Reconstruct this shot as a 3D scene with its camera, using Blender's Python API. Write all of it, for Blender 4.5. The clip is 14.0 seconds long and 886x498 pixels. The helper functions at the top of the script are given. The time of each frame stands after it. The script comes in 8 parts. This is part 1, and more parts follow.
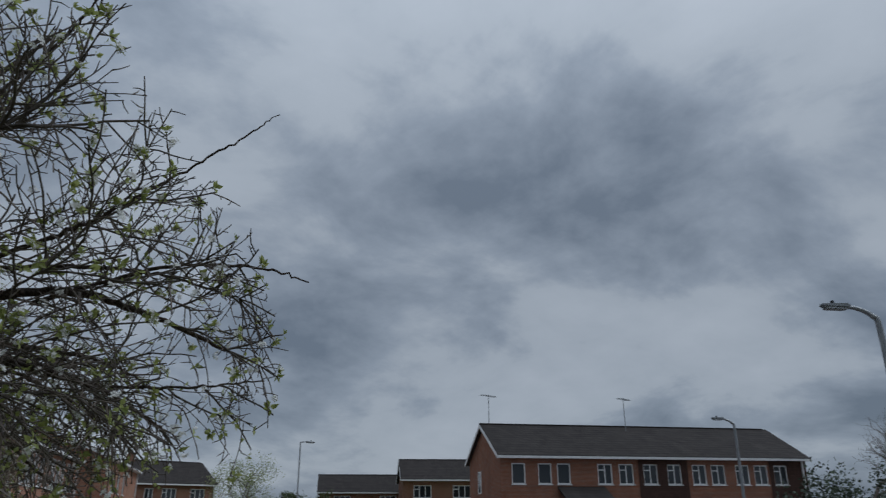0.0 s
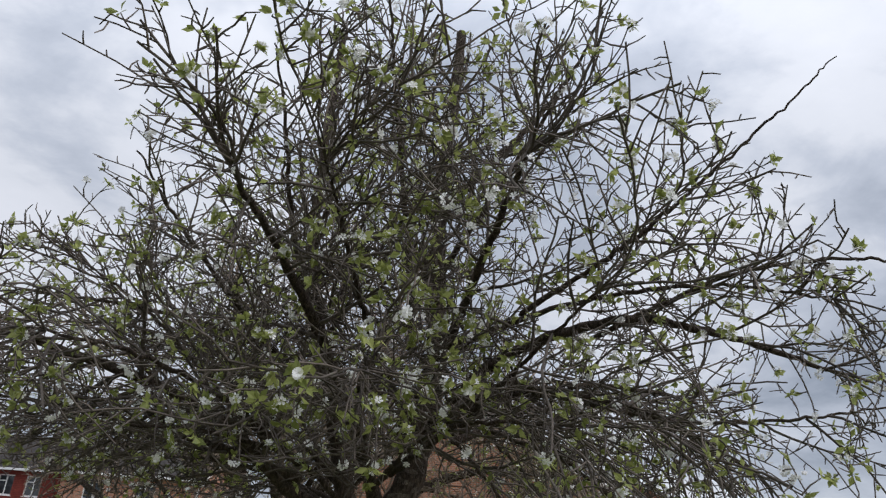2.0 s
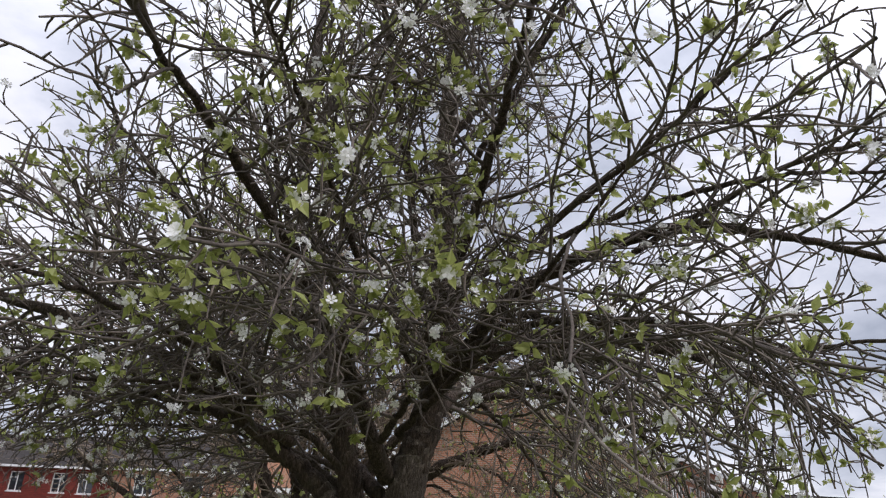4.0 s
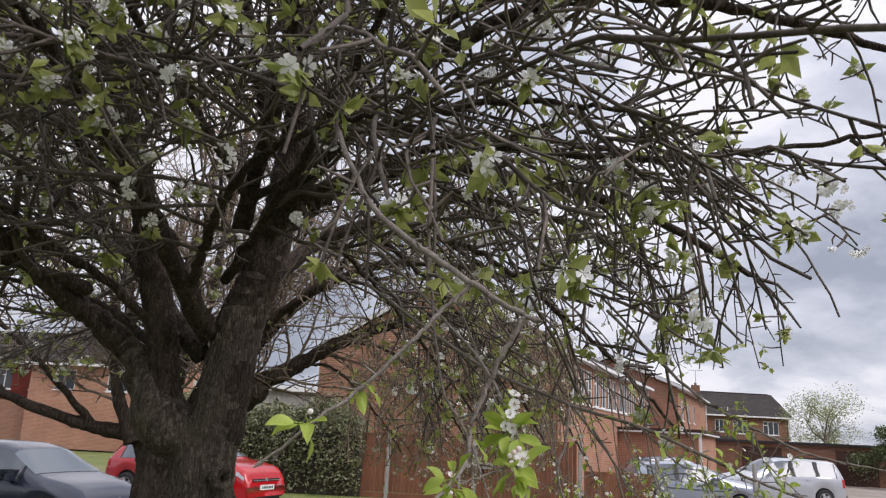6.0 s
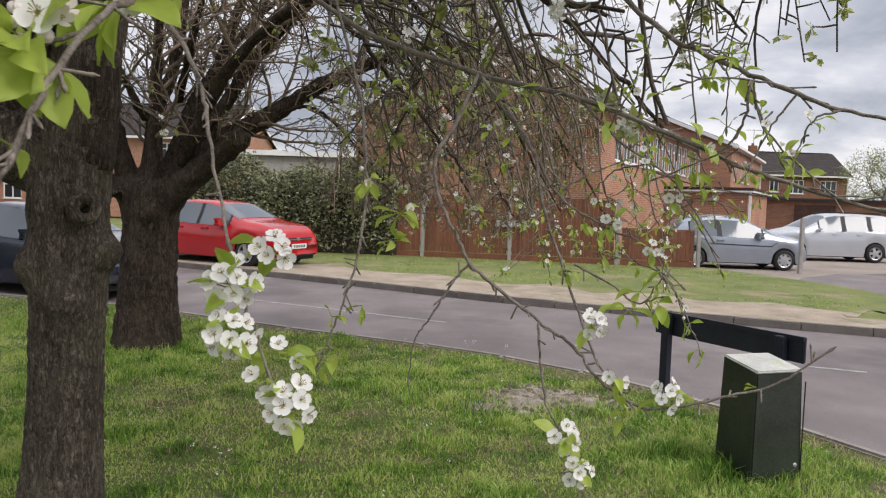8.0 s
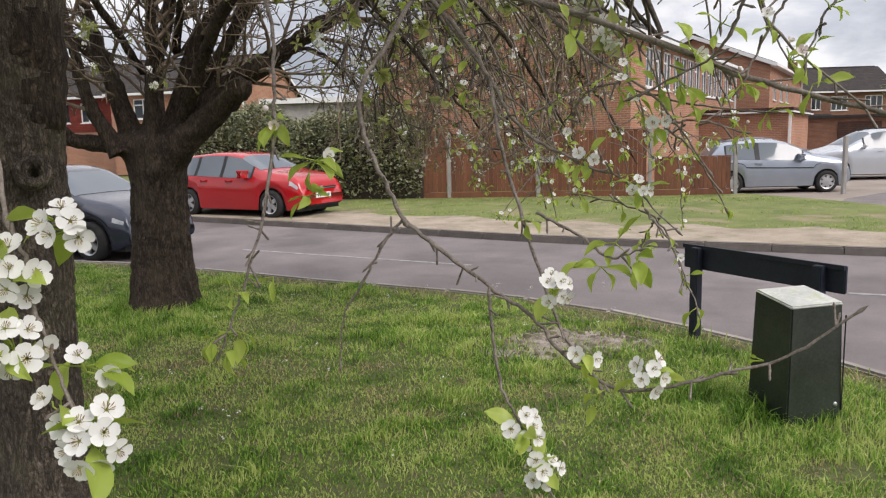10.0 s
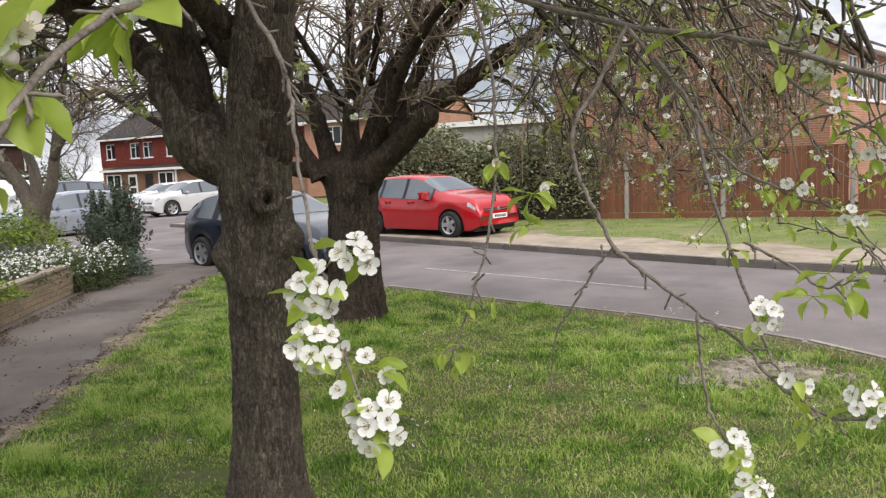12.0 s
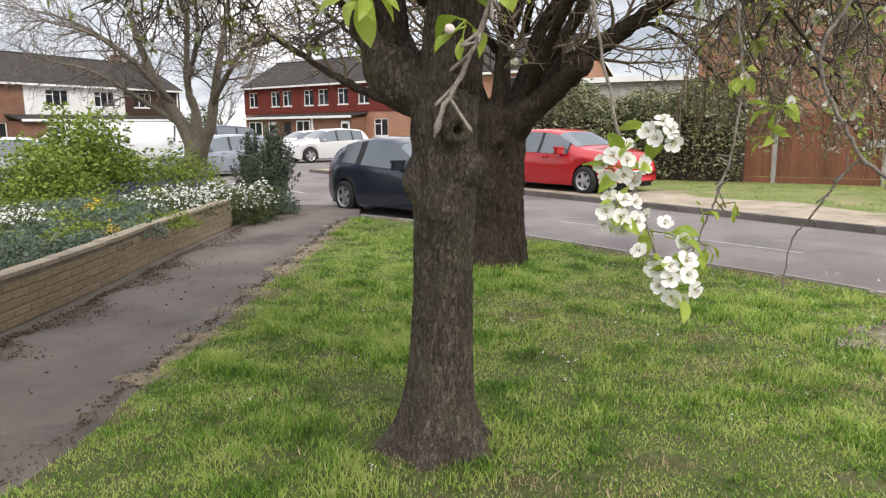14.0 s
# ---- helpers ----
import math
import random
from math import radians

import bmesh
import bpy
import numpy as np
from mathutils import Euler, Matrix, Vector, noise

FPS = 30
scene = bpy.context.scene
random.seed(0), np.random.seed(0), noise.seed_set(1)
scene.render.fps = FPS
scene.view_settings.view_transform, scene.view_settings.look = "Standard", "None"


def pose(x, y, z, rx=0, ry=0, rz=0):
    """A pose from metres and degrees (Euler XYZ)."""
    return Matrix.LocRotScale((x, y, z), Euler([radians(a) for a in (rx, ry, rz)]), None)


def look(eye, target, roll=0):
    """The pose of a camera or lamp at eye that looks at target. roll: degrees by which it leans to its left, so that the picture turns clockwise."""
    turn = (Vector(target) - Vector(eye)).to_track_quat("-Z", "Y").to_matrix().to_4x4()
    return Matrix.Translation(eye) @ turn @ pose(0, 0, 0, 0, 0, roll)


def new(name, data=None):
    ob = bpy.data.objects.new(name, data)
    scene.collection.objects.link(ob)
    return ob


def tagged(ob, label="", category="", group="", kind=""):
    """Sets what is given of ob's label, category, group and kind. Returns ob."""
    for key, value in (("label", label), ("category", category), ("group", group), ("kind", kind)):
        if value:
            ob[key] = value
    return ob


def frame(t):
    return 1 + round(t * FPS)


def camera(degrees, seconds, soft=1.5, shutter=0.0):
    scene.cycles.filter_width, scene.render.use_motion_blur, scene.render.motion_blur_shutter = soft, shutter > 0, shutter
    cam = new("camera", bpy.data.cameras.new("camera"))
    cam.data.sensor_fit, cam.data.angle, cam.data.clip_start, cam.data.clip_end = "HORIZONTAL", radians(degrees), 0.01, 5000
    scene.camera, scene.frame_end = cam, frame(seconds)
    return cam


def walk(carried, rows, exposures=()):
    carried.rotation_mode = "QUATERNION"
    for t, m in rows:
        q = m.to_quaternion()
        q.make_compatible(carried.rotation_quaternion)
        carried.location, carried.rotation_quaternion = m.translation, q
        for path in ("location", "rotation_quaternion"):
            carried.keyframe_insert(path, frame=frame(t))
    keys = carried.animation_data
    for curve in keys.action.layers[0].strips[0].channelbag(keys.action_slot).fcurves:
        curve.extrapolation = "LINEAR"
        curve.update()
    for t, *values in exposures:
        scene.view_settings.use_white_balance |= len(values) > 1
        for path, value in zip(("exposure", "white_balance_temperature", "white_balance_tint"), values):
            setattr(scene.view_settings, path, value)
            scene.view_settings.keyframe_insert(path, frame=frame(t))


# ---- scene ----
cam = camera(62.4, 14.0, 1.2, 0.1)
EXPOSURES = [(0, -1.4, 5650, 7), (0.5, -1.15, 5800, 8), (1.0, -0.72, 6000, 10), (1.5, -0.48, 6100, 12), (2.2, -0.42, 6120, 13), (4.5, -0.05, 6250, 18), (5.5, -0.1, 6330, 18), (6.5, -0.08, 6400, 18), (7.2, -0.07, 6500, 16), (8.5, 0.0, 6600, 15), (11, 0.15, 6650, 14), (14, 0.46, 6700, 12)]
PATH = [
    (0, (-0.798, -2.066, 2.043), (0.607, -0.816, 2.724), -0.2),
    (0.5, (-0.669, -1.838, 2.036), (0.408, -0.288, 2.698), 0.4),
    (1, (-0.632, -1.552, 2.037), (0.195, 0.141, 2.707), 1.0),
    (1.5, (-0.56, -1.324, 2.047), (-0.02, 0.475, 2.734), 1.7),
    (2, (-0.453, -1.101, 2.073), (-0.291, 0.742, 2.832), 4.5),
    (2.2, (-0.412, -1.013, 2.055), (-0.302, 0.832, 2.82), 4.7),
    (4.5, (-0.014, 0.128, 1.964), (0.041, 2.003, 2.657), 3.1),
    (5, (0.119, 0.395, 1.946), (0.278, 2.283, 2.588), 2.9),
    (5.5, (0.323, 0.67, 1.885), (0.549, 2.562, 2.494), 3.1),
    (6, (0.507, 0.933, 1.845), (0.734, 2.859, 2.335), 2.8),
    (6.5, (0.7, 1.317, 1.813), (0.963, 3.269, 2.161), 3.2),
    (7, (0.822, 1.525, 1.726), (1.13, 3.5, 1.783), 2.2),
    (7.5, (0.994, 1.683, 1.703), (1.179, 3.673, 1.642), 2.1),
    (8, (1.176, 1.881, 1.662), (1.291, 3.873, 1.526), 1.8),
    (8.5, (1.264, 2.086, 1.665), (1.369, 4.073, 1.46), 1.5),
    (8.7, (1.31, 2.156, 1.656), (1.411, 4.131, 1.357), -0.3),
    (10.8, (1.379, 2.171, 1.669), (1.373, 4.149, 1.373), -1.5),
    (11, (1.366, 2.152, 1.673), (1.349, 4.13, 1.382), -1.6),
    (11.5, (1.313, 2.084, 1.696), (1.145, 4.059, 1.431), -1.9),
    (12, (1.314, 2.033, 1.692), (0.869, 3.969, 1.464), -2.5),
    (12.5, (1.307, 1.974, 1.681), (0.718, 3.872, 1.456), -1.9),
    (13, (1.26, 1.934, 1.633), (0.658, 3.817, 1.325), -0.9),
    (13.5, (1.174, 1.815, 1.626), (0.543, 3.684, 1.298), -0.6),
    (14, (1.116, 1.787, 1.601), (0.362, 3.609, 1.267), -0.7),
]
walk(cam, [(t, look(e, a, r)) for t, e, a, r in PATH], EXPOSURES)

# ---- light ----
SUN_ELEVATION, SUN_TURN = 44.0, 228.0
world = bpy.data.worlds.new("overcast_sky")
scene.world = world
world.use_nodes = True
wt = world.node_tree
wt.nodes.clear()


def node(tree, kind, **values):
    n = tree.nodes.new(kind)
    for key, value in values.items():
        if key in n.inputs:
            n.inputs[key].default_value = value
    return n


def link(tree, a, b):
    tree.links.new(a, b)


def math_node(tree, op, a, b=None):
    n = tree.nodes.new("ShaderNodeMath")
    n.operation = op
    for i, v in enumerate((a, b)):
        if v is None:
            continue
        if isinstance(v, (int, float)):
            n.inputs[i].default_value = v
        else:
            tree.links.new(v, n.inputs[i])
    return n.outputs[0]


def ramp(tree, fac, stops):
    n = tree.nodes.new("ShaderNodeValToRGB")
    els = n.color_ramp.elements
    while len(els) < len(stops):
        els.new(0.5)
    for e, (p, c) in zip(els, stops):
        e.position = p
        e.color = (*c, 1) if len(c) == 3 else c
    tree.links.new(fac, n.inputs["Fac"])
    return n.outputs["Color"]


def mix_col(tree, fac, a, b, mode="MIX"):
    n = tree.nodes.new("ShaderNodeMix")
    n.data_type = "RGBA"
    n.blend_type = mode
    for sock, v in ((n.inputs[0], fac), (n.inputs[6], a), (n.inputs[7], b)):
        if isinstance(v, (int, float)):
            sock.default_value = v
        elif isinstance(v, tuple):
            sock.default_value = (*v, 1)
        else:
            tree.links.new(v, sock)
    return n.outputs[2]


# overcast: clear sky far above, two layers of grey cloud in front of it, brighter towards the zenith
sky = wt.nodes.new("ShaderNodeTexSky")
sky.sky_type = "NISHITA"
sky.sun_disc = False
sky.sun_elevation, sky.sun_rotation = radians(SUN_ELEVATION), radians(SUN_TURN)
coord = wt.nodes.new("ShaderNodeTexCoord")
split = wt.nodes.new("ShaderNodeSeparateXYZ")
link(wt, coord.outputs["Generated"], split.inputs[0])
up = math_node(wt, "MAXIMUM", split.outputs["Z"], 0.0)
reach = math_node(wt, "ADD", up, 0.34)
comb = wt.nodes.new("ShaderNodeCombineXYZ")
link(wt, math_node(wt, "ADD", math_node(wt, "DIVIDE", split.outputs["X"], reach), 3.04), comb.inputs[0])
link(wt, math_node(wt, "ADD", math_node(wt, "DIVIDE", split.outputs["Y"], reach), 1.78), comb.inputs[1])
big = node(wt, "ShaderNodeTexNoise", Scale=1.15, Detail=9.0, Roughness=0.55, Distortion=0.25)
link(wt, comb.outputs[0], big.inputs["Vector"])
small = node(wt, "ShaderNodeTexNoise", Scale=3.4, Detail=9.0, Roughness=0.58, Distortion=0.3)
link(wt, comb.outputs[0], small.inputs["Vector"])
cover = math_node(wt, "ADD", math_node(wt, "MULTIPLY", big.outputs["Fac"], 0.72), math_node(wt, "MULTIPLY", small.outputs["Fac"], 0.28))
cloud = ramp(wt, cover, [(0.36, (1.05, 1.06, 1.08)), (0.455, (0.93, 0.95, 0.975)), (0.505, (0.69, 0.73, 0.79)), (0.60, (0.39, 0.435, 0.50))])
lift = math_node(wt, "ADD", math_node(wt, "MULTIPLY", math_node(wt, "POWER", up, 3.0), 1.7), 1.0)
bright = wt.nodes.new("ShaderNodeVectorMath")
bright.operation = "SCALE"
link(wt, cloud, bright.inputs[0])
link(wt, lift, bright.inputs["Scale"])
clear = wt.nodes.new("ShaderNodeVectorMath")
clear.operation = "SCALE"
link(wt, sky.outputs[0], clear.inputs[0])
clear.inputs["Scale"].default_value = 0.1
seen = mix_col(wt, 0.92, clear.outputs[0], bright.outputs[0])
back = node(wt, "ShaderNodeBackground", Strength=1.0)
link(wt, seen, back.inputs["Color"])
link(wt, back.outputs[0], wt.nodes.new("ShaderNodeOutputWorld").inputs["Surface"])

sun = new("sun", bpy.data.lights.new("sun", "SUN"))
sun.data.energy, sun.data.angle, sun.data.color = 2.2, radians(30), (1.0, 0.97, 0.93)
sun.matrix_world = pose(0, 0, 30, 90 - SUN_ELEVATION, 0, SUN_TURN - 180)


# ---- materials ----
def surface(name, dark, light, rough=0.8, scale=6.0, fine=70.0, bump=0.25, metal=0.0, spec=0.35, vary=0.0, island=False, stretch=(1, 1, 1), coat=0.0, stain=None, depth=0.01):
    m = bpy.data.materials.new(name)
    m.use_nodes = True
    t = m.node_tree
    b = t.nodes["Principled BSDF"]
    c = t.nodes.new("ShaderNodeTexCoord")
    mp = t.nodes.new("ShaderNodeMapping")
    mp.inputs["Scale"].default_value = stretch
    link(t, c.outputs["Object"], mp.inputs["Vector"])
    n1 = node(t, "ShaderNodeTexNoise", Scale=scale, Detail=5.0, Roughness=0.6)
    n2 = node(t, "ShaderNodeTexNoise", Scale=fine, Detail=4.0, Roughness=0.65)
    link(t, mp.outputs[0], n1.inputs["Vector"])
    link(t, mp.outputs[0], n2.inputs["Vector"])
    f = math_node(t, "ADD", math_node(t, "MULTIPLY", n1.outputs["Fac"], 0.55), math_node(t, "MULTIPLY", n2.outputs["Fac"], 0.45))
    col = ramp(t, f, [(0.36, dark), (0.64, light)])
    if stain:
        n3 = node(t, "ShaderNodeTexNoise", Scale=stain[1], Detail=6.0, Roughness=0.6)
        link(t, c.outputs["Object"], n3.inputs["Vector"])
        k = ramp(t, n3.outputs["Fac"], [(stain[2], (0, 0, 0)), (stain[2] + 0.1, (1, 1, 1))])
        col = mix_col(t, math_node(t, "MULTIPLY", k, stain[3]), col, stain[0])
    if vary:
        if island:
            r = t.nodes.new("ShaderNodeNewGeometry").outputs["Random Per Island"]
        else:
            r = t.nodes.new("ShaderNodeObjectInfo").outputs["Random"]
        h = node(t, "ShaderNodeHueSaturation")
        link(t, math_node(t, "ADD", math_node(t, "MULTIPLY", r, 2 * vary), 1 - vary), h.inputs["Value"])
        link(t, col, h.inputs["Color"])
        col = h.outputs[0]
    link(t, col, b.inputs["Base Color"])
    b.inputs["Roughness"].default_value = rough
    b.inputs["Metallic"].default_value = metal
    b.inputs["Specular IOR Level"].default_value = spec
    b.inputs["Coat Weight"].default_value = coat
    if bump:
        bp = node(t, "ShaderNodeBump", Strength=bump, Distance=depth)
        link(t, f, bp.inputs["Height"])
        link(t, bp.outputs[0], b.inputs["Normal"])
    return m


def brickwork(name, a, b2, mortar, scale=1.0, rough=0.85, squash=None):
    """Brick courses in the thing's own axes: along x or y, and up z."""
    m = bpy.data.materials.new(name)
    m.use_nodes = True
    t = m.node_tree
    b = t.nodes["Principled BSDF"]
    c = t.nodes.new("ShaderNodeTexCoord")
    s = t.nodes.new("ShaderNodeSeparateXYZ")
    link(t, c.outputs["Object"], s.inputs[0])
    v = t.nodes.new("ShaderNodeCombineXYZ")
    link(t, math_node(t, "ADD", s.outputs[0], s.outputs[1]), v.inputs[0])
    link(t, s.outputs[2], v.inputs[1])
    br = node(t, "ShaderNodeTexBrick", Scale=scale)
    br.inputs["Brick Width"].default_value = 0.225 if not squash else squash[0]
    br.inputs["Row Height"].default_value = 0.075 if not squash else squash[1]
    br.inputs["Mortar Size"].default_value = 0.010
    br.inputs["Mortar Smooth"].default_value = 0.2
    br.inputs["Bias"].default_value = 0.0
    br.inputs["Color1"].default_value = (*a, 1)
    br.inputs["Color2"].default_value = (*b2, 1)
    br.inputs["Mortar"].default_value = (*mortar, 1)
    link(t, v.outputs[0], br.inputs["Vector"])
    n1 = node(t, "ShaderNodeTexNoise", Scale=0.9, Detail=6.0, Roughness=0.6)
    n2 = node(t, "ShaderNodeTexNoise", Scale=30.0, Detail=3.0)
    link(t, c.outputs["Object"], n1.inputs["Vector"])
    link(t, c.outputs["Object"], n2.inputs["Vector"])
    k = math_node(t, "ADD", math_node(t, "MULTIPLY", n1.outputs["Fac"], 0.7), math_node(t, "MULTIPLY", n2.outputs["Fac"], 0.5))
    col = mix_col(t, 1.0, br.outputs["Color"], ramp(t, k, [(0.4, (0.72, 0.70, 0.68)), (0.75, (1.12, 1.1, 1.06))]), "MULTIPLY")
    link(t, col, b.inputs["Base Color"])
    b.inputs["Roughness"].default_value = rough
    b.inputs["Specular IOR Level"].default_value = 0.2
    bp = node(t, "ShaderNodeBump", Strength=0.5, Distance=0.008)
    link(t, math_node(t, "SUBTRACT", 1.0, br.outputs["Fac"]), bp.inputs["Height"])
    link(t, bp.outputs[0], b.inputs["Normal"])
    return m


def leafy(name, dark, light, through_light=0.35, rough=0.45, scale=3.0, spec=0.35, weights=(0.6, 0.5), stops=None):
    """Leaf or petal: light shines through it; each island has its own tone."""
    m = bpy.data.materials.new(name)
    m.use_nodes = True
    t = m.node_tree
    b = t.nodes["Principled BSDF"]
    r = t.nodes.new("ShaderNodeNewGeometry").outputs["Random Per Island"]
    o = t.nodes.new("ShaderNodeObjectInfo").outputs["Random"]
    c = t.nodes.new("ShaderNodeTexCoord")
    n1 = node(t, "ShaderNodeTexNoise", Scale=scale, Detail=3.0)
    link(t, c.outputs["Object"], n1.inputs["Vector"])
    f = math_node(t, "ADD", math_node(t, "MULTIPLY", math_node(t, "FRACT", math_node(t, "ADD", r, o)), weights[0]), math_node(t, "MULTIPLY", n1.outputs["Fac"], weights[1]))
    col = ramp(t, f, stops or [(0.2, dark), (0.85, light)])
    link(t, col, b.inputs["Base Color"])
    b.inputs["Roughness"].default_value = rough
    b.inputs["Specular IOR Level"].default_value = spec
    tr = t.nodes.new("ShaderNodeBsdfTranslucent")
    link(t, col, tr.inputs["Color"])
    mx = t.nodes.new("ShaderNodeMixShader")
    mx.inputs[0].default_value = through_light
    link(t, b.outputs[0], mx.inputs[1])
    link(t, tr.outputs[0], mx.inputs[2])
    link(t, mx.outputs[0], t.nodes["Material Output"].inputs["Surface"])
    return m


def glassy(name, tint=(0.02, 0.025, 0.03), rough=0.04):
    """Dark window glass: a glossy sheet over the dim inside."""
    m = bpy.data.materials.new(name)
    m.use_nodes = True
    b = m.node_tree.nodes["Principled BSDF"]
    b.inputs["Base Color"].default_value = (*tint, 1)
    b.inputs["Roughness"].default_value = rough
    b.inputs["Specular IOR Level"].default_value = 0.6
    b.inputs["Coat Weight"].default_value = 0.15
    b.inputs["Coat Roughness"].default_value = 0.03
    return m


M_ASPHALT = surface("asphalt", (0.115, 0.099, 0.096), (0.235, 0.203, 0.197), 0.85, 0.7, 110, 0.5, stain=((0.10, 0.088, 0.086), 0.45, 0.54, 0.6))
M_PATH = surface("footpath_tarmac", (0.085, 0.070, 0.060), (0.19, 0.160, 0.140), 0.95, 0.9, 140, 0.4, stain=((0.05, 0.042, 0.036), 0.8, 0.55, 0.6))
M_KERB = surface("kerb_concrete", (0.09, 0.078, 0.07), (0.20, 0.178, 0.16), 0.9, 3, 90, 0.4, vary=0.14)
M_EDGING = surface("edging_concrete", (0.20, 0.18, 0.155), (0.40, 0.365, 0.325), 0.9, 3, 90, 0.4, vary=0.14)
M_SOIL = surface("turf_soil", (0.055, 0.075, 0.024), (0.17, 0.19, 0.06), 0.95, 14.0, 120, 1.0, stain=((0.13, 0.10, 0.065), 7.0, 0.54, 0.7), depth=0.03)
M_SAND = surface("worn_sandy_earth", (0.20, 0.165, 0.12), (0.43, 0.355, 0.275), 0.95, 1.6, 45, 0.7, stain=((0.14, 0.15, 0.055), 1.1, 0.55, 0.7), depth=0.02)
M_MUD = surface("bare_mud", (0.15, 0.12, 0.095), (0.47, 0.41, 0.35), 0.95, 7.0, 45, 1.0, stain=((0.10, 0.12, 0.035), 4.0, 0.56, 0.7), depth=0.04)
M_FARGRASS = surface("far_turf", (0.085, 0.115, 0.028), (0.20, 0.215, 0.07), 0.95, 1.0, 40, 0.5, stain=((0.27, 0.21, 0.14), 0.8, 0.55, 0.8), depth=0.03)
M_COURT = surface("court_concrete", (0.20, 0.165, 0.135), (0.33, 0.28, 0.24), 0.9, 0.5, 60, 0.3, stain=((0.16, 0.15, 0.14), 0.3, 0.57, 0.6))
M_PAINT = surface("road_paint_worn", (0.14, 0.13, 0.125), (0.42, 0.41, 0.40), 0.8, 9, 60, 0.2)
M_BRICK = brickwork("orange_red_brick", (0.455, 0.21, 0.125), (0.37, 0.155, 0.092), (0.42, 0.35, 0.29))
M_BRICK2 = brickwork("brown_brick", (0.23, 0.10, 0.06), (0.17, 0.07, 0.042), (0.25, 0.2, 0.16))
M_TILEHUNG = brickwork("red_hung_tiles", (0.21, 0.045, 0.032), (0.155, 0.034, 0.027), (0.08, 0.02, 0.015), squash=(0.17, 0.11))
M_DARKHUNG = brickwork("brown_hung_tiles", (0.09, 0.05, 0.04), (0.065, 0.037, 0.03), (0.03, 0.02, 0.015), squash=(0.17, 0.11))
M_ROOF = brickwork("grey_brown_roof_tiles", (0.058, 0.050, 0.047), (0.040, 0.035, 0.033), (0.015, 0.014, 0.014), squash=(0.3, 0.17))
M_BRICK_DARK = brickwork("red_brown_brick", (0.29, 0.115, 0.066), (0.22, 0.085, 0.05), (0.27, 0.22, 0.18))
M_WHITE = surface("white_paint", (0.68, 0.68, 0.67), (0.82, 0.82, 0.81), 0.5, 2, 40, 0.05)
M_RENDER = surface("white_boarding", (0.62, 0.62, 0.60), (0.78, 0.78, 0.76), 0.6, 1.0, 30, 0.1)
M_WOOD = surface("brown_fence_wood", (0.11, 0.045, 0.026), (0.21, 0.085, 0.045), 0.8, 2.0, 30, 0.4, vary=0.15, stretch=(1, 1, 0.15))
M_CONC = surface("post_concrete", (0.26, 0.25, 0.235), (0.42, 0.40, 0.375), 0.9, 4, 60, 0.4, vary=0.1)
M_GLASS = glassy("window_glass")
# pale base colour stands in for reflected sky and the light inside
M_CARGLASS = glassy("car_glass", (0.115, 0.132, 0.15), 0.06)
M_CARGLASS.node_tree.nodes["Principled BSDF"].inputs["Specular IOR Level"].default_value = 0.75
M_CARGLASS.node_tree.nodes["Principled BSDF"].inputs["Coat Weight"].default_value = 0.0
M_BLACK = surface("black_plastic", (0.012, 0.012, 0.013), (0.03, 0.03, 0.032), 0.55, 5, 60, 0.1)
M_RUBBER = surface("tyre_rubber", (0.014, 0.014, 0.014), (0.035, 0.034, 0.033), 0.85, 8, 90, 0.2)
M_ALLOY = surface("wheel_alloy", (0.42, 0.42, 0.43), (0.6, 0.6, 0.61), 0.35, 6, 60, 0.05, metal=0.7)
M_LAMP = surface("lamp_glass", (0.24, 0.25, 0.27), (0.50, 0.51, 0.53), 0.12, 8, 60, 0.0, spec=0.8)
M_TAIL = surface("tail_lamp_red", (0.35, 0.012, 0.012), (0.5, 0.02, 0.018), 0.15, 8, 60, 0.0, spec=0.8)
M_PLATE = surface("plate_white", (0.7, 0.7, 0.68), (0.8, 0.8, 0.78), 0.4, 8, 60, 0.0)
M_STEEL = surface("galvanised_steel", (0.2, 0.21, 0.22), (0.33, 0.34, 0.35), 0.5, 5, 60, 0.1, metal=0.6)


def car_paint(name, dark, light, metal=0.0):
    return surface(name, dark, light, 0.22, 1.3, 900, 0.0, metal=metal, spec=0.5, coat=0.55)


M_RED = car_paint("red_car_paint", (0.40, 0.006, 0.010), (0.46, 0.009, 0.012))
M_NAVY = car_paint("dark_blue_car_paint", (0.020, 0.025, 0.042), (0.029, 0.035, 0.057), 0.2)
M_SILVER = car_paint("silver_blue_car_paint", (0.26, 0.29, 0.34), (0.32, 0.35, 0.40), 0.35)
M_PEARL = car_paint("pale_silver_car_paint", (0.44, 0.46, 0.49), (0.5, 0.52, 0.55), 0.35)
M_WHITECAR = car_paint("white_car_paint", (0.52, 0.52, 0.52), (0.58, 0.58, 0.58))
M_BLUECAR = car_paint("blue_car_paint", (0.02, 0.05, 0.22), (0.03, 0.07, 0.28))


# ---- mesh helpers ----
def mesh_of(name, verts, faces, mat, smooth=False):
    me = bpy.data.meshes.new(name)
    me.from_pydata([tuple(v) for v in verts], [], [tuple(f) for f in faces])
    for m in (mat if isinstance(mat, (list, tuple)) else [mat]):
        me.materials.append(m)
    if smooth:
        me.polygons.foreach_set("use_smooth", [True] * len(me.polygons))
    me.update()
    return me


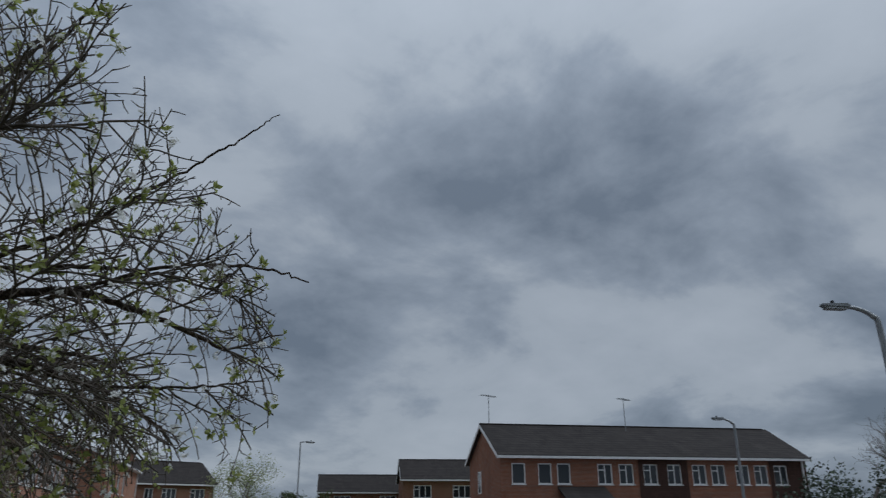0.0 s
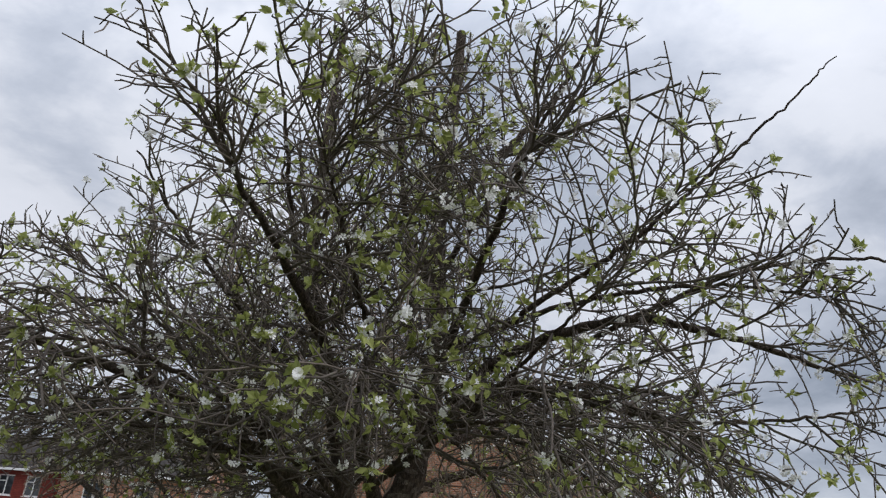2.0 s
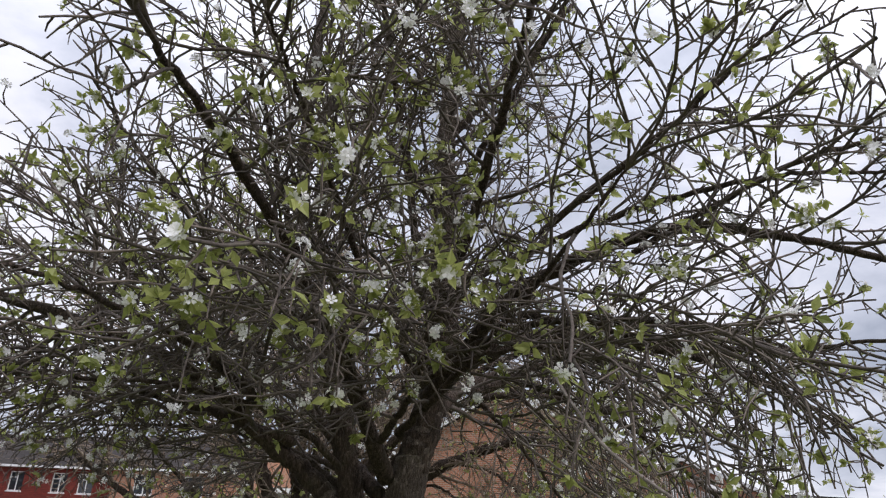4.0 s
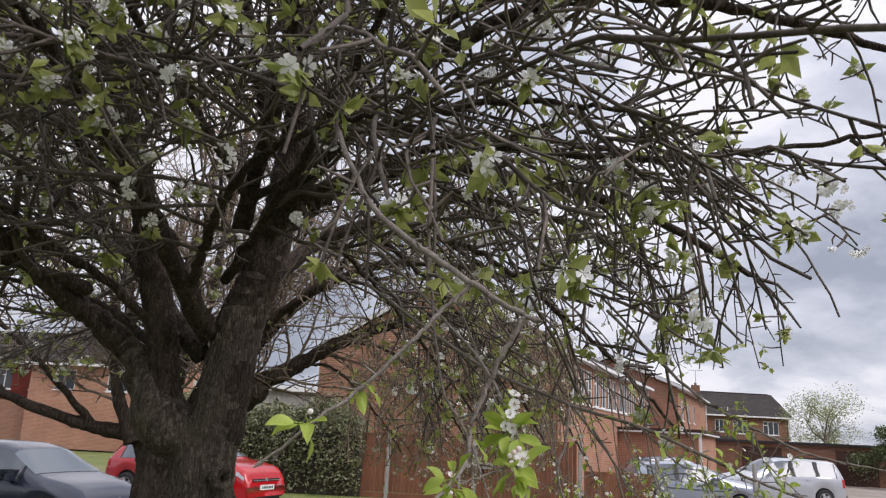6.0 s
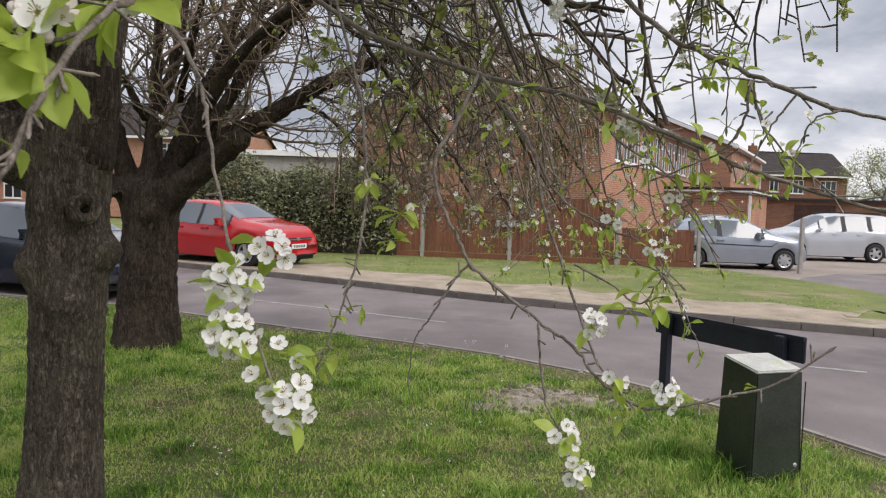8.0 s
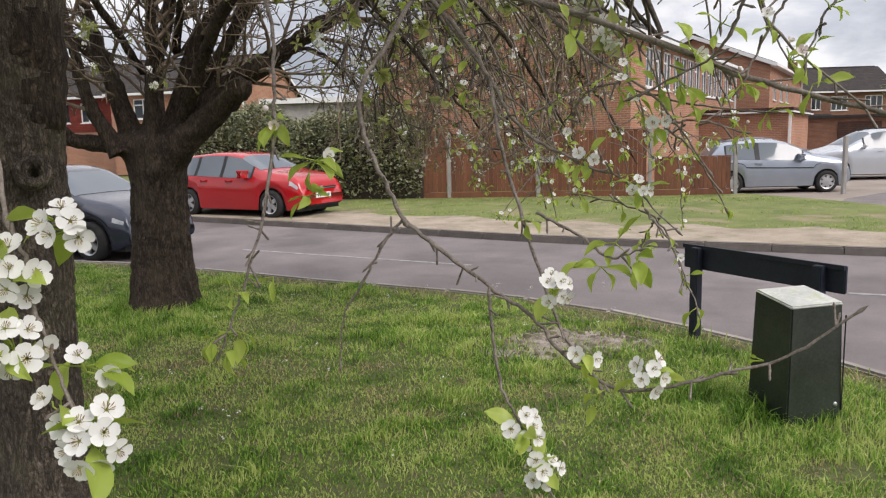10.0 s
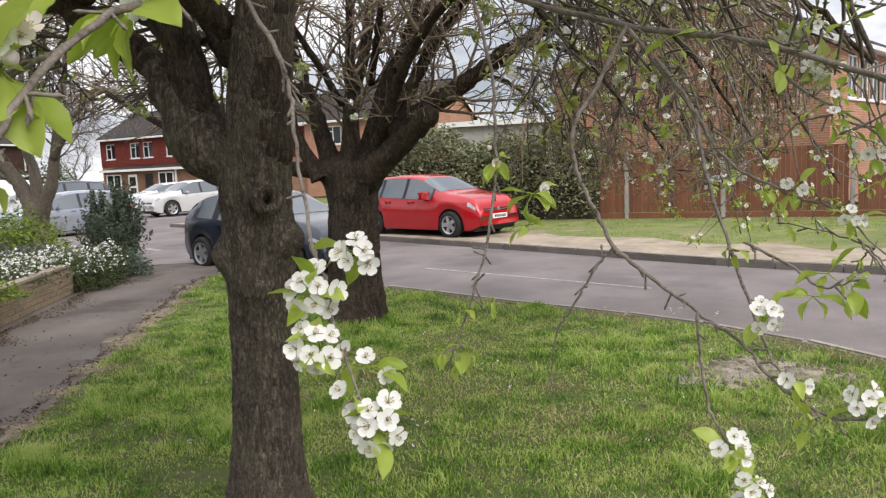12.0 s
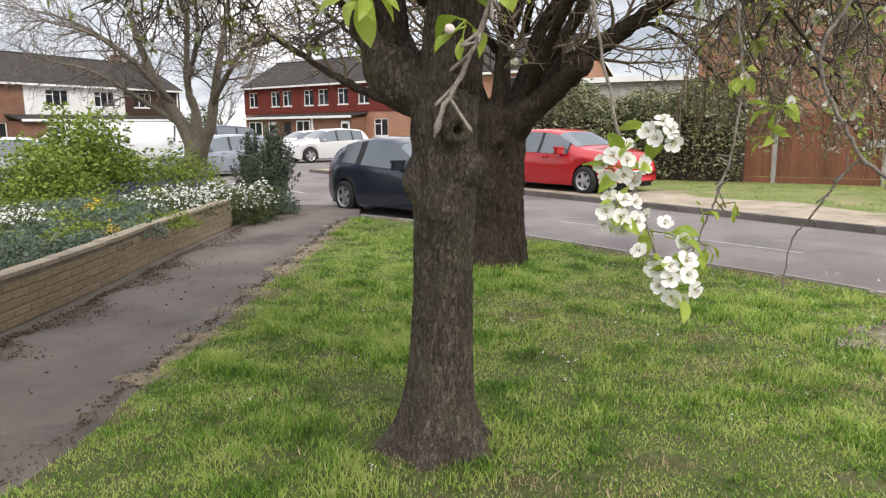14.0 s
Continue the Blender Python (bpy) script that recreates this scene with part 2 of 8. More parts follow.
def quick_mesh(name, verts, tris, mat, smooth=False, size=3):
    """Large meshes straight from arrays: faces all of one size."""
    verts, tris = np.asarray(verts, np.float32), np.asarray(tris, np.int32)
    me = bpy.data.meshes.new(name)
    me.vertices.add(len(verts))
    me.vertices.foreach_set("co", verts.ravel())
    me.loops.add(tris.size)
    me.loops.foreach_set("vertex_index", tris.ravel())
    me.polygons.add(len(tris))
    me.polygons.foreach_set("loop_start", np.arange(0, tris.size, size, dtype=np.int32))
    me.polygons.foreach_set("use_smooth", np.full(len(tris), smooth))
    me.materials.append(mat)
    me.update(calc_edges=True)
    return me


def thing(name, label, category, m=None, group="", kind=""):
    ob = new(name)
    ob.empty_display_size = 0.2
    if m is not None:
        ob.matrix_world = m
    return tagged(ob, label, category, group, kind)


def part(name, me, parent=None, label="", m=None):
    ob = new(name, me)
    if parent is not None:
        ob.parent = parent
    if m is not None:
        ob.matrix_basis = m
    return tagged(ob, label)


def from_bm(name, bm, mat, smooth=False):
    me = bpy.data.meshes.new(name)
    bm.normal_update()
    bm.to_mesh(me)
    bm.free()
    for m in (mat if isinstance(mat, (list, tuple)) else [mat]):
        me.materials.append(m)
    if smooth:
        me.polygons.foreach_set("use_smooth", [True] * len(me.polygons))
    return me


def box(name, x0, x1, y0, y1, z0, z1, mat, bevel=0.0, m=None):
    bm = bmesh.new()
    bmesh.ops.create_cube(bm, size=1.0)
    for v in bm.verts:
        v.co = Vector((x0 + (v.co.x + 0.5) * (x1 - x0), y0 + (v.co.y + 0.5) * (y1 - y0), z0 + (v.co.z + 0.5) * (z1 - z0)))
    if bevel:
        bmesh.ops.bevel(bm, geom=bm.edges[:], offset=bevel, segments=2, affect="EDGES")
    if m is not None:
        bm.transform(m)
    return from_bm(name, bm, mat)


def boxes(name, rows, mat):
    """One mesh out of several plain bars."""
    vs, fs = [], []
    for x0, x1, y0, y1, z0, z1 in rows:
        k = len(vs)
        vs += [(x, y, z) for z in (z0, z1) for y in (y0, y1) for x in (x0, x1)]
        fs += [(k, k + 2, k + 3, k + 1), (k + 4, k + 5, k + 7, k + 6), (k, k + 1, k + 5, k + 4), (k + 2, k + 6, k + 7, k + 3), (k, k + 4, k + 6, k + 2), (k + 1, k + 3, k + 7, k + 5)]
    return mesh_of(name, vs, fs, mat)


class Tubes:
    """Gathers tapering tubes along lines, all in one mesh."""

    def __init__(self):
        self.v, self.f, self.n = [], [], 0

    def add(self, pts, radii, sides=5, rough=0.0):
        pts = np.asarray(pts, float)
        n = len(pts)
        tan = np.gradient(pts, axis=0)
        tan /= np.linalg.norm(tan, axis=1)[:, None] + 1e-9
        ref = np.array([0.31, 0.87, 0.38]) if abs(tan[0][2]) > 0.8 else np.array([0.05, 0.1, 1.0])
        a = np.cross(tan, ref)
        a /= np.linalg.norm(a, axis=1)[:, None] + 1e-9
        b = np.cross(tan, a)
        ang = np.arange(sides) * 2 * math.pi / sides
        r = np.asarray(radii, float)[:, None, None]
        if rough:
            r = r * (1 + rough * np.random.uniform(-1, 1, (n, sides, 1)))
        ring = pts[:, None, :] + r * (np.cos(ang)[None, :, None] * a[:, None, :] + np.sin(ang)[None, :, None] * b[:, None, :])
        self.v.append(ring.reshape(-1, 3))
        i = np.arange(n - 1)[:, None] * sides
        j = np.arange(sides)[None, :]
        k = (j + 1) % sides
        q = np.stack([i + j, i + k, i + sides + k, i + sides + j], -1).reshape(-1, 4) + self.n
        self.f.append(q)
        self.n += n * sides

    def mesh(self, name, mat, smooth=True):
        return quick_mesh(name, np.concatenate(self.v), np.concatenate(self.f), mat, smooth, 4)


def smooth_line(pts, n):
    """Catmull-Rom through the points, n samples."""
    p = np.asarray(pts, float)
    p = np.vstack([2 * p[0] - p[1], p, 2 * p[-1] - p[-2]])
    out = []
    m = len(p) - 3
    for u in np.linspace(0, m - 1e-6, n):
        i = int(u)
        t = u - i
        a, b, c, d = p[i:i + 4]
        out.append(0.5 * (2 * b + (c - a) * t + (2 * a - 5 * b + 4 * c - d) * t * t + (3 * b - a - 3 * c + d) * t ** 3))
    return np.array(out)


def poly_slab(name, pts, z, thick, mat, cell=0.0, bump=0.0):
    """A flat area with an outline, with sides going down; cell: grid it for a gentle relief."""
    bm = bmesh.new()
    vs = [bm.verts.new((x, y, z)) for x, y in pts]
    f = bm.faces.new(vs)
    f.normal_update()
    if f.normal.z < 0:
        f.normal_flip()
    low = bmesh.ops.extrude_face_region(bm, geom=[f])
    for v in low["geom"]:
        if isinstance(v, bmesh.types.BMVert):
            v.co.z -= thick
    bmesh.ops.recalc_face_normals(bm, faces=bm.faces)
    return from_bm(name, bm, mat)

# ---- ground, roads, paths ----
def strip(line, offset):
    """A line of plan points moved sideways (positive: to its left)."""
    p = np.asarray(line, float)
    t = np.gradient(p, axis=0)
    t /= np.linalg.norm(t, axis=1)[:, None]
    return p + offset * np.stack([-t[:, 1], t[:, 0]], 1)


def plan_line(pts, n):
    return smooth_line([(x, y, 0) for x, y in pts], n)[:, :2]


NEAR_KERB = plan_line([(-5.3, 13.3), (-3.6, 12.75), (-1.65, 11.8), (-0.2, 10.9), (1.65, 9.9), (2.75, 9.1), (3.55, 8.1), (4.2, 7.1), (4.6, 6.0), (5.0, 3.5), (5.2, 0.0), (5.3, -9.0)], 56)
FAR_KERB = plan_line([(-14.0, 25.3), (-8.0, 21.6), (-3.5, 18.6), (0.0, 16.3), (3.0, 14.2), (5.4, 12.95), (7.8, 11.75), (9.2, 11.35), (9.9, 11.9), (10.2, 13.2)], 40)
PATH_RIGHT = plan_line([(-1.3, -9.0), (-1.35, 0.0), (-1.85, 3.8), (-2.4, 5.3), (-2.85, 6.6), (-3.5, 8.3), (-4.3, 10.4), (-4.95, 12.0), (-5.3, 13.3)], 40)
PATH_LEFT = plan_line([(-3.0, -9.0), (-3.3, 0.0), (-4.0, 4.2), (-4.4, 5.8), (-5.1, 7.6), (-5.6, 8.7), (-6.75, 11.75), (-7.3, 13.3), (-7.9, 14.6)], 40)

ground = part("ground", mesh_of("ground", [(-900, -900, -0.13), (900, -900, -0.13), (900, 900, -0.13), (-900, 900, -0.13)], [(0, 1, 2, 3)], M_FARGRASS))
tagged(ground, "flat grassy land reaching to the horizon", "ground", kind="structure")
road = part("road", poly_slab("road", [(-75, 20), (-30, 12), (-7.6, 13.0), (-4.5, 11), (-1, 9), (2, 7), (3.0, -20), (60, -20), (60, 10), (48, 20), (30, 13.5), (12.0, 13.5), (10.0, 12.0), (5.4, 13.2), (-3.5, 18.9), (-14, 25.6), (-16.5, 44), (-20, 49), (-75, 49)], -0.085, 0.03, M_ASPHALT))
tagged(road, "worn grey asphalt street with faded markings", "road", kind="structure")
court = part("garage_court", poly_slab("court", [(9.3, 15.6), (10.4, 13.7), (16, 14.5), (26, 16), (44, 24), (44, 60), (6, 60), (9.4, 24.0), (9.3, 21.2)], -0.045, 0.05, M_COURT))
tagged(court, "pale concrete parking court beside the garages", "pavement", kind="structure")
drive = part("court_drive", poly_slab("drive", [(9.45, 15.5), (10.2, 12.6), (12.0, 12.6), (30, 12.6), (44, 20), (44, 30), (26, 24), (15, 21.6), (12.9, 20.9), (11.2, 19.6), (9.9, 17.6)], -0.03, 0.05, M_ASPHALT))
tagged(drive, "dark asphalt crossover leading into the parking court", "pavement", kind="structure")

verge_pts = [tuple(p) for p in NEAR_KERB] + [tuple(p) for p in PATH_RIGHT[:-1]]
near_verge = part("verge_near", poly_slab("verge_near", verge_pts, 0.0, 0.12, M_SOIL))
tagged(near_verge, "patchy spring grass verge under the pear trees", "grass verge", kind="structure")
path = part("footpath", poly_slab("footpath", [tuple(p) for p in PATH_RIGHT] + [(-6.2, 15.1)] + [tuple(p) for p in PATH_LEFT[::-1]], -0.012, 0.12, M_PATH))
tagged(path, "dark tarmac footpath with crumbling grassy edges", "footpath", kind="structure")
far_top = [(10.75, 15.0), (11.0, 17.0), (10.4, 19.3), (9.5, 21.4), (1.0, 22.9), (-6.0, 26.5), (-14.0, 30.0)]
far_verge = part("verge_far", poly_slab("verge_far", [tuple(p) for p in strip(FAR_KERB, 0.125)] + far_top, 0.02, 0.14, M_FARGRASS))
tagged(far_verge, "thin grass verge in front of the fence", "grass verge", kind="structure")
sandy = strip(FAR_KERB[:36], 2.0)
sand = part("worn_footway", poly_slab("sand", [tuple(p) for p in strip(FAR_KERB[:37], 0.125)] + [tuple(p + 0.35 * math.sin(1.9 * i) * np.array([0.4, 0.9])) for i, p in enumerate(sandy)][::-1], 0.027, 0.12, M_SAND))
tagged(sand, "bare sandy footway worn along the far kerb", "footway", kind="structure")


def kerb_run(line, name, width, top, side, label, mat):
    ob = thing(name, label, "kerb", kind="structure")
    seg = np.linalg.norm(np.diff(line, axis=0), axis=1)
    s = np.concatenate([[0], np.cumsum(seg)])
    n = max(2, int(s[-1] / 0.915))
    at = np.stack([np.interp(np.linspace(0, s[-1], n + 1), s, line[:, i]) for i in range(2)], 1)
    bm = bmesh.new()
    bmesh.ops.create_cube(bm, size=1.0)
    for v in bm.verts:
        v.co = Vector((v.co.x * 0.903, (v.co.y + 0.5 * side) * width, v.co.z * 0.2 - 0.1))
    bmesh.ops.bevel(bm, geom=[e for e in bm.edges if all(v.co.z > -0.01 for v in e.verts)], offset=0.018, segments=2, affect="EDGES")
    me = from_bm("kerb_stone", bm, mat)
    for i in range(n):
        a, b = at[i], at[i + 1]
        d = b - a
        k = part("kerb_stone", me, ob)
        k.matrix_basis = pose((a[0] + b[0]) / 2, (a[1] + b[1]) / 2, top + random.uniform(-0.006, 0.006), random.uniform(-0.6, 0.6), random.uniform(-0.4, 0.4), math.degrees(math.atan2(d[1], d[0])) + random.uniform(-0.5, 0.5)) @ Matrix.Diagonal((np.linalg.norm(d) / 0.915, 1, 1, 1))
    return ob


def dash(x0, y0, x1, y1, w=0.075):
    d = np.array([x1 - x0, y1 - y0])
    n = np.array([-d[1], d[0]]) / np.linalg.norm(d) * w / 2
    p = [(x0 - n[0], y0 - n[1]), (x1 - n[0], y1 - n[1]), (x1 + n[0], y1 + n[1]), (x0 + n[0], y0 + n[1])]
    ob = part("lane_marking", poly_slab("lane_marking", p, -0.081, 0.003, M_PAINT))
    tagged(ob, "faded white dashed line on the asphalt", "road marking", group="lane markings", kind="structure")


for a, b in (((-9.6, 19.4), (-6.2, 17.1)), ((-1.85, 14.3), (1.85, 12.15)), ((5.75, 9.75), (6.3, 9.5)), ((-15.5, 24.0), (-12.5, 21.5))):
    dash(*a, *b)
for i in range(7):
    dash(-17.0 + i * 1.15, 22.6 - i * 0.72, -16.3 + i * 1.15, 22.15 - i * 0.72, 0.18)

# ---- houses ----
def facade(w, h, holes, depth=0.12):
    """Front wall in the plane y = 0 with openings (x0, x1, z0, z1) that go through it."""
    xs = sorted({0.0, w, *[v for o in holes for v in o[:2]]})
    zs = sorted({0.0, h, *[v for o in holes for v in o[2:]]})
    vs, fs = [], []

    def quad(*p):
        k = len(vs)
        vs.extend(p)
        fs.append((k, k + 1, k + 2, k + 3))

    for x0, x1 in zip(xs, xs[1:]):
        for z0, z1 in zip(zs, zs[1:]):
            cx, cz = (x0 + x1) / 2, (z0 + z1) / 2
            if not any(o[0] < cx < o[1] and o[2] < cz < o[3] for o in holes):
                quad((x0, 0, z0), (x1, 0, z0), (x1, 0, z1), (x0, 0, z1))
    for a, b, c, d in holes:
        quad((a, 0, c), (a, depth, c), (a, depth, d), (a, 0, d))
        quad((b, depth, c), (b, 0, c), (b, 0, d), (b, depth, d))
        quad((a, 0, d), (a, depth, d), (b, depth, d), (b, 0, d))
        quad((a, depth, c), (a, 0, c), (b, 0, c), (b, depth, c))
    return vs, fs


def ring(x0, x1, y0, y1, z0, z1, t):
    """A window frame in one piece."""
    vs = [(x, y, z) for y in (y0, y1) for (x, z) in ((x0, z0), (x1, z0), (x1, z1), (x0, z1), (x0 + t, z0 + t), (x1 - t, z0 + t), (x1 - t, z1 - t), (x0 + t, z1 - t))]
    fs = []
    for i in range(4):
        j = (i + 1) % 4
        fs += [(i, j, 4 + j, 4 + i), (8 + j, 8 + i, 12 + i, 12 + j), (j, i, 8 + i, 8 + j), (4 + i, 4 + j, 12 + j, 12 + i)]
    return vs, fs


def window_part(parent, x0, x1, z0, z1, y=0.07, lights=2, frame_mat=None, top_light=False):
    fm = frame_mat or M_WHITE
    t = 0.065
    w = part("window", mesh_of("window", *ring(x0, x1, y - 0.035, y + 0.03, z0, z1, t), fm), parent, "white framed window")
    part("pane", boxes("pane", [(x0 + t, x1 - t, y, y + 0.012, z0 + t, z1 - t)], M_GLASS), w)
    for i in range(1, lights):
        c = x0 + (x1 - x0) * i / lights
        part("mullion", boxes("mullion", [(c - t / 2, c + t / 2, y - 0.03, y + 0.025, z0 + t, z1 - t)], fm), w)
    if top_light:
        c = z1 - (z1 - z0) * 0.3
        part("transom", boxes("transom", [(x0 + t, x0 + (x1 - x0) / lights - t / 2, y - 0.028, y + 0.022, c - t / 2, c + t / 2)], fm), w)
    part("sill", boxes("sill", [(x0 - 0.05, x1 + 0.05, -0.06, 0.1, z0 - 0.06, z0 - 0.002)], fm), w)
    k = random.uniform(0.15, 0.4)
    for a, b in ((x0 + t, x0 + (x1 - x0) * k), (x1 - (x1 - x0) * k, x1 - t)):
        part("curtain", boxes("curtain", [(a, b, y + 0.05, y + 0.07, z0 + t, z1 - t)], M_RENDER), w)
    return w


def house(m, w, d, eave, ridge, wall, label, holes=(), upper=None, split=2.7, side_wall=None, chimney=None, roof=None, lights=2, gable_board=True, panels=(), over=0.25, group="houses"):
    """Two-storey house: front along local x facing -y, ridge along x. panels: (x0, x1, z0, z1, material) cladding."""
    roof = roof or M_ROOF
    ob = thing("house", label, "house", m, group)
    vs, fs = facade(w, eave, holes)
    sw = side_wall or wall
    part("wall", mesh_of("wall", vs, fs, wall), ob)
    for x in (0.0, w):
        gv = [(x, 0.003, 0), (x, d, 0), (x, d, eave), (x, d / 2, ridge - 0.12), (x, 0.003, eave)]
        part("wall", mesh_of("wall", gv, [(0, 1, 2, 3, 4)], sw), ob)
    part("wall", mesh_of("wall", [(0, d, 0), (w, d, 0), (w, d, eave), (0, d, eave)], [(0, 1, 2, 3)], sw), ob)
    part("wall", boxes("inner_partition", [(0.1, w - 0.1, 1.2, 1.3, 0, eave)], M_RENDER), ob)
    rise = (ridge - eave) / (d / 2)
    rv = []
    for x in (-over, w + over):
        rv += [(x, -0.3, eave - 0.3 * rise), (x, d / 2, ridge), (x, d + 0.3, eave - 0.3 * rise), (x, d + 0.3, eave - 0.3 * rise + 0.16), (x, d / 2, ridge + 0.17), (x, -0.3, eave - 0.3 * rise + 0.16)]
    rf = [(0, 1, 4, 5), (1, 2, 3, 4), (11, 10, 7, 6), (10, 9, 8, 7), (0, 6, 7, 1), (1, 7, 8, 2), (5, 4, 10, 11), (4, 3, 9, 10), (0, 5, 11, 6), (3, 2, 8, 9)]
    r = part("roof", mesh_of("roof", rv, rf, roof), ob)
    part("ridge_tiles", boxes("ridge_tiles", [(-over + i * 0.45, -over + i * 0.45 + 0.43, d / 2 - 0.12, d / 2 + 0.12, ridge + 0.12, ridge + 0.21) for i in range(int((w + 2 * over) / 0.45))], roof), r)
    z = eave - 0.3 * rise
    part("gutter", boxes("gutter", [(-over, w + over, -0.38, -0.30, z - 0.02, z + 0.12), (-over, w + over, -0.30, 0.0, z - 0.02, z)], M_WHITE), ob, "white plastic gutter and soffit")
    if gable_board:
        for x in (-over - 0.03, w + over):
            bv = []
            for q in (x, x + 0.03):
                bv += [(q, -0.3, z - 0.06), (q, d / 2, ridge - 0.08), (q, d + 0.3, z - 0.06), (q, d + 0.3, z + 0.14), (q, d / 2, ridge + 0.14), (q, -0.3, z + 0.14)]
            part("barge_board", mesh_of("barge_board", bv, rf, M_WHITE), ob, "white barge board")
    part("downpipe", boxes("downpipe", [(w * 0.985 - 0.05, w * 0.985 + 0.04, -0.13, -0.04, 0.1, z)], M_WHITE), ob)
    if upper:
        a, hs = upper, [o for o in holes if o[2] > split - 0.1]
        uv, uf = facade(w, eave - split, [(o[0], o[1], max(o[2] - split, 0.02), o[3] - split) for o in hs], 0.06)
        part("cladding", mesh_of("cladding", [(x, y - 0.05, q + split) for x, y, q in uv], uf, a), ob)
    for x0, x1, z0, z1, pm in panels:
        hs = [o for o in holes if o[0] < x1 and o[1] > x0 and o[2] < z1 and o[3] > z0]
        uv, uf = facade(x1 - x0, z1 - z0, [(max(o[0] - x0, 0.01), min(o[1] - x0, x1 - x0 - 0.01), max(o[2] - z0, 0.01), min(o[3] - z0, z1 - z0 - 0.01)) for o in hs], 0.05)
        part("cladding", mesh_of("cladding", [(x + x0, y - 0.04, q + z0) for x, y, q in uv], uf, pm), ob)
    for o in holes:
        window_part(ob, *o, lights=max(1, round((o[1] - o[0]) / 0.6)), top_light=(o[1] - o[0]) > 0.9)
    for cx in (chimney or ()):
        c = part("chimney", box("chimney", cx - 0.35, cx + 0.35, d / 2 - 0.3, d / 2 + 0.3, ridge - 0.3, ridge + 0.75, wall), ob)
        part("chimney_pot", box("chimney_pot", cx - 0.1, cx + 0.1, d / 2 - 0.1, d / 2 + 0.1, ridge + 0.75, ridge + 1.0, M_BRICK2, 0.02), c)
    return ob


def row_of(xs, w, z0, z1):
    return [(x - w / 2, x + w / 2, z0, z1) for x in xs]


up_win = row_of([2.2, 3.4, 4.6, 6.0, 7.2, 8.4, 9.6, 11.0, 12.2, 13.4, 14.6, 16.2, 17.4], 1.08, 3.3, 4.7)
low_win = row_of([2.6, 6.2], 1.5, 0.9, 2.15) + row_of([4.4], 0.9, 0.05, 2.1)
gable_house = house(pose(7.9, 26.6, -0.05, 0, 0, 58), 18.5, 10.2, 5.05, 7.6, M_BRICK, "orange-red brick house end behind a brown fence", up_win, roof=M_ROOF)
second_house = house(pose(20.2, 43.6, -0.05, 0, 0, 58), 16, 8.4, 5.35, 7.1, M_BRICK, "brick terraced house with plain gable beyond the garages", row_of([2, 5, 8], 1.2, 3.4, 4.6))
pale_house = house(pose(35.4, 70.4, -0.05, 0, 0, -3), 8.4, 7.5, 5.1, 7.3, M_BRICK2, "far brown brick house with white windows and grey roof", row_of([1.3], 0.9, 3.4, 4.6) + row_of([3.4], 1.5, 3.3, 4.6) + row_of([6.5], 1.6, 3.3, 4.6) + row_of([2, 6], 1.6, 0.9, 2.1), chimney=(0.6,))
red_up = row_of([1.2, 4.1, 5.6, 8.2, 9.9, 12.1, 14.3, 17.6, 19.6, 22.0], 1.15, 3.35, 4.6)
red_house = house(pose(-39.9, 55.8, -0.05, 0, 0, -15), 24, 8, 5.05, 7.2, M_BRICK, "terraced house with red hung tiles over brown brick", red_up + row_of([3.5, 9.0, 16], 1.4, 0.9, 2.2) + row_of([6.4, 12], 0.95, 0.05, 2.1), upper=M_TILEHUNG, split=2.75)
white_house = house(pose(-46.5, 33.0, -0.05, 0, 0, 90), 22, 8, 5.0, 7.3, M_BRICK2, "terraced house with white and brown cladding under a grey roof", row_of([3, 9.2, 13.6, 17.6], 2.0, 3.4, 4.6) + row_of([4, 10, 15], 1.8, 0.9, 2.2), panels=[(6.4, 15.6, 2.6, 4.95, M_RENDER), (15.6, 22, 2.6, 4.95, M_DARKHUNG)], chimney=(19,))
hedge_house = house(pose(-18.5, 48.4, -0.05, 0, 0, -12), 9.0, 8, 5.0, 7.2, M_BRICK, "brick house with brown tiled roof beyond the hedge", row_of([2.2, 5.5], 1.3, 3.4, 4.6))
terrace_fronts = row_of([1.1, 2.75, 3.95], 0.85, 3.75, 4.95) + row_of([6.6, 8.0, 9.6, 11.2, 12.9, 14.2, 15.9, 17.2, 18.6], 0.95, 3.75, 4.95) + row_of([2.2, 7, 12, 16.5], 1.6, 0.9, 2.2)
terrace = house(pose(35.4, 25.6, -0.05, 0, 0, -37), 20.5, 8, 5.4, 7.5, M_BRICK_DARK, "orange brick terrace under dark tiled roofs", terrace_fronts, roof=M_ROOF, panels=[(8.8, 12.1, 2.4, 5.38, M_DARKHUNG), (17.8, 20.45, 2.6, 5.38, M_DARKHUNG)])
house_left = house(pose(54.2, 52.4, -0.05, 0, 0, -42), 8.5, 7.5, 5.4, 7.4, M_BRICK2, "brown brick house with grey roof and gable", row_of([2.0, 6.0], 1.8, 3.6, 4.8))
house_far = house(pose(53.0, 64.0, -0.05, 0, 0, -40), 11, 7, 4.4, 6.2, M_BRICK2, "low brown terrace roofs in the distance", row_of([2.5, 7.5], 1.8, 2.9, 4.0))


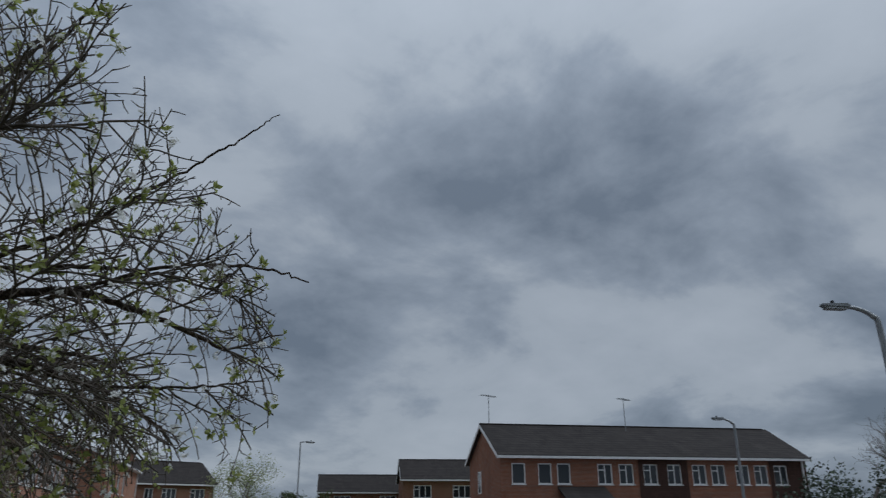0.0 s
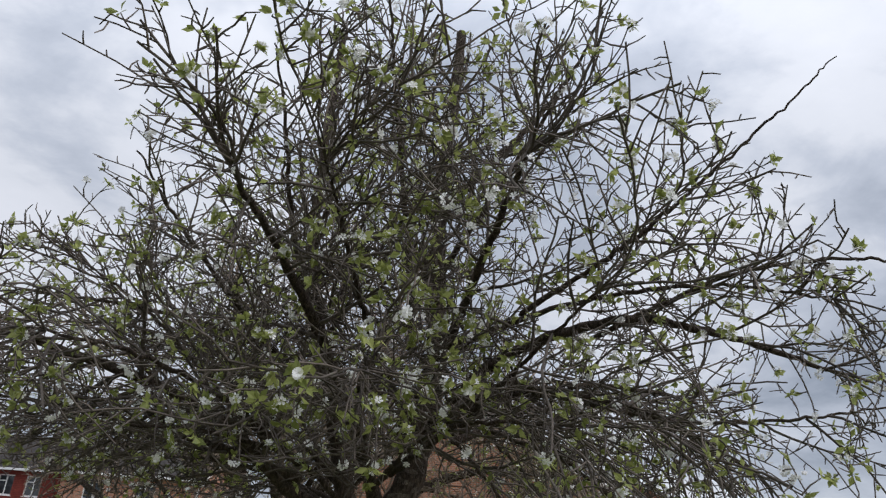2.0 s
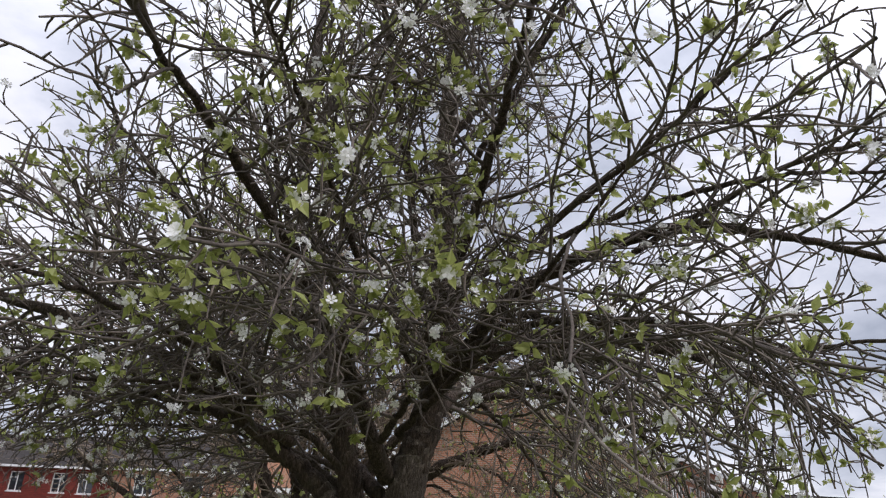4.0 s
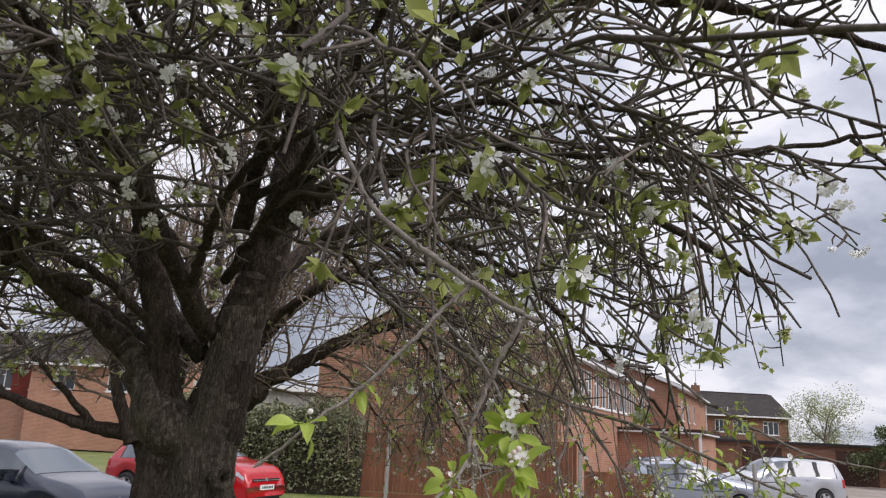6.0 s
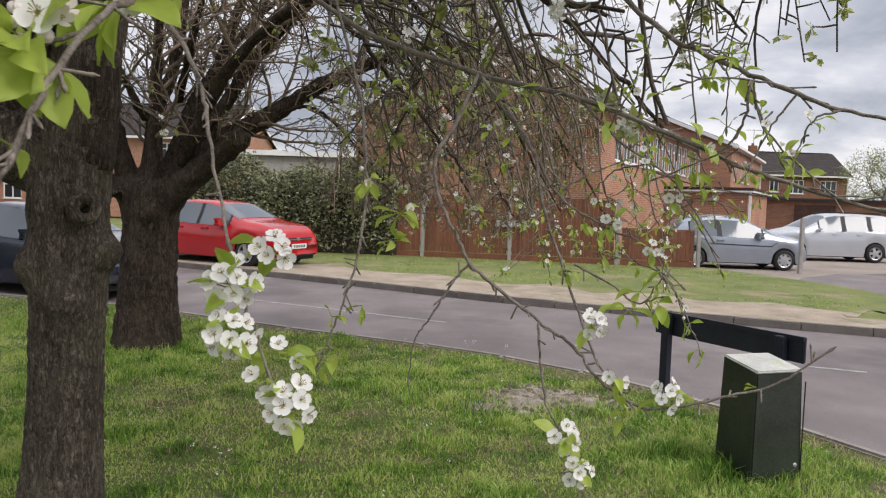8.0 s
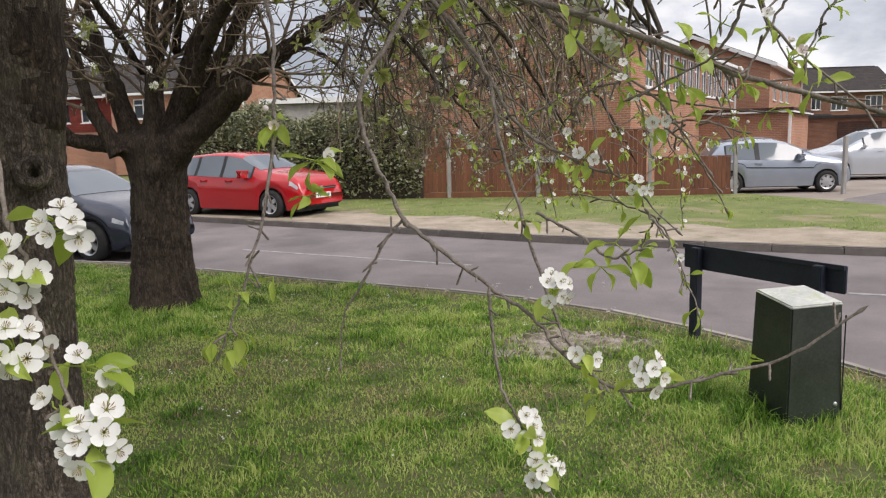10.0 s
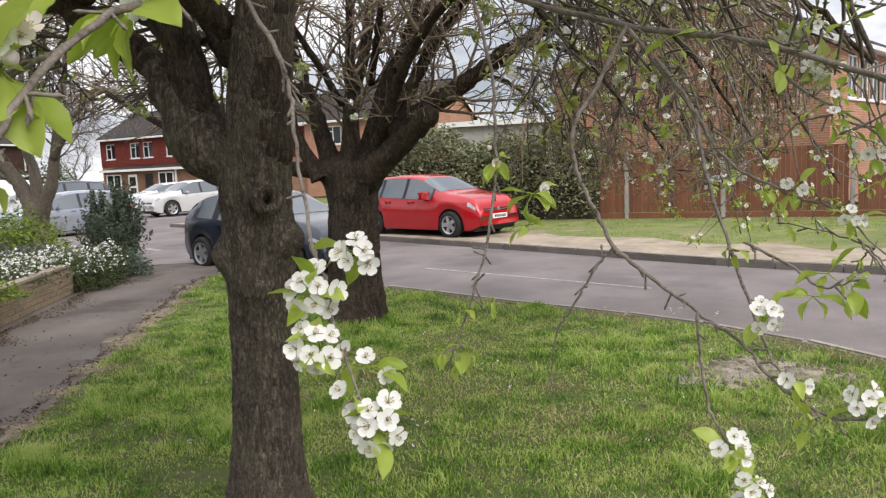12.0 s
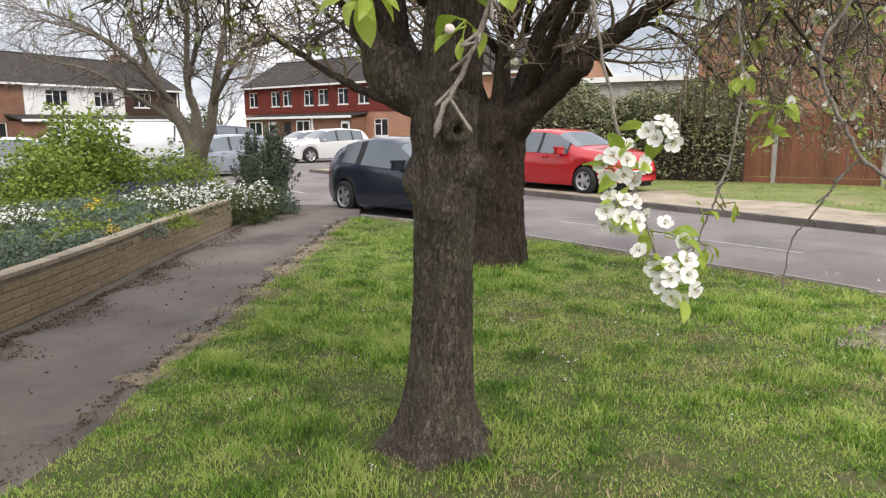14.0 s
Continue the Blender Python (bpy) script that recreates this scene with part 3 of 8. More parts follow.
def lean_to(ob, x0, x1, out, z, rise, mat, lights=(), doors=(), pipes=()):
    """A porch or low extension in front of a house."""
    p = part("porch", boxes("porch", [(x0, x1, -out, -0.005, 0, z)], mat), ob)
    v = [(x0 - 0.2, -out - 0.25, z - 0.02), (x1 + 0.2, -out - 0.25, z - 0.02), (x1 + 0.2, -0.01, z + rise), (x0 - 0.2, -0.01, z + rise)]
    v += [(a, b, c + 0.12) for a, b, c in v]
    part("porch_roof", mesh_of("porch_roof", v, [(3, 2, 1, 0), (4, 5, 6, 7), (0, 1, 5, 4), (1, 2, 6, 5), (2, 3, 7, 6), (3, 0, 4, 7)], M_ROOF), p)
    part("porch_fascia", boxes("porch_fascia", [(x0 - 0.2, x1 + 0.2, -out - 0.29, -out - 0.26, z - 0.06, z + 0.12)], M_WHITE), p)
    for a, b, c, e in lights:
        w = part("window", mesh_of("window", *ring(a, b, -out - 0.05, -out - 0.004, c, e, 0.09), M_WHITE), p, "white framed window")
        part("pane", boxes("pane", [(a + 0.09, b - 0.09, -out - 0.025, -out - 0.006, c + 0.09, e - 0.09)], M_GLASS), w)
        part("mullion", boxes("mullion", [((a + b) / 2 - 0.05, (a + b) / 2 + 0.05, -out - 0.045, -out - 0.026, c + 0.09, e - 0.09)], M_WHITE), w)
    for a, b, dm in doors:
        d = part("door", box("door", a, b, -out - 0.04, -out - 0.004, 0.05, 2.05, dm, 0.01), p)
        part("door_panel", boxes("door_panel", [(a + 0.15, b - 0.15, -out - 0.05, -out - 0.042, c, c + 0.7) for c in (0.3, 1.15)], M_GLASS), d)
    for a in pipes:
        part("downpipe", boxes("downpipe", [(a - 0.06, a + 0.06, -out - 0.13, -out - 0.02, 0.05, z)], M_WHITE), p, "white plastic downpipe")


side_light = part("window", boxes("window", [(-0.05, -0.004, 4.7, 4.78, 3.3, 4.7), (-0.05, -0.004, 5.42, 5.5, 3.3, 4.7), (-0.05, -0.004, 4.78, 5.42, 3.3, 3.38), (-0.05, -0.004, 4.78, 5.42, 4.62, 4.7)], M_WHITE), terrace, "narrow white framed window in the gable")
part("pane", boxes("pane", [(-0.03, -0.006, 4.78, 5.42, 3.38, 4.62)], M_GLASS), side_light)
lean_to(terrace, 3.7, 6.3, 2.0, 2.4, 1.1, M_BRICK_DARK)
lean_to(red_house, 2.2, 14.5, 1.6, 2.35, 0.25, M_BRICK2, [(8.4, 10.0, 0.9, 2.15), (2.5, 4.2, 0.9, 2.1)], [(5.0, 6.0, M_WHITE), (6.9, 7.75, M_BLACK), (13.4, 14.3, M_WHITE)], [10.3])
lean_to(pale_house, -3.5, 2.4, 1.5, 2.3, 0.6, M_BRICK2)
lean_to(white_house, 5, 21.5, 1.4, 2.3, 0.35, M_BRICK2)


def aerial(x, y, z, h, name="roof_aerial"):
    ob = thing(name, "thin metal television aerial on a roof", "aerial", pose(x, y, z))
    t = Tubes()
    t.add([(0, 0, -0.6), (0, 0, h)], [0.03, 0.022], 6)
    part("mast", t.mesh("mast", M_STEEL), ob)
    b = Tubes()
    b.add([(-0.8, 0, h - 0.1), (0.8, 0, h - 0.05)], [0.018, 0.018], 5)
    for k in np.linspace(-0.7, 0.7, 8):
        b.add([(k, -0.25, h - 0.08), (k, 0.25, h - 0.08)], [0.01, 0.01], 4)
    part("antenna", b.mesh("antenna", M_STEEL), ob)


aerial(38.2, 28.6, 7.55, 2.0)
aerial(45.2, 22.4, 7.55, 1.9)
aerial(36.2, 74.0, 8.0, 1.6)

# ---- garage block ----
garage = thing("garage", "flat-roofed brick garage with white fascia", "garage", pose(7.9, 26.6, -0.05, 0, 0, 58))
part("wall", boxes("garage_wall", [(10.2, 19.0, -3.6, -0.005, 0, 2.42)], M_BRICK), garage)
part("flat_roof", boxes("flat_roof", [(10.0, 19.2, -3.8, -0.01, 2.46, 2.6)], M_BLACK), garage)
part("fascia", boxes("fascia", [(9.97, 19.2, -3.83, -3.8, 2.5, 2.63), (9.96, 10.0, -3.83, -0.01, 2.5, 2.63)], M_DARKHUNG), garage)
part("fascia", boxes("fascia", [(9.97, 19.2, -3.82, -3.79, 2.42, 2.496), (9.97, 10.01, -3.82, -0.01, 2.42, 2.496)], M_WHITE), garage)
part("downpipe", boxes("downpipe", [(10.1, 10.2, -3.75, -3.65, 0, 2.4)], M_WHITE), garage)
garage_row = thing("garage", "long low brick garage row across the court", "garage", pose(22.5, 47.0, -0.05, 0, 0, -20))
part("wall", boxes("garage_wall", [(0, 14, 0, 6, 0, 2.3)], M_BRICK2), garage_row)
part("flat_roof", boxes("flat_roof", [(-0.2, 14.2, -0.2, 6.2, 2.3, 2.45)], M_BLACK), garage_row)
for i in range(5):
    part("garage_door", boxes("garage_door", [(0.4 + i * 2.7, 2.7 + i * 2.7, -0.04, 0.0, 0, 2.05)], M_DARKHUNG if i % 2 else M_BRICK2), garage_row)

# ---- fence, hedge ----
FENCE = [(0.75, 22.86), (1.78, 22.64), (4.2, 22.14), (7.05, 21.5)]


fence = thing("fence", "brown timber fence with concrete posts along the far verge", "fence")


def fence_panel(a, b, h):
    ax, ay = a
    d = math.dist(a, b)
    m = pose(ax, ay, 0.0, 0, 0, math.degrees(math.atan2(b[1] - ay, b[0] - ax)))
    p = part("panel", boxes("panel", [(0.07, d - 0.07, -0.02, 0.03, h, h + 0.035)], M_WOOD), fence, "", m)
    n = int((d - 0.14) / 0.115)
    w = (d - 0.14) / n
    for i in range(n):
        part("board", boxes("board", [(0.07 + i * w, 0.07 + (i + 1) * w - 0.008, -0.012 + 0.006 * (i % 2), 0.008 + 0.006 * (i % 2), 0.18, h - random.uniform(0, 0.012))], M_WOOD), p)
    part("gravel_board", boxes("gravel_board", [(0.05, d - 0.05, -0.025, 0.02, 0, 0.17)], M_WOOD), p)


POST = box("post", -0.05, 0.05, -0.055, 0.055, -0.1, 1.0, M_CONC, 0.012)


def fence_post(x, y, h):
    part("post", POST, fence, "grey concrete post", pose(x, y, 0, random.uniform(-1, 1), random.uniform(-1, 1), -12) @ Matrix.Diagonal((1, 1, h, 1)))


for a, b in zip(FENCE, FENCE[1:]):
    fence_panel(a, b, 1.75)
    fence_post(*a, 1.82)
fence_post(*FENCE[-1], 1.82)
fence_panel((7.1, 21.45), (9.2, 21.3), 1.0)
fence_post(9.25, 21.28, 1.45)
lone = part("concrete_post", POST, None, "", pose(11.95, 21.0, 0) @ Matrix.Diagonal((1, 1, 1.45, 1)))
tagged(lone, "lone grey concrete post at the court's edge", "post")


def leaf_cloud(n, inside, size, name, mat, up_bias=0.3, flat=0.6):
    """Many small folded leaves at random places."""
    p = inside(n)
    n = len(p)
    d = np.random.normal(size=(n, 3))
    d[:, 2] = d[:, 2] * flat + up_bias
    d /= np.linalg.norm(d, axis=1)[:, None]
    s = np.cross(d, np.random.normal(size=(n, 3)))
    s /= np.linalg.norm(s, axis=1)[:, None] + 1e-9
    u = np.cross(s, d)
    k = (size * np.random.uniform(0.6, 1.3, n))[:, None]
    base, tip = p, p + d * k
    mid = p + d * k * 0.5 - u * k * 0.08
    le, ri = p + d * k * 0.5 + s * k * 0.3, p + d * k * 0.5 - s * k * 0.3
    v = np.stack([base, le, tip, ri, mid], 1).reshape(-1, 3)
    i = np.arange(n)[:, None] * 5
    t = np.concatenate([i + np.array([[0, 4, 1]]), i + np.array([[0, 3, 4]]), i + np.array([[1, 4, 2]]), i + np.array([[4, 3, 2]])], 0)
    return quick_mesh(name, v, t, mat, False, 3)


M_HEDGE = leafy("hedge_leaf", (0.024, 0.032, 0.015), (0.30, 0.31, 0.16), 0.18, 0.35, 2.0, 0.6)
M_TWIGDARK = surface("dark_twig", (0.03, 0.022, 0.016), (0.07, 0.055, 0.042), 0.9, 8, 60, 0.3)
HEDGE_A, HEDGE_B = np.array([-5.6, 24.6]), np.array([1.15, 23.2])


def hedge_points(n):
    u = np.random.uniform(0, 1, n)
    th = np.random.uniform(0, math.pi, n)
    hh = 2.62 + 0.25 * np.sin(u * 9) + 0.18 * np.sin(u * 23 + 1) - 0.45 * np.clip(u - 0.75, 0, 1) / 0.25
    r = np.random.beta(5, 1.2, n)
    cx = np.cos(th) * 0.95 * r + np.random.normal(0, 0.06, n)
    z = np.abs(np.sin(th)) ** 0.55 * hh * (0.35 + 0.65 * r) + np.random.normal(0, 0.06, n)
    z = np.where(np.random.rand(n) < 0.35, np.random.uniform(0.05, 1, n) * hh * 0.95, z)
    d = (HEDGE_B - HEDGE_A) / np.linalg.norm(HEDGE_B - HEDGE_A)
    nn = np.array([d[1], -d[0]])
    c = HEDGE_A + u[:, None] * (HEDGE_B - HEDGE_A) + (cx * (1 + 0.12 * np.sin(u * 31)))[:, None] * nn
    return np.column_stack([c, np.clip(z, 0.05, None)])


hedge = thing("hedge", "tall dark evergreen hedge beside the parked red car", "hedge")
part("foliage", leaf_cloud(30000, hedge_points, 0.11, "foliage", M_HEDGE), hedge)
# one solid dark box fills the hedge's middle; no separate stems are modelled
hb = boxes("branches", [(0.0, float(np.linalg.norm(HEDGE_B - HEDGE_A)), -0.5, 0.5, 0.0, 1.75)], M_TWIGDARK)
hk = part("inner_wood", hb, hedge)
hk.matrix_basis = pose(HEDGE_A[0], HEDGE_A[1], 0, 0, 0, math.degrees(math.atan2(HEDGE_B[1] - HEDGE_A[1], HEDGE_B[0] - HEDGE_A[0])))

# low flat-roofed outbuilding behind the hedge
shed = thing("outbuilding", "low flat-roofed grey outbuilding beyond the hedge", "outbuilding", pose(-6.4, 36.9, -0.05, 0, 0, -2))
part("wall", boxes("wall", [(0, 7.0, 0, 5, 0, 3.5)], M_CONC), shed)
part("roof", boxes("roof", [(-0.2, 7.2, -0.2, 5.2, 3.503, 3.72)], M_ROOF), shed)
part("fascia", boxes("fascia", [(-0.22, 7.22, -0.24, -0.203, 3.5, 3.74)], M_WHITE), shed)

# far low hedges and fences across the court
far_hedge = thing("hedge", "clipped dark hedge beyond the court", "hedge")
part("foliage", leaf_cloud(5000, lambda n: np.column_stack([np.random.uniform(31, 36, n), np.random.uniform(43, 45, n), np.random.beta(3, 1.3, n) * 1.9]), 0.16, "foliage", M_HEDGE), far_hedge)
far_fence = thing("fence", "long brown garden fence across the court", "fence")
part("boards", boxes("boards", [(26 + i * 0.16, 26.15 + i * 0.16, 60 + 0.01 * (i % 2), 60.04 + 0.01 * (i % 2), -0.1, 1.95) for i in range(290)], M_WOOD), far_fence)
right_fence = thing("fence", "grey timber fence below the brick terrace", "fence", pose(33, 16.5, 0, 0, 0, -37))
part("boards", boxes("boards", [(6 + i * 0.16, 6.15 + i * 0.16, 0.01 * (i % 2), 0.03 + 0.01 * (i % 2), -0.1, 1.9) for i in range(110)], M_WOOD), right_fence)


# ---- cars ----
def lathe(profile, n, axis_y=True):
    vs, fs = [], []
    for i in range(n):
        a = 2 * math.pi * i / n
        for r, h in profile:
            vs.append((r * math.cos(a), h, r * math.sin(a)))
    k = len(profile)
    for i in range(n):
        j = (i + 1) % n
        for q in range(k - 1):
            fs.append((i * k + q, i * k + q + 1, j * k + q + 1, j * k + q))
    return vs, fs


def make_wheel(parent, x, y, r, side, spokes=5):
    w = part("wheel", None, parent, m=pose(x, y, r, 0, 0, 0 if side > 0 else 180))
    tw = 0.10
    v, f = lathe([(r * 0.66, tw), (r * 0.80, tw + 0.012), (r * 0.95, tw - 0.005), (r, tw - 0.03), (r, -tw + 0.03), (r * 0.95, -tw), (r * 0.66, -tw)], 28)
    part("tyre", mesh_of("tyre", v, f, M_RUBBER, True), w)
    vs, fs = lathe([(r * 0.67, tw - 0.002), (r * 0.60, tw - 0.01), (r * 0.58, tw - 0.045), (r * 0.30, tw - 0.06), (0.001, tw - 0.06)], 28)
    part("rim_well", mesh_of("rim_well", vs, fs, M_BLACK, True), w)
    sv, sf = [], []
    for i in range(spokes):
        a = 2 * math.pi * i / spokes
        ca, sa = math.cos(a), math.sin(a)
        for rr, hw in ((0.0, 0.25), (r * 0.62, 0.15)):
            for s in (-1, 1):
                for yy in (tw - 0.05, tw - 0.008 - (0.012 if rr else 0.0)):
                    px, pz = rr, s * hw * r * (1.0 if rr else 0.55)
                    sv.append((px * ca - pz * sa, yy, px * sa + pz * ca))
        k = i * 8
        sf += [(k + 1, k + 5, k + 7, k + 3), (k, k + 2, k + 6, k + 4), (k, k + 4, k + 5, k + 1), (k + 2, k + 3, k + 7, k + 6), (k + 4, k + 6, k + 7, k + 5)]
    lv, lf = lathe([(r * 0.67, tw), (r * 0.665, tw + 0.008), (r * 0.60, tw - 0.004), (r * 0.59, tw - 0.03)], 28)
    lf = [tuple(i + len(sv) for i in q) for q in lf]
    part("rim", mesh_of("rim", sv + lv, sf + lf, M_ALLOY), w)
    return w


PLATE_BAR = boxes("plate_bar", [(0.0, 0.001, -0.02, 0.02, -0.03, 0.03)], M_BLACK)


def car(m, label, paint, L=4.2, W=1.78, H=1.48, base=2.58, r=0.315, top=None, belt=None, shift=0.0, screen=(0.07, 0.24), rear=(-0.475, -0.40), sides=((-0.375, -0.25), (-0.235, -0.05), (-0.03, 0.18)), spokes=5, moulding=False, rails=False, group="parked cars", plate=True):
    top = top or [(-0.5, 0.50), (-0.492, 0.60), (-0.478, 0.68), (-0.42, 0.90), (-0.36, 0.955), (-0.15, 1.0), (-0.02, 0.99), (0.065, 0.955), (0.245, 0.715), (0.28, 0.695), (0.37, 0.665), (0.435, 0.625), (0.47, 0.575), (0.488, 0.51), (0.497, 0.43), (0.5, 0.34)]
    belt = belt or [(-0.5, 0.60), (-0.3, 0.645), (0.0, 0.615), (0.2, 0.60), (0.3, 0.60), (0.44, 0.555), (0.5, 0.42)]
    ob = thing("car", label, "car", m, group)
    n = 86
    u = np.linspace(-0.5, 0.5, n)
    x = u * L
    tz = np.interp(u, [p[0] for p in top], [p[1] for p in top]) * H
    ker = np.array([0.25, 0.5, 0.25])
    for _ in range(2):
        tz[1:-1] = np.convolve(tz, ker, "same")[1:-1]
    bz = np.minimum(np.interp(u, [p[0] for p in belt], [p[1] for p in belt]) * H, tz - 0.012)
    xw = (base / 2 + shift, -base / 2 + shift)
    zb = np.full(n, 0.19) + 0.10 * np.clip((np.abs(u) - 0.44) / 0.06, 0, 1)
    for c in xw:
        ra = r + 0.055
        inside = np.abs(x - c) < ra
        zb = np.where(inside, np.maximum(zb, r + np.sqrt(np.maximum(ra ** 2 - (x - c) ** 2, 0))), zb)
    taper = 1 - 0.16 * np.abs(2 * u) ** 5 - 0.03 * np.abs(2 * u) ** 2
    s = np.clip((tz - bz) / (0.34 * H), 0, 1)
    mid = np.maximum(bz - zb, 0.01)
    hw = W / 2 * taper
    rows = [(hw * 0.955, zb), (hw * 0.985, zb + 0.3 * mid), (hw, zb + 0.62 * mid), (hw * 0.985, zb + 0.86 * mid), (hw * 0.955, bz)]
    g = tz - bz
    rows += [(hw * (0.94 - 0.13 * s), bz + 0.45 * g), (hw * (0.90 - 0.20 * s), bz + 0.86 * g), (hw * (0.80 - 0.20 * s), bz + 0.965 * g), (hw * 0.42, bz + g), (hw * 0.0, bz + g + 0.006)]
    k = len(rows)
    P = np.zeros((n, 2 * k - 1, 3))
    for j, (yy, zz) in enumerate(rows):
        P[:, j] = np.stack([x, yy, zz], 1)
        P[:, 2 * k - 2 - j] = np.stack([x, -yy, zz], 1)
    du = np.gradient(P, axis=0)
    dv = np.gradient(P, axis=1)
    N = np.cross(du, dv)
    N /= np.linalg.norm(N, axis=2)[:, :, None] + 1e-9
    if N[n // 2, k - 1, 2] < 0:
        N = -N
    c = 2 * k - 1
    faces = [(i * c + j, (i + 1) * c + j, (i + 1) * c + j + 1, i * c + j + 1) for i in range(n - 1) for j in range(c - 1)]
    vs = P.reshape(-1, 3).tolist()
    for i in (0, n - 1):
        faces.append(tuple(i * c + j for j in range(c)))
    part("body", mesh_of("body", vs, faces, paint, True), ob)

    def patch(name, u0, u1, j0, j1, mat, off=0.006, label=""):
        ii = [i for i in range(n) if u0 <= u[i] <= u1]
        if len(ii) < 2:
            return None
        pv = [tuple(P[i, j] + N[i, j] * off) for i in ii for j in range(j0, j1 + 1)]
        w = j1 - j0 + 1
        pf = [(a * w + b, (a + 1) * w + b, (a + 1) * w + b + 1, a * w + b + 1) for a in range(len(ii) - 1) for b in range(w - 1)]
        return part(name, mesh_of(name, pv, pf, mat, True), ob, label)

    e = 2 * k - 2
    for a, b in ((4, 6), (e - 6, e - 4)):
        patch("window_trim", sides[0][0] - 0.012, sides[-1][1] + 0.012, a, b, M_BLACK, 0.004)
    for a, b in sides:
        patch("side_window", a, b, 4, 6, M_CARGLASS, 0.008)
        patch("side_window", a, b, e - 6, e - 4, M_CARGLASS, 0.008)
    patch("windscreen", screen[0], screen[1], 6, e - 6, M_CARGLASS)
    patch("rear_window", rear[0], rear[1], 6, e - 6, M_CARGLASS)
    for a, b in ((2, 4), (e - 4, e - 2)):
        patch("headlight", 0.425, 0.488, a + (1 if a == 2 else 0), b - (0 if a == 2 else 1), M_LAMP, 0.006)
        patch("tail_light", -0.492, -0.462, a, b, M_TAIL)
    patch("door_seam", -0.222, -0.212, 1, 4, M_BLACK, 0.003)
    patch("door_seam", -0.222, -0.212, e - 4, e - 1, M_BLACK, 0.003)
    patch("door_seam", 0.125, 0.137, 1, 4, M_BLACK, 0.003)
    patch("door_seam", 0.125, 0.137, e - 4, e - 1, M_BLACK, 0.003)
    if moulding:
        for lo, hi in ((2, 3), (e - 2, e - 3)):
            ii = [i for i in range(n) if -0.36 <= u[i] <= 0.28]
            pv = [tuple(P[i, lo] * (1 - h) + P[i, hi] * h + N[i, lo] * 0.008) for i in ii for h in (0.30, 0.48)]
            pf = [(2 * a, 2 * a + 2, 2 * a + 3, 2 * a + 1) for a in range(len(ii) - 1)]
            part("side_moulding", mesh_of("side_moulding", pv, pf, M_BLACK, True), ob)
    part("underside", boxes("underside", [(-L * 0.47, L * 0.47, -W * 0.40, W * 0.40, 0.16, 0.36)] + [(c - r - 0.07, c + r + 0.07, -W * 0.42, W * 0.42, 0.3, r + r + 0.07) for c in xw], M_BLACK), ob)
    part("grille", box("grille", L * 0.455, L * 0.497, -W * 0.30, W * 0.30, 0.24, 0.36, M_BLACK, 0.02), ob)
    part("grille", box("grille", L * 0.455, L * 0.494, -W * 0.29, W * 0.29, 0.60, 0.67, M_BLACK, 0.012), ob)
    part("badge", box("badge", L * 0.485, L * 0.498, -0.05, 0.05, 0.595, 0.69, M_ALLOY, 0.02), ob)
    part("grille_bar", box("grille_bar", L * 0.46, L * 0.496, -W * 0.28, W * 0.28, 0.63, 0.642, M_ALLOY, 0.003), ob, "thin chrome bar")
    if plate:
        for sx, pm in ((0.502, M_PLATE), (-0.502, M_PLATE)):
            p = part("number_plate", box("number_plate", L * sx - 0.012, L * sx + 0.012, -0.26, 0.26, 0.43, 0.54, pm, 0.004), ob)
            a = L * sx + (0.0125 if sx > 0 else -0.0135)
            for i in range(7):
                part("plate_bar", PLATE_BAR, p, m=pose(a, -0.18 + i * 0.06, 0.485))
    for sy in (1, -1):
        mr = box("door_mirror", L * 0.125, L * 0.15, sy * W * 0.47, sy * (W * 0.47 + 0.17), H * 0.63, H * 0.63 + 0.11, paint, 0.03)
        part("door_mirror", mr, ob)
        for hx in (-0.19, 0.0) if L > 3.9 and len(sides) > 2 else (-0.17,):
            part("door_handle", box("door_handle", L * hx, L * hx + 0.17, sy * W * 0.485, sy * (W * 0.485 + 0.035), H * 0.55, H * 0.55 + 0.03, paint, 0.01), ob)
        if rails:
            part("roof_rail", box("roof_rail", -L * 0.36, L * 0.03, sy * W * 0.33, sy * (W * 0.33 + 0.03), H - 0.01, H + 0.035, M_BLACK, 0.01), ob)
        for cx in xw:
            make_wheel(ob, cx, sy * (W / 2 - 0.115), r, sy, spokes)
    return ob


def parked(front, rear_at, z=-0.085):
    """Pose of a car whose wheels of one side stand at these plan points; the side is the one to the right of its way."""
    f, b = np.array(front, float), np.array(rear_at, float)
    d = (f - b) / np.linalg.norm(f - b)
    c = (f + b) / 2 + 0.8 * np.array([-d[1], d[0]])
    return pose(c[0], c[1], z, 0, 0, math.degrees(math.atan2(d[1], d[0])))


corsa_top = [(-0.5, 0.42), (-0.496, 0.56), (-0.482, 0.66), (-0.44, 0.79), (-0.385, 0.89), (-0.30, 0.955), (-0.15, 1.0), (-0.02, 0.985), (0.06, 0.94), (0.225, 0.695), (0.265, 0.668), (0.38, 0.615), (0.445, 0.555), (0.478, 0.49), (0.495, 0.40), (0.5, 0.30)]
car(parked((-2.3, 18.5), (-4.45, 19.75), 0.0), "bright red five-door hatchback parked with wheels on the verge", M_RED)
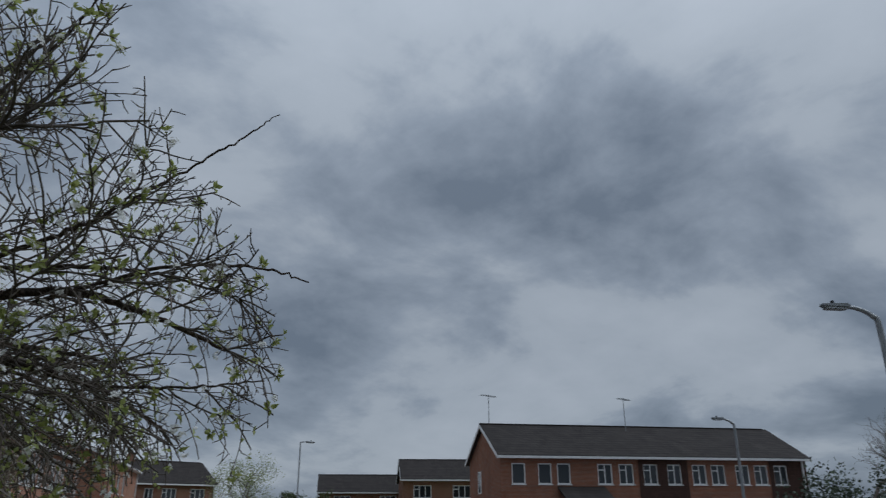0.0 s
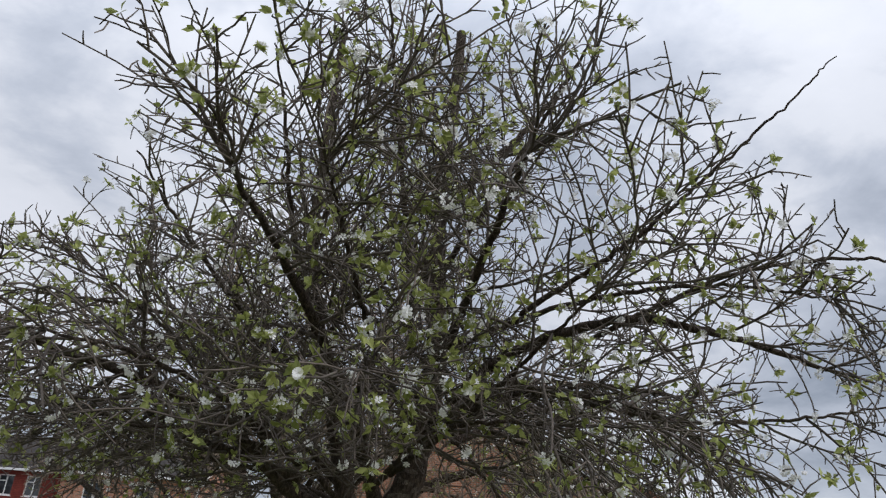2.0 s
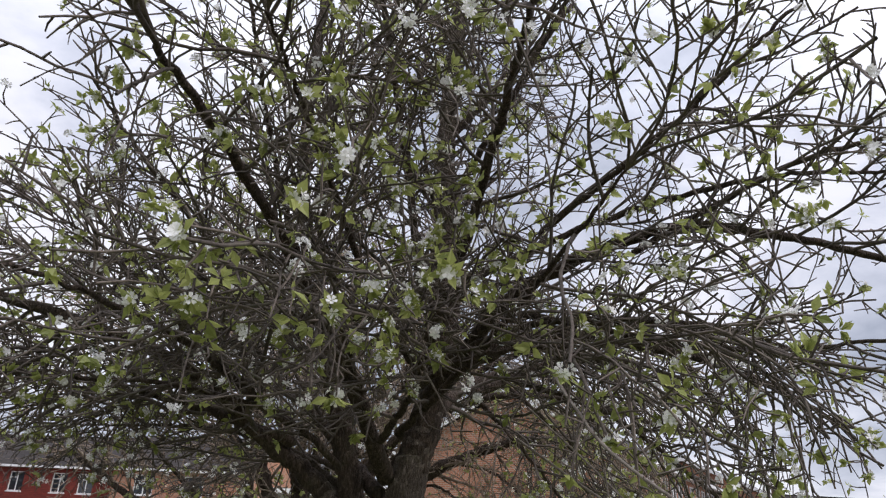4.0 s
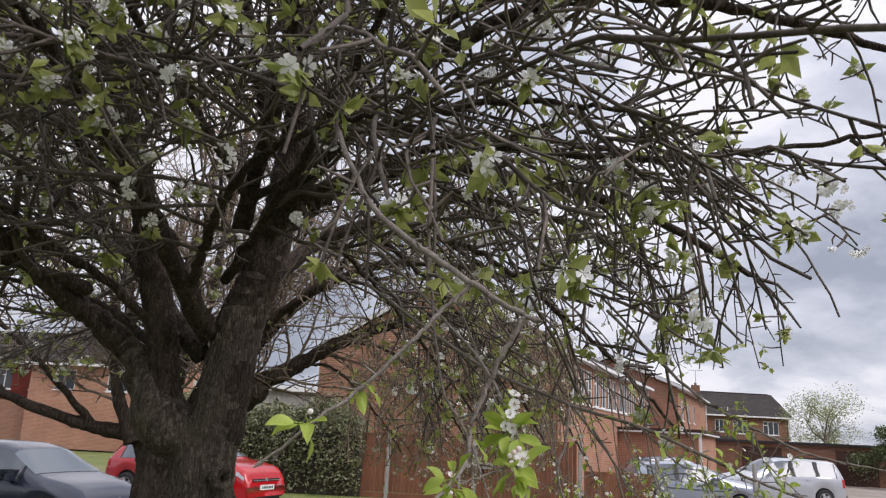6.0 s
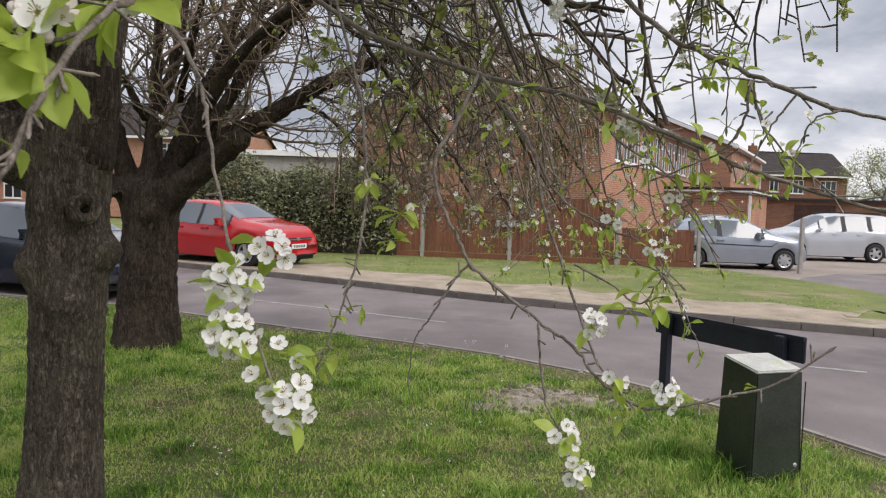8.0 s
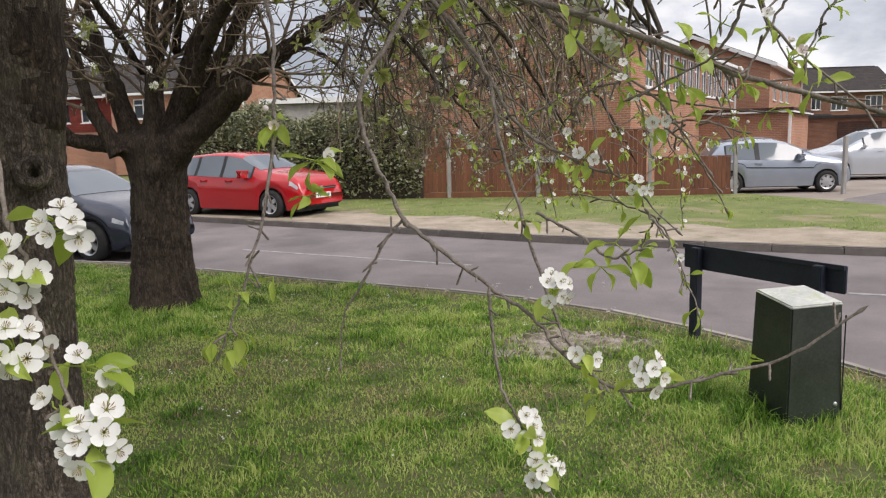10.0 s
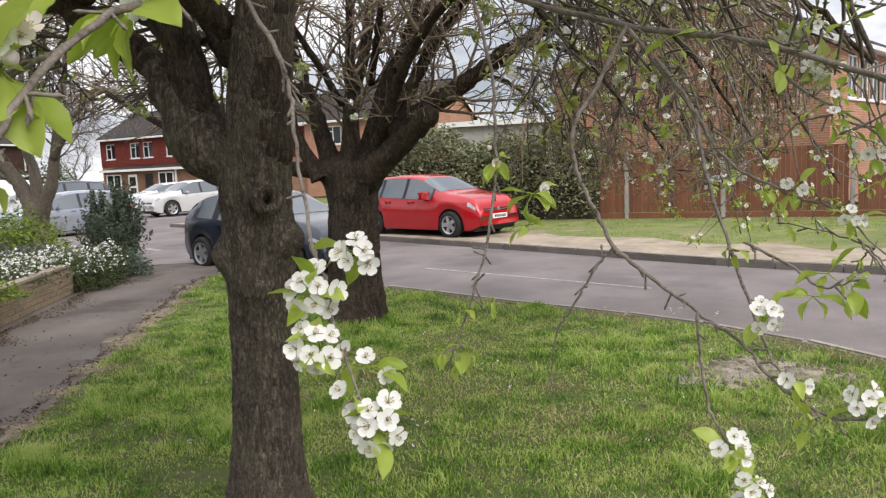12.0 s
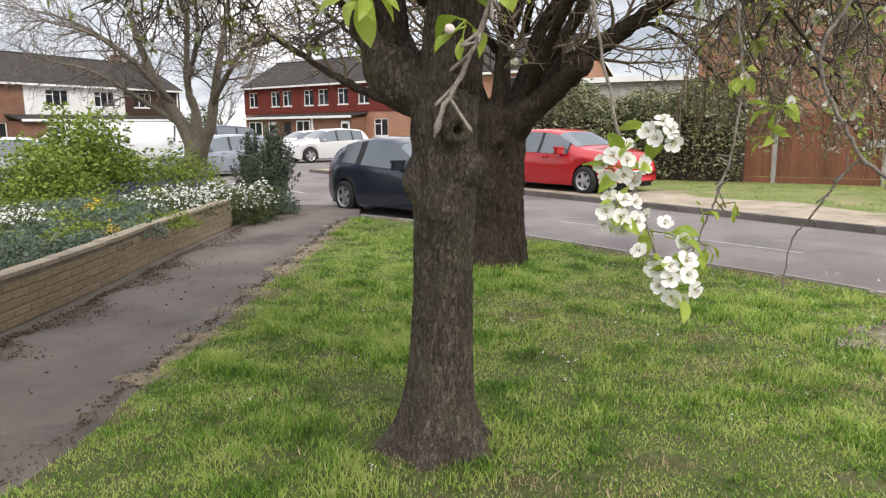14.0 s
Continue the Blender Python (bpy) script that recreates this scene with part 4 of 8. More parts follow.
car(parked((-3.98, 13.45), (-6.25, 14.5), -0.085), "dark blue three-door hatchback parked at the kerb", M_NAVY, L=3.95, W=1.70, H=1.48, base=2.5, r=0.31, top=corsa_top, belt=[(-0.5, 0.66), (-0.3, 0.66), (0.0, 0.62), (0.2, 0.595), (0.3, 0.59), (0.5, 0.4)], rear=(-0.472, -0.385), sides=((-0.345, -0.21), (-0.175, 0.16)))
car(parked((11.9, 21.72), (9.42, 21.92), -0.045), "silver-blue small hatchback parked behind a low fence", M_SILVER, L=3.82, W=1.65, H=1.44, base=2.49, r=0.29, sides=((-0.36, -0.165), (-0.145, 0.16)), moulding=True, spokes=7)
mpv_top = [(-0.5, 0.45), (-0.495, 0.60), (-0.485, 0.70), (-0.455, 0.93), (-0.42, 0.965), (-0.15, 1.0), (0.0, 0.985), (0.07, 0.95), (0.26, 0.66), (0.30, 0.635), (0.42, 0.56), (0.47, 0.49), (0.49, 0.42), (0.5, 0.30)]
car(pose(15.95, 26.7, -0.045, 0, 0, 176), "pale silver people carrier parked in the court", M_PEARL, L=4.4, W=1.79, H=1.65, base=2.68, r=0.32, top=mpv_top, screen=(0.075, 0.25), rear=(-0.485, -0.45), sides=((-0.42, -0.27), (-0.25, -0.07), (-0.05, 0.13)), rails=True)
car(pose(13.8, 30.2, -0.045, 0, 0, 4), "dark grey hatchback parked between two other cars", M_NAVY, L=4.0, H=1.45)
suv_top = [(-0.5, 0.5), (-0.49, 0.62), (-0.475, 0.70), (-0.43, 0.90), (-0.38, 0.95), (-0.15, 1.0), (0.0, 0.985), (0.06, 0.955), (0.20, 0.73), (0.24, 0.70), (0.42, 0.62), (0.47, 0.55), (0.49, 0.45), (0.5, 0.32)]
car(parked((-19.3, 32.3), (-18.0, 34.6), -0.085) @ pose(0, 0, 0), "white compact crossover parked across the junction", M_WHITECAR, L=4.3, W=1.8, H=1.6, base=2.63, r=0.35, top=suv_top)

# ---- trees ----
def bark(name, dark, light, moss, scale=1.0):
    """Furrowed bark: fine cracks running up the stem, plates broken across, moss in patches."""
    m = bpy.data.materials.new(name)
    m.use_nodes = True
    t = m.node_tree
    b = t.nodes["Principled BSDF"]
    c = t.nodes.new("ShaderNodeTexCoord")

    def stretched(z, size, detail, rough):
        mp = t.nodes.new("ShaderNodeMapping")
        mp.inputs["Scale"].default_value = (1, 1, z)
        link(t, c.outputs["Object"], mp.inputs["Vector"])
        n = node(t, "ShaderNodeTexNoise", Scale=size * scale, Detail=detail, Roughness=rough, Distortion=0.35)
        link(t, mp.outputs[0], n.inputs["Vector"])
        return n.outputs["Fac"]

    def ridge(v):
        return math_node(t, "MULTIPLY", math_node(t, "ABSOLUTE", math_node(t, "SUBTRACT", v, 0.5)), 2.0)

    long_cracks = ramp(t, ridge(stretched(0.15, 34.0, 4.0, 0.62)), [(0.0, (0.2, 0.2, 0.2)), (0.13, (1, 1, 1))])
    short_cracks = ramp(t, ridge(stretched(0.55, 34.0, 3.0, 0.6)), [(0.0, (0.35, 0.35, 0.35)), (0.10, (1, 1, 1))])
    warp = node(t, "ShaderNodeTexNoise", Scale=11.0 * scale, Detail=4.0)
    link(t, c.outputs["Object"], warp.inputs["Vector"])
    mp = t.nodes.new("ShaderNodeMapping")
    mp.inputs["Scale"].default_value = (1, 1, 0.36)
    link(t, c.outputs["Object"], mp.inputs["Vector"])
    add = t.nodes.new("ShaderNodeVectorMath")
    add.operation = "MULTIPLY_ADD"
    link(t, warp.outputs["Color"], add.inputs[0])
    add.inputs[1].default_value = (0.07, 0.07, 0.07)
    link(t, mp.outputs[0], add.inputs[2])
    plates = node(t, "ShaderNodeTexVoronoi", Scale=78.0 * scale, Randomness=1.0)
    link(t, add.outputs[0], plates.inputs["Vector"])
    edges = node(t, "ShaderNodeTexVoronoi", Scale=78.0 * scale, Randomness=1.0)
    edges.feature = "DISTANCE_TO_EDGE"
    link(t, add.outputs[0], edges.inputs["Vector"])
    joint = ramp(t, edges.outputs["Distance"], [(0.0, (0.62, 0.62, 0.62)), (0.2, (1, 1, 1))])
    crack = math_node(t, "MULTIPLY", math_node(t, "MULTIPLY", long_cracks, short_cracks), joint)
    fleck = t.nodes.new("ShaderNodeSeparateColor")
    link(t, plates.outputs["Color"], fleck.inputs[0])
    n1 = node(t, "ShaderNodeTexNoise", Scale=3.5, Detail=6.0, Roughness=0.65)
    link(t, c.outputs["Object"], n1.inputs["Vector"])
    grain = stretched(0.4, 120.0, 4.0, 0.75)
    tone = math_node(t, "ADD", math_node(t, "ADD", math_node(t, "MULTIPLY", grain, 0.4), math_node(t, "MULTIPLY", n1.outputs["Fac"], 0.35)), math_node(t, "MULTIPLY", fleck.outputs[0], 0.14))
    col = ramp(t, tone, [(0.31, dark), (0.62, light)])
    col = mix_col(t, math_node(t, "MULTIPLY", math_node(t, "SUBTRACT", 1.0, crack), 0.75), col, tuple(0.45 * v for v in dark))
    k = ramp(t, n1.outputs["Fac"], [(0.53, (0, 0, 0)), (0.68, (1, 1, 1))])
    col = mix_col(t, math_node(t, "MULTIPLY", k, 0.45), col, moss)
    link(t, col, b.inputs["Base Color"])
    b.inputs["Roughness"].default_value = 0.92
    b.inputs["Specular IOR Level"].default_value = 0.2
    h = math_node(t, "ADD", math_node(t, "MULTIPLY", crack, 0.7), math_node(t, "MULTIPLY", grain, 0.4))
    bp = node(t, "ShaderNodeBump", Strength=1.0, Distance=0.02)
    link(t, h, bp.inputs["Height"])
    link(t, bp.outputs[0], b.inputs["Normal"])
    return m


M_BARK = bark("pear_bark", (0.072, 0.056, 0.045), (0.37, 0.303, 0.245), (0.14, 0.135, 0.07))
M_BARK_OLD = bark("old_pear_bark", (0.040, 0.030, 0.024), (0.20, 0.148, 0.115), (0.085, 0.082, 0.05), 0.75)
M_BRANCH = surface("pear_branch", (0.038, 0.031, 0.026), (0.16, 0.132, 0.11), 0.9, 5, 90, 0.5, stain=((0.13, 0.13, 0.085), 4, 0.58, 0.5))
M_TWIG_OLD = surface("old_pear_twig", (0.10, 0.075, 0.055), (0.34, 0.265, 0.20), 0.85, 9, 120, 0.3, vary=0.4, island=True)
M_TWIG = surface("pear_twig", (0.045, 0.036, 0.030), (0.18, 0.148, 0.123), 0.85, 9, 120, 0.3, vary=0.4, island=True)
M_PALEBARK = bark("pale_bark", (0.20, 0.165, 0.13), (0.48, 0.41, 0.33), (0.16, 0.16, 0.10))
M_PALETWIG = surface("pale_twig", (0.09, 0.072, 0.06), (0.21, 0.175, 0.15), 0.85, 9, 120, 0.3, vary=0.25, island=True)
M_LEAF = leafy("young_pear_leaf", (0.17, 0.205, 0.047), (0.48, 0.51, 0.17), 0.45, 0.42)
M_LEAF2 = leafy("dull_pear_leaf", (0.14, 0.17, 0.045), (0.38, 0.40, 0.14), 0.4, 0.5)
M_PETAL = leafy("pear_petal", (0.84, 0.83, 0.80), (0.93, 0.92, 0.90), 0.3, 0.6)
M_CREAM = leafy("cream_petal", (0.66, 0.64, 0.50), (0.86, 0.84, 0.74), 0.3, 0.6)
M_BUD = leafy("pink_bud", (0.86, 0.72, 0.68), (0.92, 0.86, 0.83), 0.25, 0.6)
M_STAMEN = leafy("stamen", (0.22, 0.10, 0.08), (0.42, 0.36, 0.10), 0.2, 0.6)


def unit(v):
    return v / (np.linalg.norm(v, axis=-1, keepdims=True) + 1e-9)


def trunk_mesh(name, centre, radii, mat, ridges=16, depth=0.012, flare=None, bumps=(), sides=56, rings=84, seed=3):
    """A furrowed trunk: centre points and radii by height; bumps: (angle, z, size, height)."""
    rs = np.random.RandomState(seed)
    c = smooth_line(centre, rings)
    s = np.linspace(0, 1, rings)
    r = np.interp(s, np.linspace(0, 1, len(radii)), radii)
    th = np.arange(sides) / sides * 2 * math.pi
    ph = rs.uniform(0, 6.28, 6)
    R = np.repeat(r[:, None], sides, 1)
    z = c[:, 2][:, None]
    T = th[None, :] + 0.10 * np.sin(2.2 * z + ph[0])
    R += depth * (np.abs(np.sin(ridges / 2 * T + ph[1] + 0.5 * np.sin(5 * z + 2 * T))) ** 0.6 - 0.6)
    R += 0.6 * depth * np.sin(ridges * 1.7 * T + 3 * z + ph[2]) * np.sin(9 * z + 4 * T + ph[3])
    R += rs.normal(0, depth * 0.22, R.shape)
    R *= 1 + 0.05 * np.sin(2 * T + ph[4] + z) + 0.035 * np.sin(3 * T + ph[5] - 1.4 * z)
    if flare:
        R += flare[0] * np.exp(-np.maximum(z, 0) / flare[1]) * (0.65 + 0.35 * np.cos(5 * th[None, :] + ph[2]) + 0.25 * np.cos(2 * th[None, :] + ph[1]))
    for a, bz, size, hgt in bumps:
        da = np.angle(np.exp(1j * (th[None, :] - a)))
        R += hgt * np.exp(-((da * r.mean()) ** 2 + (z - bz) ** 2) / size ** 2)
    P = c[:, None, :] + R[:, :, None] * np.stack([np.cos(th), np.sin(th), 0 * th], 1)[None]
    i = np.arange(rings - 1)[:, None] * sides
    j = np.arange(sides)[None, :]
    k = (j + 1) % sides
    q = np.stack([i + j, i + k, i + sides + k, i + sides + j], -1).reshape(-1, 4)
    return quick_mesh(name, P.reshape(-1, 3), q, mat, True, 4)


LANE = np.array([(-0.9, -2.6, 2.0), (-0.45, -1.0, 2.03), (0.0, 0.1, 1.95), (0.5, 0.95, 1.84), (0.85, 1.55, 1.72), (1.4, 2.25, 1.65), (1.1, 1.8, 1.62)])


def lane_gap(p):
    """How far points stay from the way a person walks under the branches."""
    best = np.full(len(p), 9.0)
    for a, b in zip(LANE, LANE[1:]):
        ab = b - a
        t = np.clip(((p - a) @ ab) / (ab @ ab), 0, 1)
        best = np.minimum(best, np.linalg.norm(p - (a + t[:, None] * ab), axis=1))
    return best


def crown(limbs, rs, allow, droop, step2=0.15, step3=0.10, step4=0.095, len2=(0.7, 1.6), len3=(0.25, 0.7), len4=(0.03, 0.13), up=0.25, thin=0.0, level=1.0, stout=1.0):
    """Boughs, branchlets and spurs off the main limbs. Returns two gatherings of tubes and the tips of the spurs with their directions."""
    boughs, twigs = [], Tubes()
    tips, dirs = [], []

    def side_way(t):
        a = np.cross(t, rs.normal(size=3))
        return a / (np.linalg.norm(a) + 1e-9)

    def line(p, d, length, n, wob, g):
        pts = [p]
        d = d / np.linalg.norm(d)
        h = length / n
        for _ in range(n):
            d = d + rs.normal(0, wob, 3) + np.array([0, 0, g * h])
            d = d / np.linalg.norm(d)
            p = p + d * h
            pts.append(p)
        return np.array(pts)

    def along(pts, first, step):
        seg = np.linalg.norm(np.diff(pts, axis=0), axis=1)
        s = np.concatenate([[0], np.cumsum(seg)])
        for q in np.arange(first * s[-1] + rs.uniform(0, step), s[-1], step):
            i = min(np.searchsorted(s, q), len(pts) - 1)
            i = max(i, 1)
            f = (q - s[i - 1]) / max(seg[i - 1], 1e-6)
            yield pts[i - 1] + f * (pts[i] - pts[i - 1]), unit(pts[i] - pts[i - 1]), q / s[-1]

    def ok(pts):
        return allow(pts) and lane_gap(pts).min() > 0.62

    def spurs(pts, first, step):
        for p, t, s in along(pts, first, step):
            d = unit(t * 0.55 + side_way(t) + np.array([0, 0, 0.15]))
            L = rs.uniform(*len4)
            q = line(p, d, L, 2, 0.25, 0.6)
            if not ok(q):
                continue
            twigs.add(q, [0.0050, 0.0044, 0.0030], 3)
            tips.append(q[-1])
            dirs.append(unit(q[-1] - q[0]))

    def branchlet(p, d, L, r, g):
        n = max(3, int(L / 0.11))
        q = line(p, d, L, n, 0.15, g)
        if not ok(q):
            k = len(q) // 2
            q = q[:k + 1]
            if len(q) < 3 or not ok(q):
                return
        twigs.add(q, np.linspace(r, 0.0036, len(q)), 4)
        tips.append(q[-1])
        dirs.append(unit(q[-1] - q[-2]))
        spurs(q, 0.1, step4)

    def bough(p, d, L, r, g):
        n = max(5, int(L / 0.12))
        q = line(p, d, L, n, 0.13, g)
        if not ok(q):
            k = int(len(q) * 0.6)
            q = q[:k + 1]
            if not ok(q):
                k = int(len(q) * 0.5)
                q = q[:k + 1]
                if len(q) < 3 or not ok(q):
                    return
        boughs.append((q, np.linspace(r, 0.0058, len(q))))
        for p2, t2, s2 in along(q, 0.08, step3):
            open_side = p2[0] > 0.4 and p2[2] < 3.9
            if rs.rand() < (thin * (0.7 if p2[2] < 2.9 else 1.0) if open_side else 0.25 * thin * (p2[2] < 4.4)):
                continue
            fat = 1.0 if open_side else stout
            g2 = droop(p2)
            hang = float(np.clip(-g2 / 2.0, 0, 1))
            d2 = unit(t2 * rs.uniform(0.6, 1.1) + side_way(t2) * (0.9 - 0.35 * hang) + np.array([0, 0, up * 0.5 - 0.55 * hang]))
            branchlet(p2, d2, rs.uniform(*len3) * (1.1 - 0.4 * s2) * (1 + 0.5 * hang), max(0.0054, r * 0.5 * (1 - 0.5 * s2)) * (1 - 0.3 * hang) * fat, g2 * 0.9)
        spurs(q, 0.3, step4 * 1.6)
        tips.append(q[-1])
        dirs.append(unit(q[-1] - q[-2]))

    for pts, r0, r1, first in limbs:
        fine = smooth_line(pts, 6 * len(pts))
        for p, t, s in along(fine, first, step2):
            if rs.rand() < (thin * (0.6 if p[2] < 3.2 else 1.0) if p[0] > 0.45 else thin * (0.5 if p[2] < 3.2 else 0.4 * (p[2] < 4.4))):
                continue
            rr = (r0 + (r1 - r0) * s)
            out = side_way(t)
            d = t * rs.uniform(0.35, 0.9) + out + np.array([0, 0, up])
            d = unit(d * np.array([1, 1, level if p[2] < 4.3 else 1.0]))
            bough(p, d, rs.uniform(*len2) * (1.05 - 0.25 * s), min(0.022, max(0.0095, rr * 0.42)), droop(p))
        t = unit(fine[-1] - fine[-2])
        for _ in range(5):
            bough(fine[-1], unit(t + rs.normal(0, 0.35, 3)), rs.uniform(*len2), max(r1 * 0.8, 0.007), droop(fine[-1]))
    return boughs, twigs, np.array(tips), np.array(dirs)


def rosettes(p, d, rs, size, count, name, mat, spread=0.9):
    """A bunch of leaves at each tip."""
    n = len(p)
    k = rs.randint(count[0], count[1] + 1, n)
    P, D = np.repeat(p, k, 0), np.repeat(d, k, 0)
    m = len(P)
    w = unit(np.cross(D, rs.normal(size=(m, 3))))
    a = unit(D * rs.uniform(0.1, 1.0, (m, 1)) + w * spread + np.array([0, 0, -0.1]))
    L = (rs.uniform(0.55, 1.25, m) * size)[:, None]
    side = unit(np.cross(a, D + 0.3 * rs.normal(size=(m, 3))))
    upn = np.cross(side, a)
    base = P + a * L * 0.12
    c = base + a * L * 0.5
    curl = rs.uniform(-0.05, 0.22, (m, 1))
    v = np.stack([base, c + side * L * 0.27 + upn * L * 0.09, base + a * L - upn * L * curl, c - side * L * 0.27 + upn * L * 0.09, c], 1).reshape(-1, 3)
    i = np.arange(m)[:, None] * 5
    t = np.concatenate([i + np.array([[0, 4, 1]]), i + np.array([[0, 3, 4]]), i + np.array([[1, 4, 2]]), i + np.array([[4, 3, 2]])], 0)
    return quick_mesh(name, v, t, mat, False, 3)


def blossoms(p, d, rs, name, mat, size=0.018):
    """Bunches of small five-petalled flowers."""
    n = len(p)
    k = rs.randint(3, 7, n)
    P, D = np.repeat(p, k, 0), np.repeat(d, k, 0)
    m = len(P)
    a = unit(D * 0.8 + rs.normal(0, 0.7, (m, 3)) + np.array([0, 0, 0.35]))
    P = P + a * rs.uniform(0.012, 0.035, (m, 1))
    u = unit(np.cross(a, rs.normal(size=(m, 3))))
    w = np.cross(a, u)
    vs, fs = [], []
    for i in range(5):
        t0 = 2 * math.pi * i / 5
        e = lambda t, r, h: P + (u * math.cos(t) + w * math.sin(t)) * size * r + a * size * h
        vs += [e(t0, 0.05, 0.0), e(t0 - 0.52, 0.62, 0.22), e(t0 - 0.3, 1.0, 0.30), e(t0 + 0.3, 1.0, 0.30), e(t0 + 0.52, 0.62, 0.22)]
        o = i * 5
        fs += [(o, o + 1, o + 2), (o, o + 2, o + 3), (o, o + 3, o + 4)]
    v = np.stack(vs, 1).reshape(-1, 3)
    t = (np.arange(m)[:, None, None] * 25 + np.array(fs)[None]).reshape(-1, 3)
    return quick_mesh(name, v, t, mat, False, 3)


def bough_parts(tree, lines, mat, most=300):
    """The largest boughs one by one, the rest joined."""
    lines = sorted(lines, key=lambda b: -b[1][0] * len(b[0]))
    for q, r in lines[:most]:
        t = Tubes()
        t.add(q, r, 6)
        part("bough", t.mesh("bough", mat), tree)
    if len(lines) > most:
        t = Tubes()
        for q, r in lines[most:]:
            t.add(q, r, 5)
        part("brushwood", t.mesh("brushwood", mat), tree)["kind"] = "stuff"


def fused_trunk(tree, trunk_me, limbs, most, voxel, mat, soften=3, plain=0, stubs=()):
    """Trunk and the roots of its limbs grown into one skin."""
    bm = bmesh.new()
    bm.from_mesh(trunk_me)
    for pts, r0, r1, _ in limbs[:most]:
        q = smooth_line(pts, 40)
        n = 14
        t = Tubes()
        s = np.linspace(0, 1, n)
        swell = 0.0 if limbs.index((pts, r0, r1, _)) < plain else 0.5
        t.add(q[:n], (r0 + (r1 - r0) * (s * 0.34) ** 0.8) * (1.0 + swell * np.exp(-4.5 * s) - 0.06 * s), 14)
        bm.from_mesh(t.mesh("root", mat))
    for pts, radii in stubs:
        t = Tubes()
        t.add(smooth_line(pts, 16), np.interp(np.linspace(0, 1, 16), np.linspace(0, 1, len(radii)), radii), 18, 0.05)
        bm.from_mesh(t.mesh("stub", mat))
    bmesh.ops.holes_fill(bm, edges=bm.edges[:], sides=0)
    ob = part("trunk", from_bm("trunk", bm, mat, True), tree)
    r = ob.modifiers.new("skin", "REMESH")
    r.mode = "VOXEL"
    r.voxel_size = voxel
    r.use_smooth_shade = True
    k = ob.modifiers.new("soften", "SMOOTH")
    k.factor, k.iterations = 0.5, soften
    return ob


def limb_meshes(tree, limbs, mat, rough=0.06):
    for pts, r0, r1, _ in limbs:
        n = 10 * len(pts)
        q = smooth_line(pts, n)
        q[2:] += np.random.normal(0, 0.006, (n - 2, 3))
        t = Tubes()
        s = np.linspace(0, 1, n)
        q = np.vstack([q[:1] - 0.4 * (q[1:2] - q[:1]), q])
        t.add(q, np.append(0.01, (r0 + (r1 - r0) * s ** 0.8) * (1 + 0.06 * np.sin(s * 37))), 14, rough)
        part("limb", t.mesh("limb", mat), tree)


